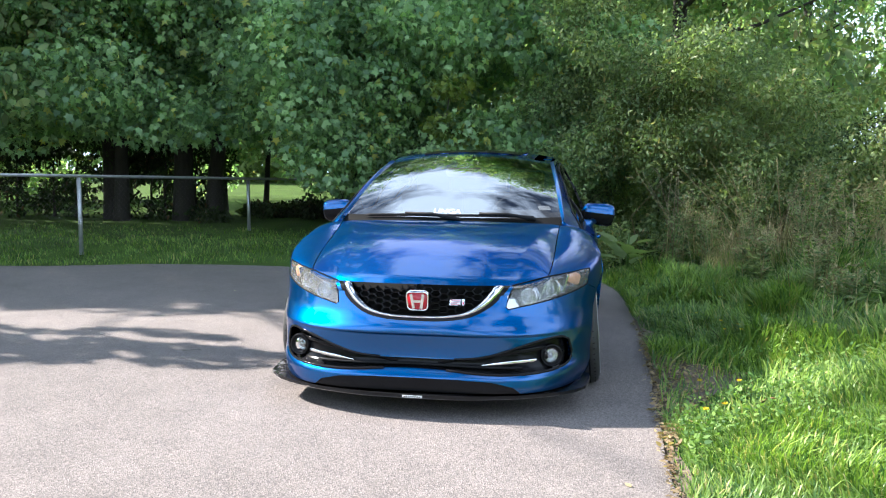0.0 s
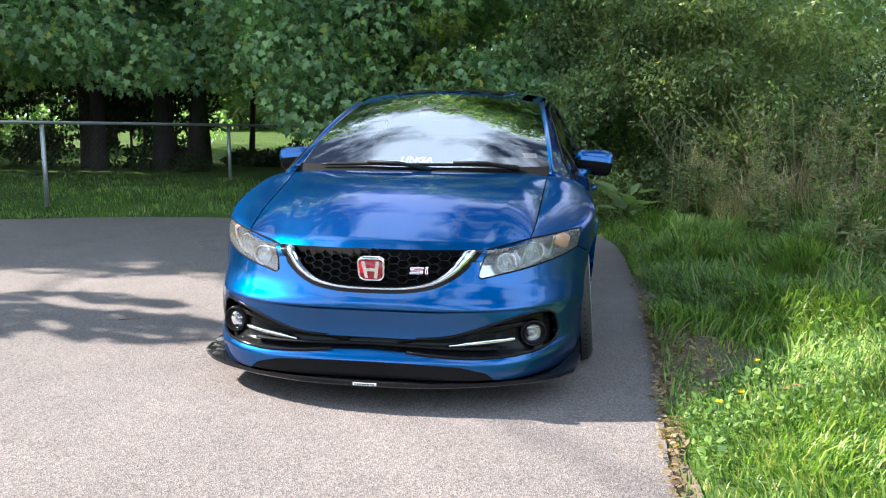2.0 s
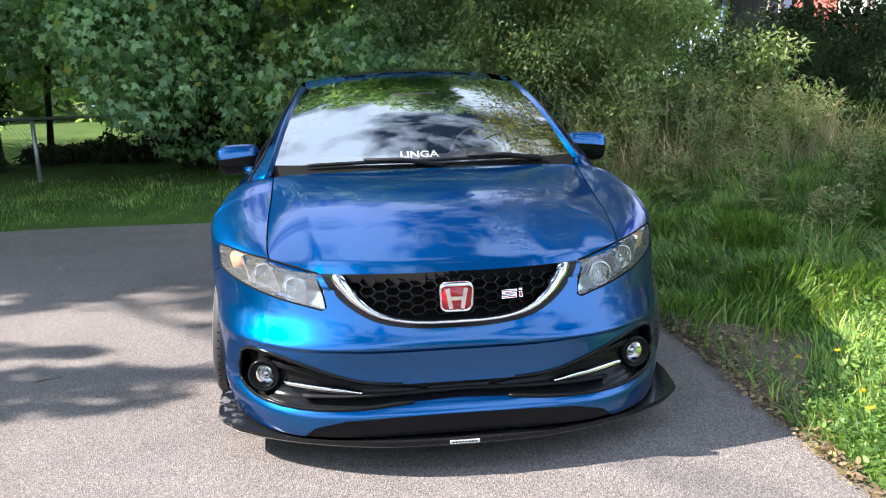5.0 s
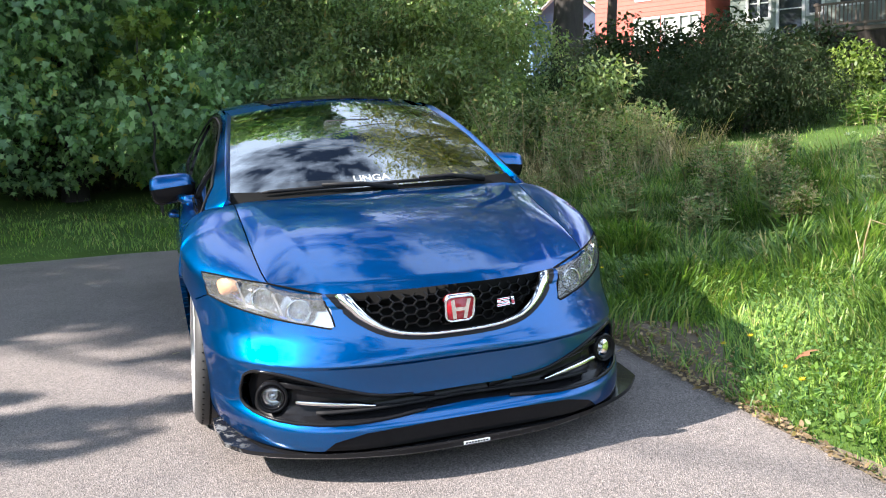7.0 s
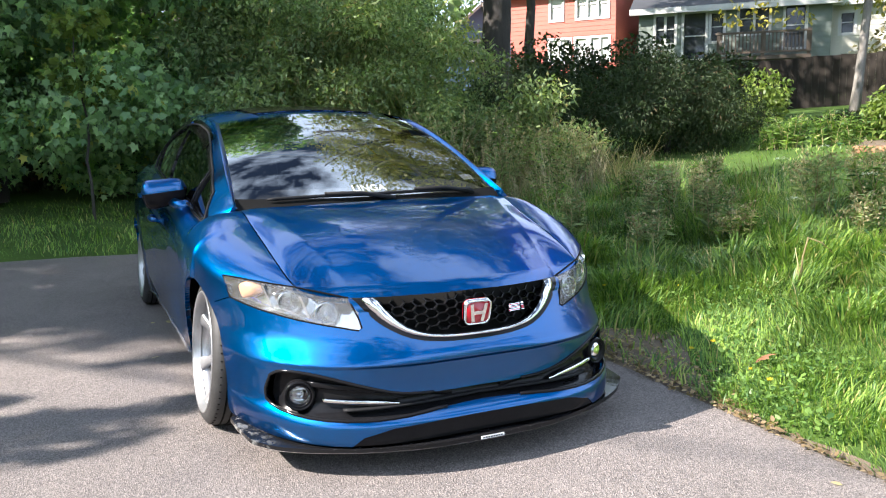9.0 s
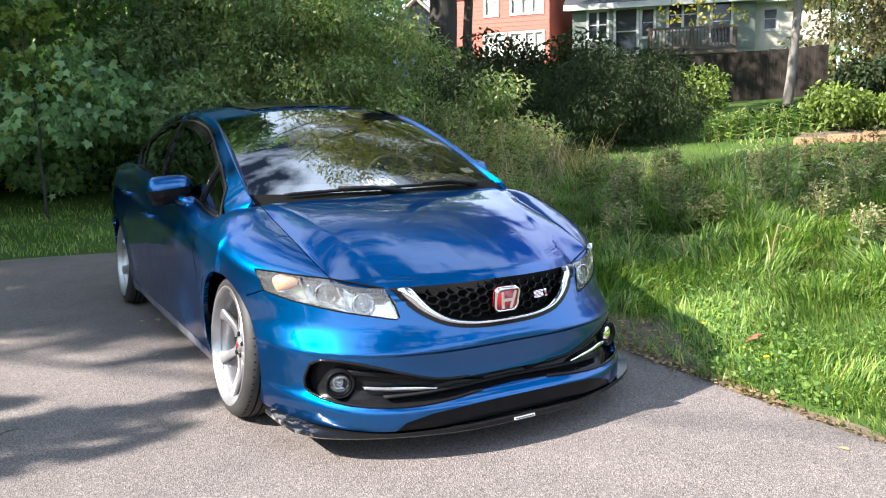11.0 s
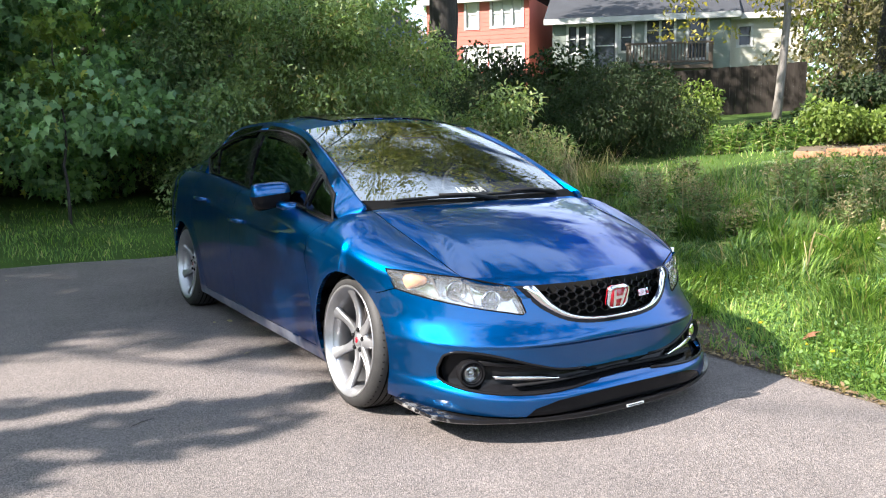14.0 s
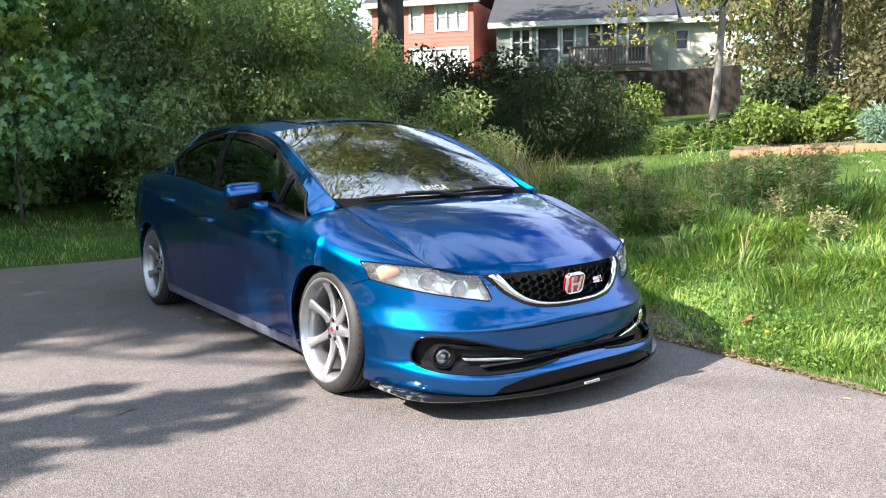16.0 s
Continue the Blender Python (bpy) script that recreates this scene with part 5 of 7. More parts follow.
def leaf_cloud(name, shape, mat, blobs, count, size, parent, droop=0.5, shell=0.55):
    """Leaves in the outer part of many overlapping clumps. blobs: centre and radii."""
    blobs = np.array(blobs, float)
    vol = blobs[:, 3] * blobs[:, 4] * blobs[:, 5]
    pick_b = rng.choice(len(blobs), count, p=vol ** 0.75 / (vol ** 0.75).sum())
    u = rng.normal(size=(count, 3))
    u /= np.linalg.norm(u, axis=1)[:, None]
    r = shell + (1.05 - shell) * rng.random(count) ** 0.7
    p = blobs[pick_b, :3] + u * r[:, None] * blobs[pick_b, 3:6]
    d = u * 0.4 + rng.normal(size=(count, 3)) * 0.6
    d[:, 2] -= droop
    me = scatter_mesh(name, shape, p, d, size * (0.65 + 0.7 * rng.random(count)), rng.normal(size=count) * 0.9)
    return link_mesh(name, me, mat, parent)


def clumps(n, lo, hi, r_lo, r_hi, keep=None):
    """Clump centres strewn through a box, with radii; keep filters by place."""
    out = []
    while len(out) < n:
        p = [random.uniform(a, b) for a, b in zip(lo, hi)]
        if keep and not keep(*p):
            continue
        r = random.uniform(r_lo, r_hi)
        out.append((*p, r * random.uniform(0.9, 1.3), r * random.uniform(0.9, 1.3), r * random.uniform(0.6, 0.9)))
    return out


def limb_mesh(base, top, r0, forks, seed, spread=1.0):
    """A tapered, slightly bent trunk with limbs that fork off upwards."""
    rnd = random.Random(seed)
    bm = bmesh.new()
    base, top = Vector(base), Vector(top)
    pts = [base.lerp(top, t) + Vector((rnd.uniform(-1, 1), rnd.uniform(-1, 1), 0)) * 0.03 * (top - base).length * t for t in steps(0, 1, 9)]
    pts[0] = base - Vector((0, 0, 0.15))
    tube(bm, pts, [r0 * (1.25 if i == 0 else 1.0) * (1 - 0.62 * i / 9) for i in range(10)], 10)
    for _ in range(forks):
        t = rnd.uniform(0.35, 0.95)
        p = base.lerp(top, t)
        a = rnd.uniform(0, 6.28)
        ln = (top - base).length * rnd.uniform(0.25, 0.5) * spread
        q = p + Vector((math.cos(a) * ln, math.sin(a) * ln, ln * rnd.uniform(0.2, 0.8)))
        mid = p.lerp(q, 0.5) + Vector((0, 0, -0.06 * ln))
        tube(bm, [p, mid, q], [r0 * 0.34 * (1.2 - t), r0 * 0.24 * (1.2 - t), r0 * 0.08], 6)
    return bm


def tree(name, label, base, top, r0, bark, leaves, shape, blobs, count, size, forks=7, seed=1, droop=0.5, category="tree"):
    ob = thing(name, Matrix.Translation(base))
    inv = Vector(base)
    part("trunk", limb_mesh((0, 0, 0), Vector(top) - inv, r0, forks, seed), bark, ob)
    local = [(b[0] - inv.x, b[1] - inv.y, b[2] - inv.z, *b[3:]) for b in blobs]
    leaf_cloud("crown", shape, leaves, local, count, size, ob, droop)
    return tagged(ob, label, category)



# maples behind the fence, leaves hanging low
for i, (x, y, r, lean, h) in enumerate([(-6.9, 10.6, 0.20, 0.1, 9.0), (-6.35, 11.2, 0.11, -0.3, 8.0), (-6.2, 10.5, 0.16, 0.2, 7.5), (-8.4, 10.6, 0.17, -0.3, 9.5), (-8.0, 10.2, 0.14, 0.3, 8.5), (-11.2, 9.6, 0.22, 0.2, 9.0), (-5.85, 12.2, 0.06, 0.5, 7.0)]):
    z0 = ground_z(x, y)
    blobs = clumps(36, (x - 2.6, y - 3.2, 2.15), (x + 2.6, y + 2.2, h), 0.5, 1.0)
    tree("maple_tree", "tall dark-trunked maple with dense green leaves behind a fence", (x, y, z0), (x + lean, y, h - 0.8), r, BARK, MAPLE, "maple", blobs, 14000, 0.115, seed=i, droop=0.8)
# maple boughs low behind the car
BOUGH_FOOT = pchip([(-4.4, 2.3), (-3.6, 1.9), (-3.1, 1.15), (-2.2, 0.85), (1.4, 0.7)])
z0 = ground_z(-2.2, 9.6)
blobs = clumps(110, (-4.4, 7.2, 0.7), (1.4, 10.8, 7.0), 0.45, 0.85, lambda x, y, z: z > BOUGH_FOOT(x) and (z < 4.4 or random.random() < 0.3))
# high clumps added above the view to shade the dark bush
blobs += clumps(20, (-0.9, 6.6, 5.6), (1.4, 8.4, 7.4), 0.4, 0.7)
tree("maple_tree", "broad maple with low hanging boughs of large green leaves", (-2.2, 9.6, z0), (-2.0, 9.6, 7.0), 0.17, BARK, MAPLE, "maple", blobs, 66000, 0.105, seed=11, droop=0.8)
# added yellow-green leaves, standing in for far sunlit foliage through a gap
blobs = clumps(7, (-1.25, 6.85, 1.75), (-0.85, 7.1, 2.55), 0.12, 0.26)
tree("gap_leaves", "bright yellow-green leaves standing in for sunlit foliage beyond", (-1.0, 7.3, ground_z(-1.0, 7.3)), (-1.05, 7.0, 2.3), 0.02, BARK, BRIGHT, "maple", blobs, 420, 0.085, forks=0, seed=5)
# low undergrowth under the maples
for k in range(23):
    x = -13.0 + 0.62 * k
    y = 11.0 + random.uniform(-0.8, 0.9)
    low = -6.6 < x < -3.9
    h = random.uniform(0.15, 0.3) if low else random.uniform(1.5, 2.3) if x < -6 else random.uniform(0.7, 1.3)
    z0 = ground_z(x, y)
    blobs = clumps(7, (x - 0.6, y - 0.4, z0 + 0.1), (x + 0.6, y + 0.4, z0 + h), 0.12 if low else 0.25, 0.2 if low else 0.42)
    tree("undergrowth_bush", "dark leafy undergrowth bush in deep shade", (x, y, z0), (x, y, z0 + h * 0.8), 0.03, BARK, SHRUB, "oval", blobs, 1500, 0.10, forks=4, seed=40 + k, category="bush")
# taller trees further back
for i, (x, y, h, r) in enumerate([(-16, 15, 8.5, 0.25), (-12, 17, 10, 0.28), (-3.2, 17, 11, 0.24), (0.6, 14.5, 11, 0.22), (2.6, 12.4, 10, 0.20), (-20, 11, 8, 0.26), (1.8, 19, 13, 0.25), (4.3, 16.5, 11, 0.22), (7.0, 20.6, 13, 0.22), (9.2, 25.5, 13, 0.24), (5.0, 23, 14, 0.24)]):
    z0 = ground_z(x, y)
    blobs = clumps(44, (x - 2.7, y - 2.4, 0.7 if x < -9.5 else 2.6 if x < -2.5 else 1.0), (x + 2.7, y + 2.4, h), 0.65, 1.25)
    tree("tall_tree", "tall dense green tree in the wood behind", (x, y, z0), (x, y, h - 1), r, BARK, MAPLE if i % 2 else BRUSH, "oval", blobs, 11000, 0.18, seed=60 + i, droop=0.6)
# belt of trees that closes the lawn behind the maples
blobs = clumps(165, (-46, 31, 1.2), (12, 35, 11), 1.0, 2.0)
belt = thing("tree_belt")
leaf_cloud("leaves", "oval", BRUSH, blobs, 22000, 0.6, belt, 0.4, 0.4)
tagged(belt, "belt of green trees beyond the sunlit lawn", "wood", kind="stuff")
# distant wood across the field
blobs = clumps(320, (-90, 58, 0.8), (12, 66, 15), 1.6, 3.2)
wood = thing("far_wood")
leaf_cloud("leaves", "oval", BRUSH, blobs, 22000, 1.2, wood, 0.4, 0.5)
tagged(wood, "distant line of green trees beyond the field", "wood", kind="stuff")


# vine-grown thicket falling away to the open lawn
THICKET_TOP = pchip([(-2, 4.2), (0, 3.7), (1.5, 3.3), (3.0, 2.70), (4.0, 2.05), (4.6, 1.5), (5.2, 0.9)])


def thicket_top(x):
    return THICKET_TOP(x)


def in_thicket(x, y, z):
    return z < thicket_top(x) + 0.18 * (y - 6.0) and y > 6.1 - 0.20 * x + 0.14 * z and z > ground_z(x, y) and x > 0.2 + 0.2 * math.sin(3 * z)


blobs = clumps(250, (-1.8, 5.2, 0.2), (5.4, 9.2, 6.0), 0.26, 0.50, in_thicket)
thicket = thing("thicket")
for k in range(34):
    x, y = random.uniform(1.4, 4.9), random.uniform(5.5, 6.2)
    h = min(1.2, max(0.6, thicket_top(x) * random.uniform(0.3, 0.6)))
    z0 = ground_z(x, y)
    bm = bmesh.new()
    tube(bm, [(x, y, z0 - 0.1), (x + random.uniform(-0.2, 0.2), y - 0.1, z0 + h * 0.5), (x + random.uniform(-0.5, 0.5), y - 0.35, z0 + h)], [0.009, 0.007, 0.003], 5)
    part("stem", bm, DRY, thicket)
leaf_cloud("leaves", "oval", BRUSH, blobs, 95000, 0.058, thicket, 0.4, 0.30)
leaf_cloud("weed_leaves", "lance", leaf_material("weed_leaves", (0.09, 0.14, 0.045), (0.24, 0.29, 0.10), (0.36, 0.29, 0.15), 0.10), [b for b in blobs if b[0] > 1.0 and b[1] < 7.0 and b[2] < 2.6], 20000, 0.10, thicket, 0.3, 0.1)
tagged(thicket, "dense thicket of vines, saplings and weeds beside the grass", "thicket")


def weed(x, y, h, seed, leaves=46, mat=None, seedy=True, name="weed_clump", label="tall dry weeds with brown seed heads in rough grass"):
    """A clump of tall stems with narrow leaves and brown tops."""
    rnd = random.Random(seed)
    z0 = ground_z(x, y)
    ob = thing(name, Matrix.Translation((x, y, z0)))
    pts, dirs, sz, tops = [], [], [], []
    bm = bmesh.new()
    for k in range(rnd.randint(7, 12)):
        a, r = rnd.uniform(0, 6.28), rnd.uniform(0, 0.16)
        bx, by = r * math.cos(a), r * math.sin(a)
        hh = h * rnd.uniform(0.65, 1.05)
        lx, ly = bx + rnd.uniform(-0.22, 0.22) * h, by + rnd.uniform(-0.22, 0.22) * h
        line = [Vector((bx, by, -0.03)), Vector(((bx + lx) / 2 * 0.9, (by + ly) / 2 * 0.9, hh * 0.55)), Vector((lx, ly, hh))]
        tube(bm, line, [0.005, 0.004, 0.002], 4, False)
        for _ in range(leaves):
            t = rnd.uniform(0.1, 0.95)
            p = line[0].lerp(line[1], t * 2) if t < 0.5 else line[1].lerp(line[2], t * 2 - 1)
            pts.append(p)
            dirs.append((rnd.uniform(-1, 1), rnd.uniform(-1, 1), rnd.uniform(-0.1, 0.7)))
            sz.append(rnd.uniform(0.05, 0.13) * (1.2 - 0.6 * t))
        if seedy:
            for _ in range(46):
                p = line[1].lerp(line[2], rnd.uniform(0.45, 1.05))
                tops.append(p + Vector((rnd.gauss(0, 0.03), rnd.gauss(0, 0.03), rnd.gauss(0, 0.03))))
    part("dry_stem", bm, DRY, ob, "dry brown stems")["kind"] = "stuff"
    n = len(pts)
    me = scatter_mesh("leaves", "lance", np.array(pts), np.array(dirs), np.array(sz), rng.normal(size=n))
    link_mesh("leaves", me, mat or BRUSH, ob)["kind"] = "stuff"
    if tops:
        n = len(tops)
        me = scatter_mesh("seed_heads", "oval", np.array(tops), rng.normal(size=(n, 3)), 0.012 + 0.018 * rng.random(n), rng.normal(size=n))
        link_mesh("seed_head", me, DRY, ob, "brown seed heads")["kind"] = "stuff"
    return tagged(ob, label, "weeds", "weeds in the meadow")


for k, (x, y, h) in enumerate([(3.35, 2.25, 0.62), (3.55, 2.45, 0.55), (3.15, 2.05, 0.45), (4.0, 1.1, 0.6), (4.3, 0.9, 0.62), (4.6, 0.65, 0.6), (4.1, 0.5, 0.5), (3.9, 3.3, 0.45), (2.6, 4.7, 0.7), (3.2, 4.8, 0.85), (3.7, 4.7, 0.85), (4.2, 4.6, 0.7), (2.2, 5.0, 0.8), (4.9, -0.3, 0.5), (1.9, 5.2, 0.9), (2.7, 5.2, 1.1), (3.4, 5.3, 1.1), (4.0, 5.1, 1.0), (2.6, 1.5, 0.4), (2.9, 0.9, 0.42), (3.3, 1.5, 0.5), (2.8, 2.7, 0.45), (3.0, 3.4, 0.5), (3.6, 2.0, 0.5), (4.4, 1.7, 0.45), (4.2, 2.6, 0.5), (3.6, 0.4, 0.4), (3.2, -0.2, 0.35), (5.0, 0.9, 0.5), (4.7, 1.3, 0.5), (2.5, 3.8, 0.5), (3.4, 4.1, 0.6), (5.3, 0.2, 0.5)]):
    weed(x, y, h, 200 + k, mat=(BRUSH, GRASS, BRUSH)[k % 3])


def umbel(x, y, h, seed):
    """A wild carrot in flower."""
    rnd = random.Random(seed)
    z0 = ground_z(x, y)
    ob = thing("wild_carrot", Matrix.Translation((x, y, z0)))
    bm = bmesh.new()
    top = Vector((rnd.uniform(-0.08, 0.08), rnd.uniform(-0.08, 0.08), h))
    tube(bm, [(0, 0, -0.03), top * 0.5 + Vector((0.02, 0, 0)), top], [0.004, 0.003, 0.002], 5)
    for k in range(9):
        a = 6.28 * k / 9
        tube(bm, [top, top + Vector((0.035 * math.cos(a), 0.035 * math.sin(a), 0.03))], 0.0012, 4, False)
    part("stem", bm, GRASS, ob)
    n = 90
    r, a = 0.05 * np.sqrt(rng.random(n)), rng.random(n) * 6.28
    p = np.stack([top.x + r * np.cos(a), top.y + r * np.sin(a), top.z + 0.034 - 5 * r * r + 0.016 * rng.random(n)], 1)
    d = np.stack([np.cos(a), np.sin(a), np.full(n, 0.25)], 1)
    link_mesh("flower_head", scatter_mesh("flower_head", "oval", p, d, np.full(n, 0.012), rng.normal(size=n) * 0.3), PETAL, ob, "flat white flower head")
    return tagged(ob, "wild carrot with a flat white flower head", "flower", "wild carrots in the meadow")


for k, (x, y, h) in enumerate([(4.74, 4.60, 0.30), (3.99, 0.64, 0.42), (4.15, 0.36, 0.28), (3.75, 1.01, 0.25), (3.7, 1.2, 0.55), (4.5, 0.15, 0.42), (4.6, 0.3, 0.45), (4.8, 0.05, 0.5), (4.25, -0.1, 0.4), (5.3, 0.8, 0.5), (5.1, 2.1, 0.4)]):
    umbel(x, y, h, 300 + k)


def dandelion(x, y, h=0.10):
    z0 = ground_z(x, y)
    ob = thing("dandelion", Matrix.Translation((x, y, z0)))
    bm = bmesh.new()
    tube(bm, [(0, 0, -0.02), (0.006, 0.004, h)], 0.002, 5)
    part("stem", bm, GRASS, ob)
    n = 40
    a = rng.random(n) * 6.28
    d = np.stack([np.cos(a), np.sin(a), 0.15 + 0.9 * rng.random(n)], 1)
    p = np.tile([0.006, 0.004, h], (n, 1))
    link_mesh("flower_head", scatter_mesh("flower_head", "lance", p, d, np.full(n, 0.017), rng.normal(size=n) * 0.3), DANDELION, ob, "yellow flower head")
    return tagged(ob, "small yellow dandelion flower in the grass", "flower", "dandelions in the verge")


for x, y in ((2.14, 0.58), (1.75, 1.35), (1.85, 1.25), (1.72, 1.05), (2.05, 1.9), (1.9, 2.3), (1.35, -0.42), (1.55, -0.35), (1.42, -0.72), (2.0, 2.6), (1.8, 0.9), (2.3, 1.1), (1.62, 1.6), (1.3, -0.95)):
    dandelion(x, y, random.uniform(0.07, 0.13))

# burdock at the thicket's foot
z0 = ground_z(1.35, 5.35)
burdock = thing("burdock_plant", Matrix.Translation((1.35, 5.35, z0)))
for k in range(14):
    a = 6.28 * k / 14 + random.uniform(-0.2, 0.2)
    d = np.array([[math.cos(a), math.sin(a), random.uniform(0.1, 0.7)]])
    p = np.array([[0.10 * math.cos(a), 0.10 * math.sin(a), random.uniform(0.1, 0.42)]])
    ob = link_mesh("leaf", scatter_mesh("leaf", "oval", p, d, np.array([random.uniform(0.24, 0.36)]), np.array([0.2])), BRUSH, burdock)
bm = bmesh.new()
tube(bm, [(0, 0, -0.05), (0.02, 0, 0.5)], [0.02, 0.01], 6)
part("stem", bm, GRASS, burdock)
tagged(burdock, "burdock with broad green leaves at the thicket's foot", "plant")
# brown fallen leaf
lf = link_mesh("fallen_leaf", scatter_mesh("fallen_leaf", "maple", np.array([[0.0, 0, 0.0]]), np.array([[1.0, 0.4, 0.25]]), np.array([0.10]), np.array([0.5])), mottled("brown_leaf", [(0.3, (0.12, 0.05, 0.025)), (0.7, (0.24, 0.11, 0.05))], 30, 0.8))
lf.matrix_basis = Matrix.Translation((1.60, -0.62, ground_z(1.60, -0.62) + 0.05))
tagged(lf, "curled brown fallen leaf on the grass", "leaf")


# leaves blown on to the asphalt, and a twig
for x, y, s, a in ((-0.966, 1.139, 0.05, 0.3), (-0.771, 1.958, 0.06, 1.9), (-0.86, 2.02, 0.04, 4.0), (-2.6, 3.1, 0.05, 5.1), (0.95, -1.6, 0.04, 2.2), (-1.9, 4.6, 0.05, 0.9)):
    lf = link_mesh("fallen_leaf", scatter_mesh("fallen_leaf", "oval", np.array([[0.0, 0, 0.004]]), np.array([[math.cos(a), math.sin(a), 0.12]]), np.array([s]), np.array([0.2])), DRY)
    lf.matrix_basis = Matrix.Translation((x, y, 0.0))
    tagged(lf, "small dry fallen leaf on the asphalt", "leaf", "fallen leaves on the asphalt")
bm = bmesh.new()
tube(bm, [(-0.05, -0.02, 0.004), (0.0, 0.004, 0.007), (0.055, 0.03, 0.004)], [0.0018, 0.0016, 0.001], 5)
twig = part("twig", bm, BARK)
twig.matrix_basis = Matrix.Translation((-1.694, 0.309, 0.0))
tagged(twig, "thin dark twig lying on the asphalt", "twig")
# kinked dry reed in the grass
bm = bmesh.new()
reed = [(0, 0, -0.02), (0.015, -0.01, 0.22), (0.04, -0.02, 0.34), (0.10, -0.07, 0.31), (0.17, -0.10, 0.24)]
base = Vector((2.66, 0.12, ground_z(2.66, 0.12)))
tube(bm, [base + Vector(p) for p in reed], [0.006, 0.006, 0.005, 0.004, 0.002], 5)
tube(bm, [base + Vector(p) for p in ((0, -0.01, -0.02), (-0.01, 0, 0.18), (-0.03, 0.01, 0.28))], [0.005, 0.004, 0.002], 5)
tagged(part("dry_reed", bm, DRY), "kinked pale dry reed in the long grass", "reed")


# ---- grass ----
GX, GY, GS = -9.2, -3.2, 0.1
GZ = np.array([[ground_z(GX + GS * i, GY + GS * j) for j in range(136)] for i in range(216)])


def turf_z(x, y):
    """The turf's height, read off a fine table."""
    u, v = (x - GX) / GS, (y - GY) / GS
    i, j = int(u), int(v)
    if i < 0 or j < 0 or i > 214 or j > 134:
        return ground_z(x, y)
    u, v = u - i, v - j
    return (GZ[i, j] * (1 - u) + GZ[i + 1, j] * u) * (1 - v) + (GZ[i, j + 1] * (1 - u) + GZ[i + 1, j + 1] * u) * v


def grass(name, label, n, xr, yr, lo, hi, keep, mat=GRASS, width=0.05, clump=2.2):
    """Curved blades over the turf; length by a slow noise, so that tufts stand out."""
    out_p, out_d, out_s = [], [], []
    tries = 0
    while len(out_p) < n and tries < n * 6:
        tries += 1
        x, y = random.uniform(*xr), random.uniform(*yr)
        k = keep(x, y)
        if k <= 0 or random.random() > k:
            continue
        t = 0.5 + 0.9 * noise.noise((x * clump, y * clump, 7.7)) + 0.35 * noise.noise((x * 7, y * 7, 1.0))
        t = min(1.0, max(0.0, t)) * (1.0 - 0.6 * smooth(-0.3, -0.9, y) * smooth(2.6, 1.8, x))
        out_p.append((x, y, turf_z(x, y) - 0.01))
        a = 6.28 * (0.5 + noise.noise((x * 1.3, y * 1.3, 2.0))) + random.gauss(0, 0.9)
        out_d.append((math.cos(a), math.sin(a), random.uniform(0.2, 0.9)))
        out_s.append((lo + (hi - lo) * t) * random.uniform(0.55, 1.15))
    p, d, s = np.array(out_p), np.array(out_d), np.array(out_s)
    n = len(p)
    flat = d.copy()
    flat[:, 2] = 0
    flat /= np.linalg.norm(flat, axis=1)[:, None]
    side = np.stack([-flat[:, 1], flat[:, 0], np.zeros(n)], 1)
    bend = 0.25 + 0.65 * rng.random(n)
    up = np.array([[0, 0, 1.0]])
    w = (width * s * (0.5 + 0.7 * rng.random(n)) + 0.0016)[:, None]
    rows = []
    for t, k in ((0.0, 1.0), (0.45, 0.85), (0.8, 0.55)):
        c = p + up * (s * t * (1 - 0.35 * bend * t))[:, None] + flat * (s * bend * t * t)[:, None]
        rows += [c - side * w * k, c + side * w * k]
    tip = p + up * (s * (1 - 0.45 * bend))[:, None] + flat * (s * bend)[:, None]
    v = np.stack(rows + [tip], 1)
    me = bpy.data.meshes.new(name)
    me.vertices.add(n * 7)
    me.vertices.foreach_set("co", v.astype(np.float32).ravel())
    tmpl = np.array([0, 1, 3, 2, 2, 3, 5, 4, 4, 5, 6])
    idx = (np.arange(n)[:, None] * 7 + tmpl[None, :]).ravel()
    me.loops.add(len(idx))
    me.loops.foreach_set("vertex_index", idx.astype(np.int32))
    me.polygons.add(n * 3)
    start = (np.arange(n)[:, None] * 11 + np.array([0, 4, 8])[None, :]).ravel()
    me.polygons.foreach_set("loop_start", start.astype(np.int32))
    me.polygons.foreach_set("loop_total", np.tile([4, 4, 3], n).astype(np.int32))
    me.update(calc_edges=True)
    return tagged(link_mesh(name, me, mat), label, "grass", kind="stuff")


def verge(x, y):
    d = off_edge(x, y)
    if d < 0.02:
        return 0
    bare = math.exp(-(((x - 1.40) / 0.32) ** 2 + ((y - 0.10) / 0.62) ** 2))
    return min(1.0, (0.25 if y > -0.7 else 0.7) + d * 2.2) * (1 - 0.97 * bare) * smooth(9.5, 2.0, x) ** 0.7


grass("verge_grass", "short thick green grass beside the asphalt", 90000, (1.12, 3.4), (-3.0, 5.6), 0.05, 0.21, verge, width=0.021)
grass("meadow_grass", "long uncut green meadow grass with drooping blades", 70000, (1.5, 6.0), (-3.0, 5.6), 0.09, 0.33, lambda x, y: verge(x, y) * smooth(1.5, 2.6, x + 0.25 * max(0, y)) * smooth(5.6, 4.2, x), width=0.017)
grass("back_grass", "short mown grass strip in front of the trees", 17000, (-9, 1.4), (4.4, 9.5), 0.04, 0.11, lambda x, y: (1.0 if off_edge(x, y) > 0.02 else 0) * smooth(10, 6.5, y), width=0.04)
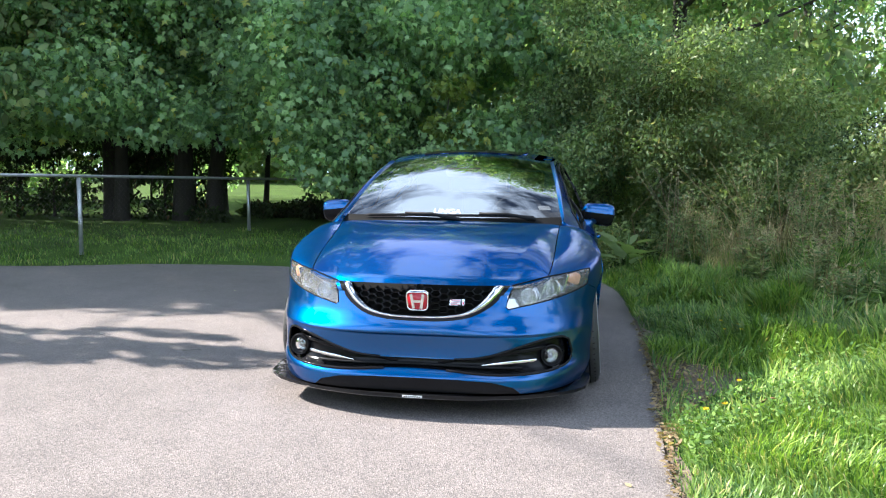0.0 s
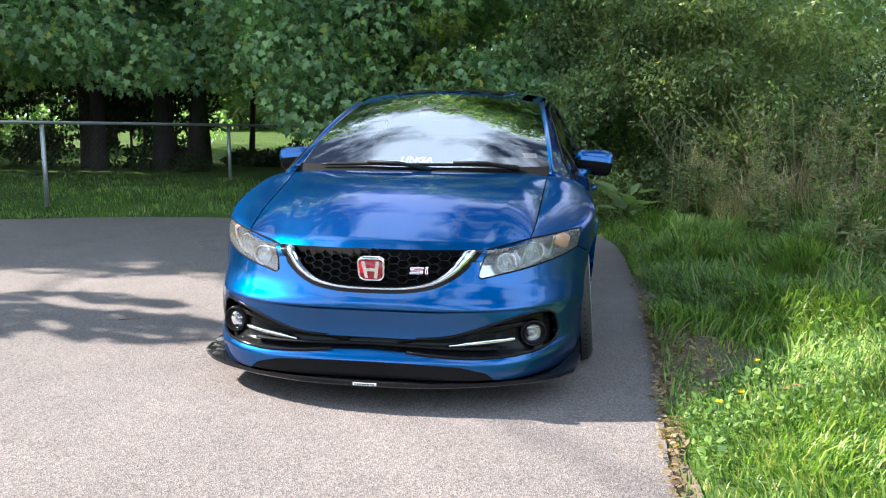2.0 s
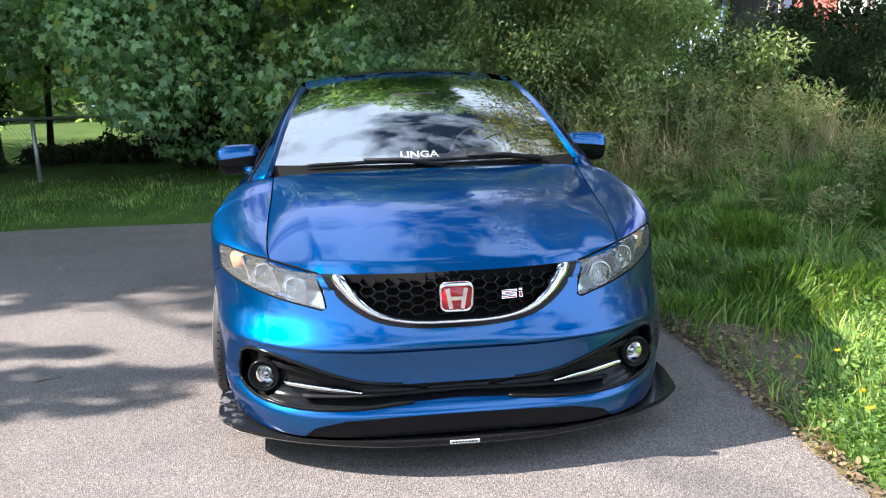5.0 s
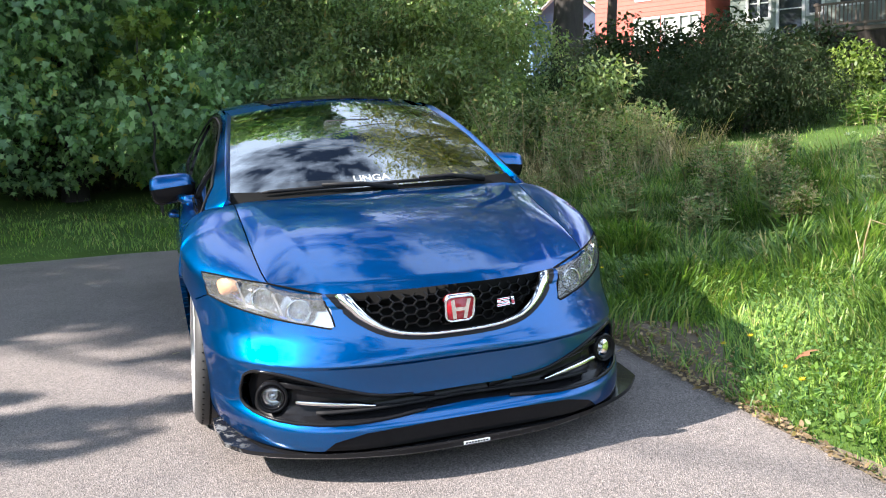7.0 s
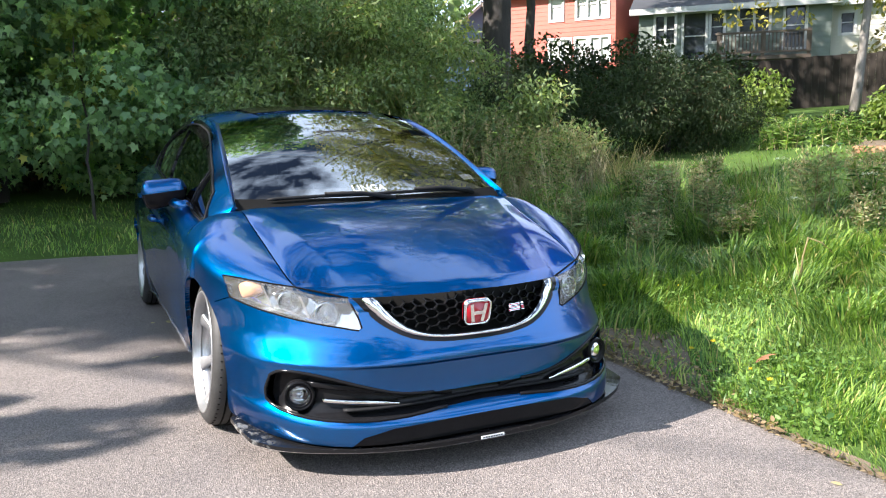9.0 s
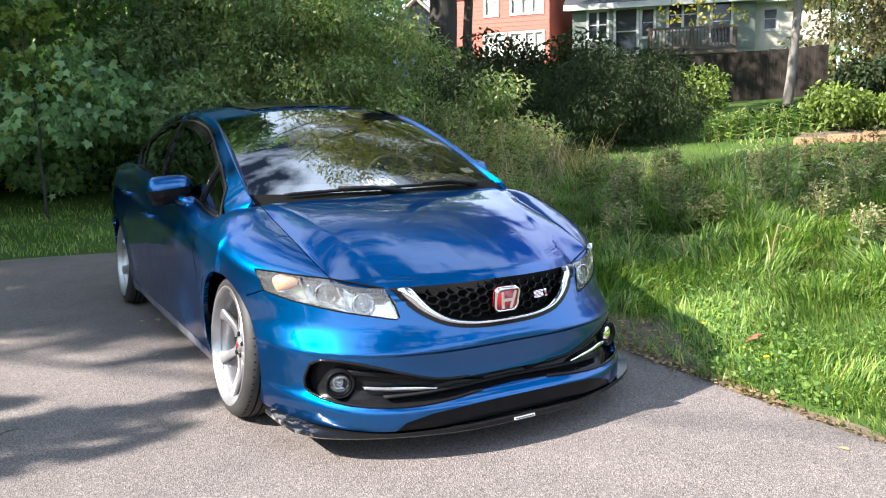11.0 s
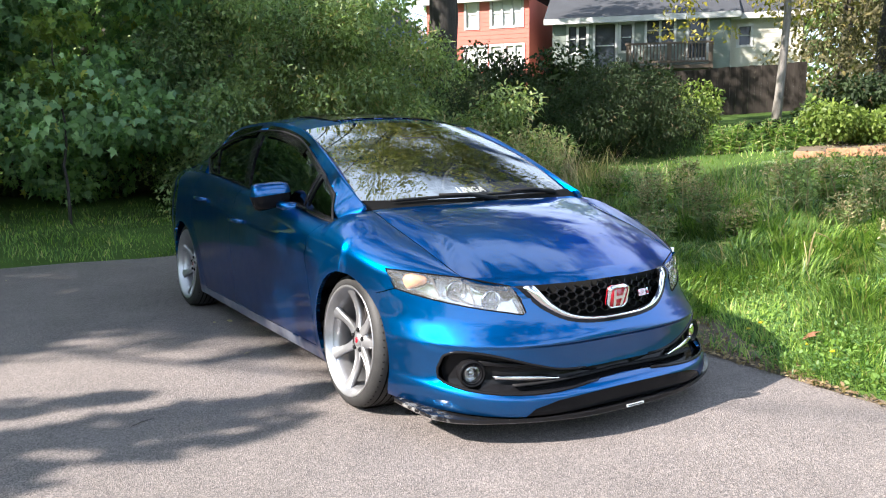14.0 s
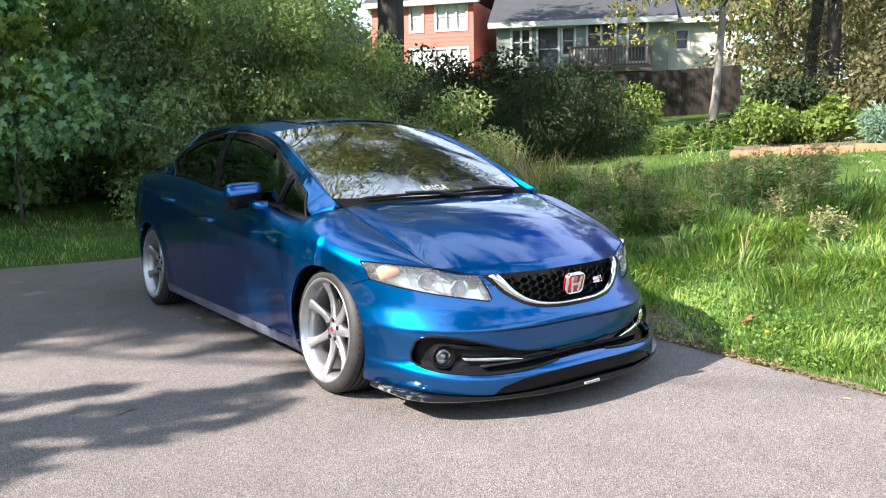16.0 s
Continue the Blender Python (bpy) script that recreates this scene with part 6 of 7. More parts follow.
grass("lawn_grass", "mown sunlit lawn beyond the meadow", 16000, (3.8, 12), (-1, 9.5), 0.04, 0.10, lambda x, y: 1.0, width=0.06)
grass("dry_grass", "bleached dry grass stalks in the meadow", 1700, (1.9, 5.4), (-0.5, 5.4), 0.15, 0.5, lambda x, y: smooth(-1.5, 4.5, y) * smooth(1.8, 2.8, x), DRY, 0.004)
grass("tall_dry_grass", "tall bleached grass stalks at the thicket's foot", 1400, (2.1, 4.9), (4.2, 5.6), 0.35, 0.85, lambda x, y: 1.0, DRY, 0.004)
# broad-leaved weeds in the verge
n = 30000
xs, ys = 1.2 + 2.2 * rng.random(n) ** 1.4, -2.6 + 7.4 * rng.random(n)
ok = np.array([verge(a, b) > 0.4 and noise.noise((a * 1.6, b * 1.6, 9.0)) > -0.05 for a, b in zip(xs, ys)])
xs, ys = xs[ok], ys[ok]
p = np.array([(a, b, turf_z(a, b) + 0.02) for a, b in zip(xs, ys)])
p[:, 2] += 0.07 * rng.random(len(p))
d = rng.normal(size=(len(p), 3))
d[:, 2] = 0.3 + 0.4 * rng.random(len(p))
me = scatter_mesh("clover_patch", "oval", p, d, 0.013 + 0.028 * rng.random(len(p)) ** 2, rng.normal(size=len(p)) * 0.4)
tagged(link_mesh("clover_patch", me, leaf_material("clover_leaves", (0.045, 0.105, 0.030), (0.15, 0.245, 0.060))), "low broad-leaved weeds among the grass", "weeds", kind="stuff")
# dry leaf flakes on the bare strip
n = 1500
ys = rng.normal(0.05, 0.8, n)
xs = np.array([EDGE_X(b) for b in ys]) + np.abs(rng.normal(0, 0.2, n)) * np.exp(-((ys - 0.05) / 0.9) ** 2) + 0.03 * rng.random(n) - 0.03
p = np.array([(a, b, max(ground_z(a, b), 0.0) + 0.016) for a, b in zip(xs, ys)])
d = rng.normal(size=(n, 3))
d[:, 2] *= 0.25
me = scatter_mesh("leaf_flakes", "oval", p, d, 0.012 + 0.028 * rng.random(n), rng.normal(size=n) * 0.4)
tagged(link_mesh("leaf_flakes", me, leaf_material("dead_leaves", (0.10, 0.065, 0.04), (0.34, 0.25, 0.16))), "scattered dead leaf flakes beside the asphalt", "leaves", kind="stuff")

# ---- right-hand garden ----
def bush(name, label, x, y, w, h, mat, shape, count, size, seed, n=22, zlift=0.0):
    z0 = ground_z(x, y)
    random.seed(seed)
    blobs = clumps(n, (x - w / 2, y - w / 2, z0 + 0.15), (x + w / 2, y + w / 2, z0 + h), 0.22 * h, 0.34 * h, lambda a, b, c: ((a - x) / (w / 2)) ** 2 + ((b - y) / (w / 2)) ** 2 + ((c - z0 - h * 0.35) / (h * 0.65)) ** 2 < 0.75)
    return tree(name, label, (x, y, z0), (x, y, z0 + h * 0.7), 0.05, BARK, mat, shape, blobs, count, size, forks=9, seed=seed, category="bush")


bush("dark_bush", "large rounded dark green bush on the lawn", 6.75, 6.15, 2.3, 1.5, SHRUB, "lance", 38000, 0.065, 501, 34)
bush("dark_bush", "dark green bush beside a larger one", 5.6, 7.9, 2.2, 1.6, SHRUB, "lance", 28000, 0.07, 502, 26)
bush("garden_bush", "bright leafy garden bush in sunlight", 8.45, 3.55, 1.0, 0.75, BRIGHT, "oval", 4200, 0.065, 503, 14)
bush("garden_bush", "bright leafy garden bush in sunlight", 9.0, 2.9, 0.9, 0.6, BRIGHT, "maple", 2200, 0.09, 504, 12)
bush("blue_shrub", "pale bluish-green shrub in the garden bed", 8.75, 2.05, 0.7, 0.6, BLUEGREEN, "lance", 2600, 0.10, 505, 10)
bush("garden_bush", "slim bright leafy shrub by the wooden fence", 9.3, 6.9, 0.7, 0.95, BRIGHT, "oval", 2200, 0.075, 506, 9)
bush("garden_bush", "low leafy plants, coloured dark for the shade under the pale tree", 9.9, 5.6, 1.6, 0.26, SHRUB, "oval", 3200, 0.06, 507, 12)
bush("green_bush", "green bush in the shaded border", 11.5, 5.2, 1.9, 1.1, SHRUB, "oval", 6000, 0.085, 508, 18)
bush("green_bush", "green bush in the shaded border", 12.2, 3.6, 2.2, 1.5, TWIGGY, "oval", 6000, 0.09, 509, 18)
bush("green_bush", "green bush in the shaded border", 12.6, 2.0, 2.2, 1.0, BRUSH, "oval", 5000, 0.09, 510, 18)
for k in range(10):
    weed(7.4 + 0.14 * k, 4.9 - 0.16 * k, 0.45, 600 + k, 60, GRASS, False, "iris_clump", "clump of long arching green leaves")
random.seed(21)
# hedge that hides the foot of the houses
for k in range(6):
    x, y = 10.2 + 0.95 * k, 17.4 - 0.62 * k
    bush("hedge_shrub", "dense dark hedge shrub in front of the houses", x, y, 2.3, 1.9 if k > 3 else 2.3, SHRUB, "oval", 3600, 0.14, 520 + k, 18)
# dark trunk at the thicket's end
z0 = ground_z(6.5, 10.9)
random.seed(31)
blobs = clumps(84, (3.7, 5.6, 6.8), (8.8, 11.5, 13.0), 0.6, 1.2) + clumps(34, (5.4, 11.5, 7.2), (9.8, 17.0, 11.5), 0.5, 1.0)
tree("old_tree", "old tree with a thick dark trunk and high drooping crown", (6.5, 10.9, z0), (6.62, 10.9, 12.0), 0.32, BARK, leaf_material("willow_leaves", (0.09, 0.12, 0.025), (0.24, 0.24, 0.06)), "lance", blobs, 22000, 0.28, 12, 71, 1.6)
# pale leaning tree
random.seed(32)
z0 = ground_z(11.2, 6.6)
blobs = clumps(12, (9.6, 6.4, 3.6), (12.4, 8.2, 6.5), 0.35, 0.7) + clumps(7, (9.7, 7.0, 2.9), (10.9, 8.2, 3.9), 0.2, 0.4)
tree("pale_tree", "slim tree with pale grey bark and thin yellowing leaves", (11.15, 6.6, z0), (11.75, 6.5, 7.5), 0.085, PALE_BARK, YELLOWING, "oval", blobs, 2600, 0.09, 9, 72)
# bare-branched trees with thin leaf
for i, (x, y, h, r) in enumerate([(13.6, 5.6, 8, 0.17), (14.0, 3.4, 7, 0.20), (15.6, 7.2, 9, 0.16), (16.5, 3.0, 9, 0.20)]):
    z0 = ground_z(x, y)
    blobs = clumps(30, (x - 2.0, y - 1.6, z0 + 1.0), (x + 2.0, y + 1.6, h), 0.4, 0.8)
    tree("thin_tree", "thinly leaved tree with a brown trunk and bare twigs", (x, y, z0), (x + 0.3, y, h), r, BARK if i != 1 else PALE_BARK, TWIGGY, "lance", blobs, 5000, 0.13, 26, 80 + i)

# dense trees that close the garden and stand behind the houses
for i, (x, y, h, w) in enumerate([(22.8, 10.8, 11, 2.0), (22.0, 8.6, 12, 2.4), (20.0, 5.6, 11, 2.4), (18.6, 2.6, 10, 2.2), (25, 14, 12, 2.8), (17.5, -0.6, 9, 2.2), (34, 33, 15, 4), (40, 26, 15, 4), (29, 41, 15, 4), (44, 18, 15, 4), (23, 46, 14, 4)]):
    z0 = ground_z(x, y)
    blobs = clumps(40, (x - w, y - w, z0 + 0.8), (x + w, y + w, h), 0.3 * w, 0.5 * w)
    tree("tall_tree", "tall green tree closing the garden", (x, y, z0), (x, y, h - 1), 0.22, BARK, TWIGGY if w < 3 else BRUSH, "oval", blobs, 7500 if w < 3 else 4000, 0.19 if w < 3 else 0.5, seed=160 + i)

# raised bed with terracotta-coloured edging
EDGING = mottled("terracotta_edging", [(0.3, (0.26, 0.11, 0.06)), (0.6, (0.42, 0.20, 0.11)), (0.85, (0.52, 0.30, 0.19))], 8, 0.85, bump_d=0.004)
bed = thing("raised_bed")
for k in range(9):
    a, b = Vector((7.25, 3.45, 0)), Vector((8.9, 0.4, 0))
    p, q = a.lerp(b, k / 9), a.lerp(b, (k + 0.97) / 9)
    d = (q - p).normalized()
    zz = min(ground_z(p.x, p.y), ground_z(q.x, q.y))
    bm = bmesh.new()
    m = Matrix.Translation(p) @ Matrix.Rotation(math.atan2(d.y, d.x), 4, "Z")
    box(bm, 0, (q - p).length, -0.05, 0.05, zz - 0.1, zz + 0.09 + 0.015 * (k % 3), m)
    bmesh.ops.bevel(bm, geom=bm.edges, offset=0.012, segments=2, affect="EDGES")
    part("edging_block", bm, EDGING, bed, smooth=False)
bm = bmesh.new()
soil_pts = [(7.3, 3.5), (8.95, 0.45), (10.4, 1.2), (8.9, 4.4)]
bm.faces.new([bm.verts.new((x, y, ground_z(x, y) + 0.05)) for x, y in soil_pts])
part("soil", bm, DIRT, bed, "brown garden soil", False)
tagged(bed, "raised garden bed with terracotta-coloured edging blocks", "garden bed")

# ---- fences ----
WOOD = mottled("weathered_fence_wood", [(0.3, (0.020, 0.017, 0.015)), (0.6, (0.042, 0.036, 0.031)), (0.85, (0.07, 0.06, 0.05))], 5, 0.9, bump_d=0.004, stretch=(4, 4, 0.4), Specular_IOR_Level=0.1)
fence = thing("wooden_fence")
p0, p1 = Vector((13.6, 16.4, 0)), Vector((19.4, 9.2, 0))
fd = (p1 - p0).normalized()
for k in range(44):
    p = p0 + fd * (0.165 * k)
    zz = ground_z(p.x, p.y)
    bm = bmesh.new()
    box(bm, 0, 0.163, -0.012, 0.012, zz - 0.1, zz + 1.32 + 0.02 * noise.noise((k * 0.7, 0, 0)), Matrix.Translation(p) @ Matrix.Rotation(math.atan2(fd.y, fd.x), 4, "Z"))
    part("board", bm, WOOD, fence, smooth=False)
for h in (0.35, 1.05):
    bm = bmesh.new()
    a, b = p0.copy(), p0 + fd * 7.25
    tube(bm, [(a.x + 0.04, a.y + 0.04, ground_z(a.x, a.y) + h), (b.x + 0.04, b.y + 0.04, ground_z(b.x, b.y) + h)], 0.04, 4)
    part("rail", bm, WOOD, fence, smooth=False)
tagged(fence, "tall dark weathered wooden board fence", "fence")

steel_fence = thing("steel_fence")
posts = [(-7.2, 2.75), (-5.98, 5.75), (-4.78, 8.75), (-3.6, 11.75)]
for x, y in posts:
    bm = bmesh.new()
    z0 = ground_z(x, y)
    tube(bm, [(x, y, z0 - 0.1), (x - 0.02, y, 1.12)], 0.030, 10)
    part("post", bm, GALV, steel_fence)
bm = bmesh.new()
tube(bm, [(x, y, 1.135) for x, y in posts], 0.022, 8)
part("top_rail", bm, GALV, steel_fence)
bm = bmesh.new()
for (x0, y0), (x1, y1) in zip(posts, posts[1:]):
    ln = math.hypot(x1 - x0, y1 - y0)
    for sg in (1, -1):
        for k in range(-13, 40):
            t0 = k * 0.08
            a, b = (t0, 0.18), (t0 + 0.92, 1.10)
            if b[0] < 0 or a[0] > ln:
                continue
            lo, hi = max(0.0, -a[0] / 0.92), min(1.0, (ln - a[0]) / 0.92)
            if hi <= lo:
                continue
            p = [(a[0] + 0.92 * t, (0.18 + 0.92 * t) if sg > 0 else (1.10 - 0.92 * t)) for t in (lo, hi)]
            tube(bm, [(x0 + (x1 - x0) * u / ln, y0 + (y1 - y0) * u / ln, z) for u, z in p], 0.0009, 3, False)
mesh_wire = part("wire_mesh", bm, BRAKE, steel_fence, "thin steel wire mesh")
mesh_wire["kind"] = "stuff"
tagged(steel_fence, "low galvanised steel fence with wire mesh at the trees' edge", "fence")

# ---- houses beyond the garden ----
RED_SIDING = mottled("red_siding", [(0.3, (0.48, 0.115, 0.085)), (0.7, (0.58, 0.155, 0.115))], 0.9, 0.7, fine=14)
GREY_SIDING = mottled("grey_green_siding", [(0.3, (0.15, 0.18, 0.16)), (0.7, (0.22, 0.25, 0.22))], 0.9, 0.75, fine=14)
BLUE_SIDING = mottled("blue_siding", [(0.3, (0.10, 0.17, 0.30)), (0.7, (0.15, 0.23, 0.38))], 0.9, 0.75, fine=14)
CREAM = mottled("cream_siding", [(0.3, (0.42, 0.41, 0.35)), (0.7, (0.52, 0.50, 0.43))], 0.9, 0.75, fine=14)
TRIM = mottled("white_trim", [(0.3, (0.44, 0.44, 0.43)), (0.7, (0.54, 0.54, 0.53))], 2, 0.6)
SHINGLE = mottled("grey_shingles", [(0.3, (0.026, 0.028, 0.033)), (0.6, (0.042, 0.045, 0.052)), (0.85, (0.085, 0.087, 0.092))], 1.2, 0.9, fine=22)
PANE = material("window_pane", (0.03, 0.035, 0.04), 0.05)
BLIND = mottled("pale_blinds", [(0.3, (0.55, 0.55, 0.52)), (0.7, (0.68, 0.68, 0.64))], 3, 0.7)


def house(name, label, corner, along, length, depth, base, eave, ridge, wall_mat, windows, gable=False):
    """A house whose front runs from corner along a direction; windows: offset, width, bottom, height, lights, pane material."""
    u = Vector((*along, 0)).normalized()
    n = Vector((-u.y, u.x, 0))
    m = Matrix((u, n, Vector((0, 0, 1)))).transposed().to_4x4()
    m.translation = Vector((*corner, 0))
    ob = thing(name, m)
    bm = bmesh.new()
    # front wall with true openings
    xs = sorted({0.0, length, *[w[0] for w in windows], *[w[0] + w[1] for w in windows]})
    zs = sorted({base, eave, *[w[2] for w in windows], *[w[2] + w[3] for w in windows]})
    for x0, x1 in zip(xs, xs[1:]):
        for z0, z1 in zip(zs, zs[1:]):
            cx, cz = (x0 + x1) / 2, (z0 + z1) / 2
            if any(w[0] < cx < w[0] + w[1] and w[2] < cz < w[2] + w[3] for w in windows):
                continue
            box(bm, x0, x1, 0, 0.18, z0, z1)
    for x0, x1, y0, y1 in ((0, 0.18, 0.18, depth), (length - 0.18, length, 0.18, depth), (0, length, depth, depth + 0.18)):
        box(bm, x0, x1, y0, y1, base, eave)
    if gable:
        for y in (0.0, depth):
            vs = [bm.verts.new(c) for c in ((0, y, eave), (length, y, eave), (length / 2, y, ridge), (0, y + 0.18, eave), (length, y + 0.18, eave), (length / 2, y + 0.18, ridge))]
            for q in ((0, 1, 2), (3, 5, 4), (0, 2, 5, 3), (1, 4, 5, 2)):
                bm.faces.new([vs[i] for i in q])
    part("wall", bm, wall_mat, ob, smooth=False)
    # siding boards as thin courses
    bm = bmesh.new()
    z = base + 0.2
    while z < eave - 0.1:
        cuts = sorted([(w[0] - 0.1, w[0] + w[1] + 0.1) for w in windows if w[2] - 0.1 < z < w[2] + w[3] + 0.1])
        x = 0.0
        for a, b in cuts + [(length, length)]:
            if a > x:
                box(bm, x, a, -0.012, 0.003, z - 0.02, z)
            x = max(x, b)
        z += 0.2
    part("siding_course", bm, wall_mat, ob, smooth=False)["kind"] = "stuff"
    bm = bmesh.new()
    o = 0.35
    if gable:
        r = [(-o, eave - 0.2, 0), (length / 2, ridge + 0.1, 0), (length + o, eave - 0.2, 0)]
        vs = [[bm.verts.new((x, y, z + t)) for x, z, _ in r] for y in (-o, depth + o) for t in (0, 0.14)]
        for i in range(2):
            for a, b in ((0, 1), (2, 3), (0, 2), (1, 3)):
                bm.faces.new((vs[a][i], vs[a][i + 1], vs[b][i + 1], vs[b][i]))
    else:
        r = [(-o, eave - 0.05), (depth / 2, ridge), (depth + o, eave - 0.05)]
        vs = [[bm.verts.new((x, y, z + t)) for y, z in r] for x in (-o, length + o) for t in (0, 0.14)]
        for i in range(2):
            for a, b in ((0, 1), (2, 3), (0, 2), (1, 3)):
                bm.faces.new((vs[a][i], vs[a][i + 1], vs[b][i + 1], vs[b][i]))
    bmesh.ops.recalc_face_normals(bm, faces=bm.faces)
    part("roof", bm, SHINGLE, ob, "grey shingle roof", False)
    bm = bmesh.new()
    if not gable:
        box(bm, -o, length + o, -o - 0.04, -o, eave - 0.14, eave + 0.10)
        box(bm, -o, length + o, -o, 0.0, eave - 0.12, eave - 0.08)
    else:
        for sg in (0, 1):
            a = Vector((-o if sg == 0 else length + o, -o - 0.02, eave - 0.22))
            b = Vector((length / 2, -o - 0.02, ridge + 0.08))
            tube(bm, [a, b], 0.10, 4)
    part("fascia", bm, TRIM, ob, "white fascia board", False)
    for x, w, z, h, lights, mat in windows:
        bm = bmesh.new()
        rounded_plate(bm, w + 0.18, h + 0.18, 0.012, 0.10, -0.035, Matrix.Translation((x + w / 2, 0, z + h / 2)), 0.11, n=1)
        win = part("window", bm, TRIM, ob, "white-framed window", False)
        for k in range(1, lights):
            c = x + w * k / lights
            bm = bmesh.new()
            box(bm, c - 0.05, c + 0.05, -0.025, 0.09, z + 0.02, z + h - 0.02)
            part("mullion", bm, TRIM, win, "", False)
        for k in range(lights):
            a, b = x + w * k / lights + 0.05, x + w * (k + 1) / lights - 0.05
            bm = bmesh.new()
            box(bm, a, b, 0.07, 0.08, z + 0.02, z + h / 2)
            part("pane", bm, PANE if mat is None else mat, win, "", False)
            bm = bmesh.new()
            box(bm, a, b, 0.05, 0.06, z + h / 2 + 0.04, z + h - 0.02)
            part("pane", bm, PANE if mat is None else mat, win, "", False)
            bm = bmesh.new()
            box(bm, a, b, 0.03, 0.10, z + h / 2, z + h / 2 + 0.04)
            part("sash_bar", bm, TRIM, win, "", False)
    return tagged(ob, label, "house")


red_corner = Vector((22.12, 28.03)) - Vector((0.6, -0.8)) * 5.2
house("red_house", "red-sided two-storey house with white windows", red_corner, (0.6, -0.8), 5.2, 8.5, 2.6, 7.45, 10.0, RED_SIDING,
      [(2.05, 0.60, 6.15, 1.2, 1, BLIND), (3.35, 1.50, 6.15, 1.2, 3, BLIND), (2.0, 1.05, 4.2, 1.05, 2, BLIND), (3.3, 0.55, 3.3, 1.95, 1, BLIND), (4.05, 0.85, 4.2, 1.05, 2, BLIND)])
house("grey_house", "low grey-green house with a shingle roof and white windows", (21.6, 25.7), (0.69, -0.73), 7.5, 8.0, 2.4, 5.95, 8.2, GREY_SIDING,
      [(0.7, 0.8, 4.6, 1.15, 2, None), (1.85, 0.9, 3.9, 1.9, 1, None), (2.95, 0.5, 4.6, 1.15, 1, None), (4.05, 1.15, 4.85, 1.15, 2, None), (5.8, 0.75, 4.2, 1.75, 1, None)])
house("blue_house", "far blue gabled house with a white window", (18.0, 37.2), (0.92, -0.4), 3.6, 6.0, 3.0, 6.0, 7.6, BLUE_SIDING, [(1.1, 1.5, 4.8, 1.0, 3, None)], True)
house("cream_house", "cream-sided house wall in full sun", (26.95, 20.65), (0.62, -0.78), 3.0, 6.0, 2.4, 5.9, 8.0, CREAM, [(0.5, 0.5, 4.7, 0.8, 1, None)])
# timber deck in front of the grey house
deck = thing("timber_deck")
a, b = Vector((23.5, 22.84, 0)), Vector((25.7, 20.54, 0))
dd = (b - a).normalized()
dm = Matrix.Translation(a) @ Matrix.Rotation(math.atan2(dd.y, dd.x), 4, "Z")
DECK_WOOD = mottled("deck_wood", [(0.3, (0.075, 0.055, 0.042)), (0.7, (0.14, 0.105, 0.08))], 4, 0.85)
bm = bmesh.new()
box(bm, -0.2, 3.4, -0.1, 2.0, 3.75, 3.9, dm)
part("floor", bm, DECK_WOOD, deck, smooth=False)
for zz in (4.0, 4.78):
    bm = bmesh.new()
    box(bm, -0.2, 3.4, -0.08, 0.02, zz, zz + 0.08, dm)
    part("rail", bm, DECK_WOOD, deck, smooth=False)
for k in range(26):
    bm = bmesh.new()
    box(bm, -0.15 + 0.14 * k, -0.10 + 0.14 * k, -0.05, 0.0, 4.05, 4.8, dm)
    part("baluster", bm, DECK_WOOD, deck, smooth=False)
for k in range(3):
    bm = bmesh.new()
    box(bm, -0.15 + 1.7 * k, -0.03 + 1.7 * k, -0.05, 0.07, 1.5, 4.9, dm)
    part("post", bm, DECK_WOOD, deck, smooth=False)
tagged(deck, "brown timber deck with a slatted railing", "deck")

# ---- trees that shade the asphalt, and the wood behind the camera ----
def sun_gap(x, y, z, rx, ry, rz):
    """Whether a clump would shade the sunlit strip of asphalt beside the car; such clumps are left out to let sun
    through.
    """
    k = z / SUN_DIR.z
    gx, gy, r = x - SUN_DIR.x * k, y - SUN_DIR.y * k, 0.5 * (ry + rz)
    return -3.0 < gx < -0.72 and 0.66 - 0.2 * r < gy < 1.85 + 0.15 * math.sin(gx * 5) + 0.5 * r


random.seed(51)
for i, (x, y, h, lo, n) in enumerate([(-10.5, 6.2, 9.5, 2.6, 34), (-12.5, 5.5, 13.2, 3.2, 70), (-13.5, 8.2, 8.0, 2.5, 34), (-16.0, 6.4, 9.0, 4.0, 26)]):
    blobs = clumps(n, (x - 2.2, y - 1.9, lo), (x + 2.2, y + 1.9, h), 0.5, 1.0)
    if i == 1:
        blobs += clumps(72, (x - 1.6, 2.9, 3.4), (x + 1.6, 4.4, 12.0), 0.4, 0.72)
        blobs += clumps(26, (x - 1.6, 2.2, 11.6), (x + 1.6, 6.4, 13.8), 0.35, 0.6)
        # hanging sprays high in the unseen crown, placed to streak the doors with shade
        blobs += [(x + 0.3 * math.sin(k * 2.1), 2.05 + 0.29 * k + 0.06 * math.sin(k * 1.7), 9.45 + 0.22 * math.sin(k * 2.9), 0.5, 0.10 + 0.05 * math.sin(k * 1.3) ** 2, 0.34 + 0.12 * math.sin(k * 0.9)) for k in range(11)] * 3
        n += 96
    blobs = [b for b in blobs if not sun_gap(*b)]
    tree("shade_tree", "leafy maple that shades the asphalt", (x, y, ground_z(x, y)), (x, y, h - 1), 0.2, BARK, MAPLE, "oval", blobs, 150 * n, 0.2, seed=90 + i)
# boughs out of view, laid out to cast the shade bands on the asphalt
blobs = [(-6.6 + 0.42 * k, 1.00 + 0.02 * k + 0.20 * math.sin(k * 1.9), 4.2 + 0.12 * math.sin(k * 2.7), 0.44, 0.09 + 0.17 * math.sin(k * 1.3) ** 2, 0.12) for k in range(-14, 1)]
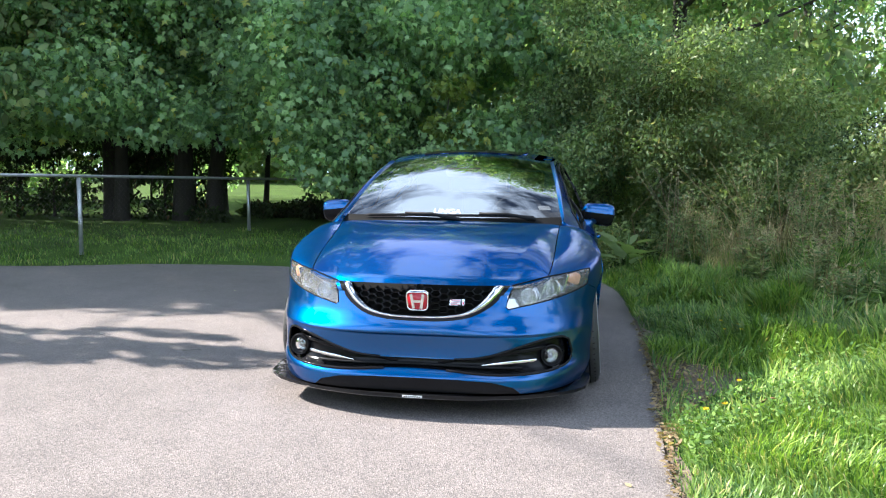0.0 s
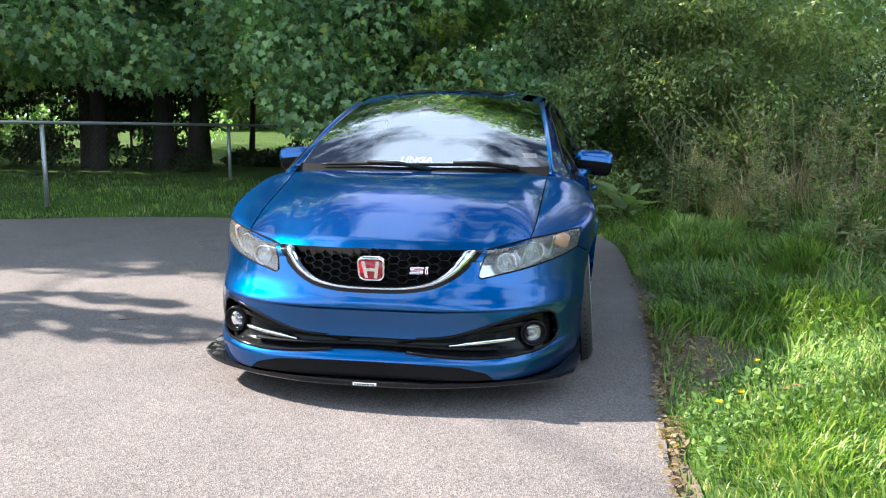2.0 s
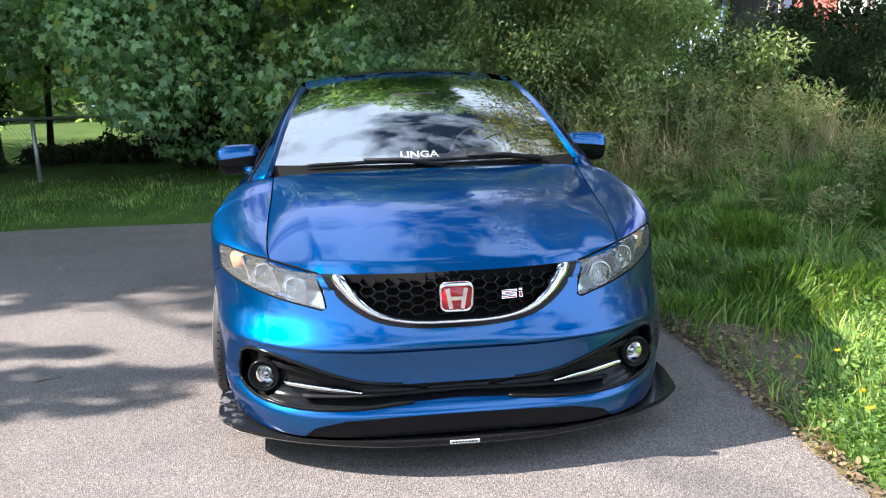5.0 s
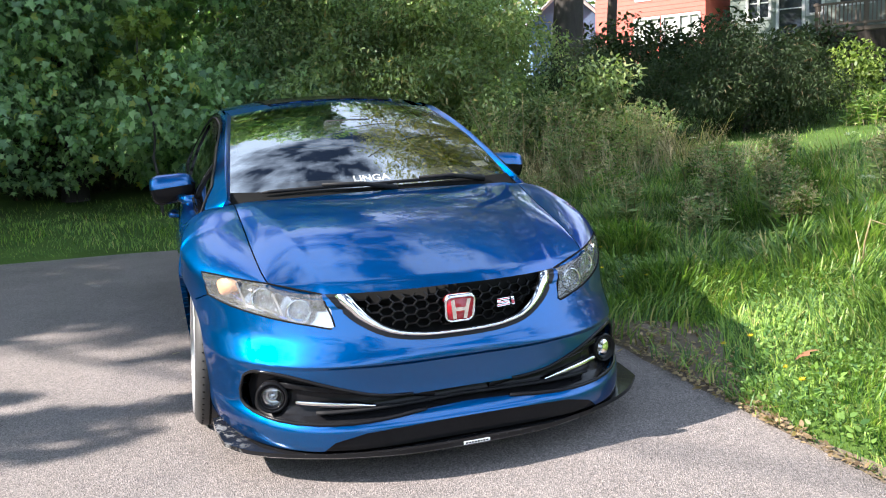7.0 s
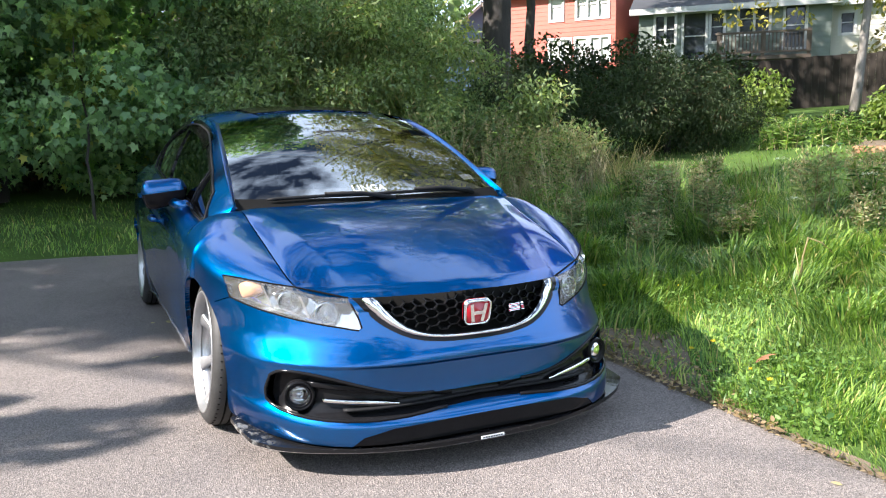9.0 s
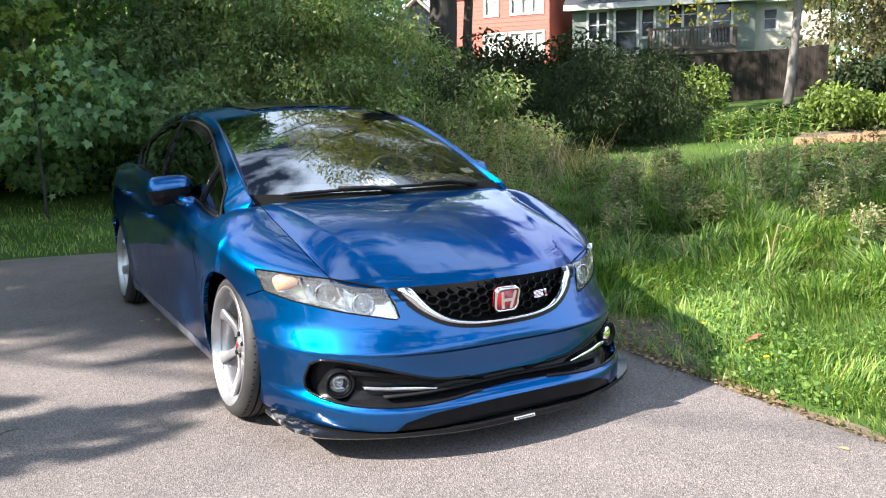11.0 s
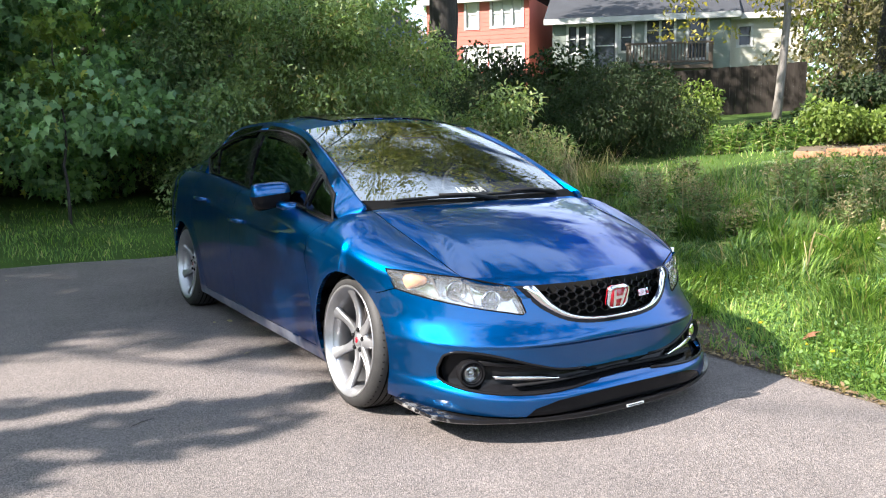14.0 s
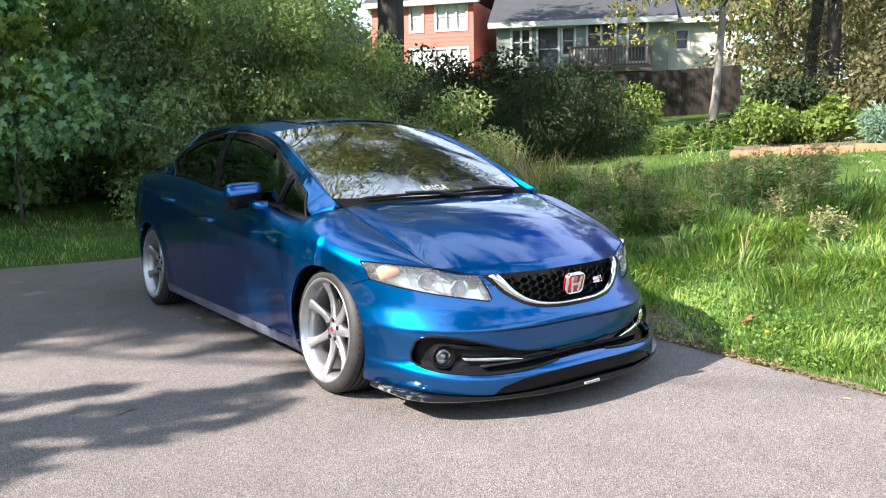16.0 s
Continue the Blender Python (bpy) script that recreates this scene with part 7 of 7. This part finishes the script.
blobs += [(-6.9 + 0.62 * k, 1.52 + 0.10 * math.sin(k * 2.3), 4.3 + 0.1 * math.sin(k * 1.7), 0.40, 0.07, 0.08) for k in range(-9, 0)]
tree("shade_tree", "slim tree with a long leafy bough over the asphalt", (-12.5, 1.2, 0.0), (-12.3, 1.0, 5.0), 0.12, BARK, MAPLE, "maple", blobs, 2100, 0.13, seed=97)
# tree added out of view to throw shade on the back grass
blobs = clumps(60, (-11.2, 6.2, 2.4), (-7.6, 9.4, 9.0), 0.5, 0.9)
tree("shade_tree", "unseen dense leafy tree added to shade the back grass", (-9.5, 7.8, ground_z(-9.5, 7.8)), (-9.5, 7.8, 8.0), 0.16, BARK, BRUSH, "oval", blobs, 7000, 0.2, seed=99)
# unseen hedge along the far side of the asphalt, added to darken door reflections
for k in range(7):
    bush("hedge_shrub", "unseen hedge shrub added to darken the car's reflections", -14.6 + 0.3 * math.sin(k * 2.1), -5.0 + 2.1 * k, 3.0, 2.6, SHRUB, "oval", 1600, 0.2, 560 + k, 16)
random.seed(53)
# hidden tree added to dapple the houses with shade
blobs = clumps(60, (11.8, 18.5, 8.6), (16.0, 26.0, 15.0), 0.6, 1.1)
tree("tall_tree", "tall tree with a high crown, added to shade the houses", (14.0, 22.0, ground_z(14.0, 22.0)), (14.0, 22.5, 13.0), 0.2, BARK, BRUSH, "oval", blobs, 8000, 0.26, seed=98)
for i in range(11):
    x, y = -34 + 6.2 * i + random.uniform(-1, 1), -27 + random.uniform(-3, 3) - 0.1 * abs(i - 5) ** 2
    blobs = clumps(26, (x - 3.2, y - 2, 1.0), (x + 3.2, y + 2, random.uniform(6, 10)), 1.1, 2.0)
    tree("tall_tree", "tall green tree across the road", (x, y, ground_z(x, y)), (x, y, 7), 0.25, BARK, BRUSH, "oval", blobs, 2200, 0.5, seed=110 + i)
# unseen row on the far side, added so the car's flank reflects darker
for i in range(7):
    x, y = -27 + random.uniform(-2, 2), -16 + 5.6 * i
    blobs = clumps(26, (x - 2, y - 3.2, 0.8), (x + 2, y + 3.2, random.uniform(6, 9)), 1.1, 2.0)
    tree("tall_tree", "unseen tall green tree added to darken the flank's reflections", (x, y, ground_z(x, y)), (x, y, 6.5), 0.25, BARK, BRUSH, "oval", blobs, 2200, 0.5, seed=130 + i)
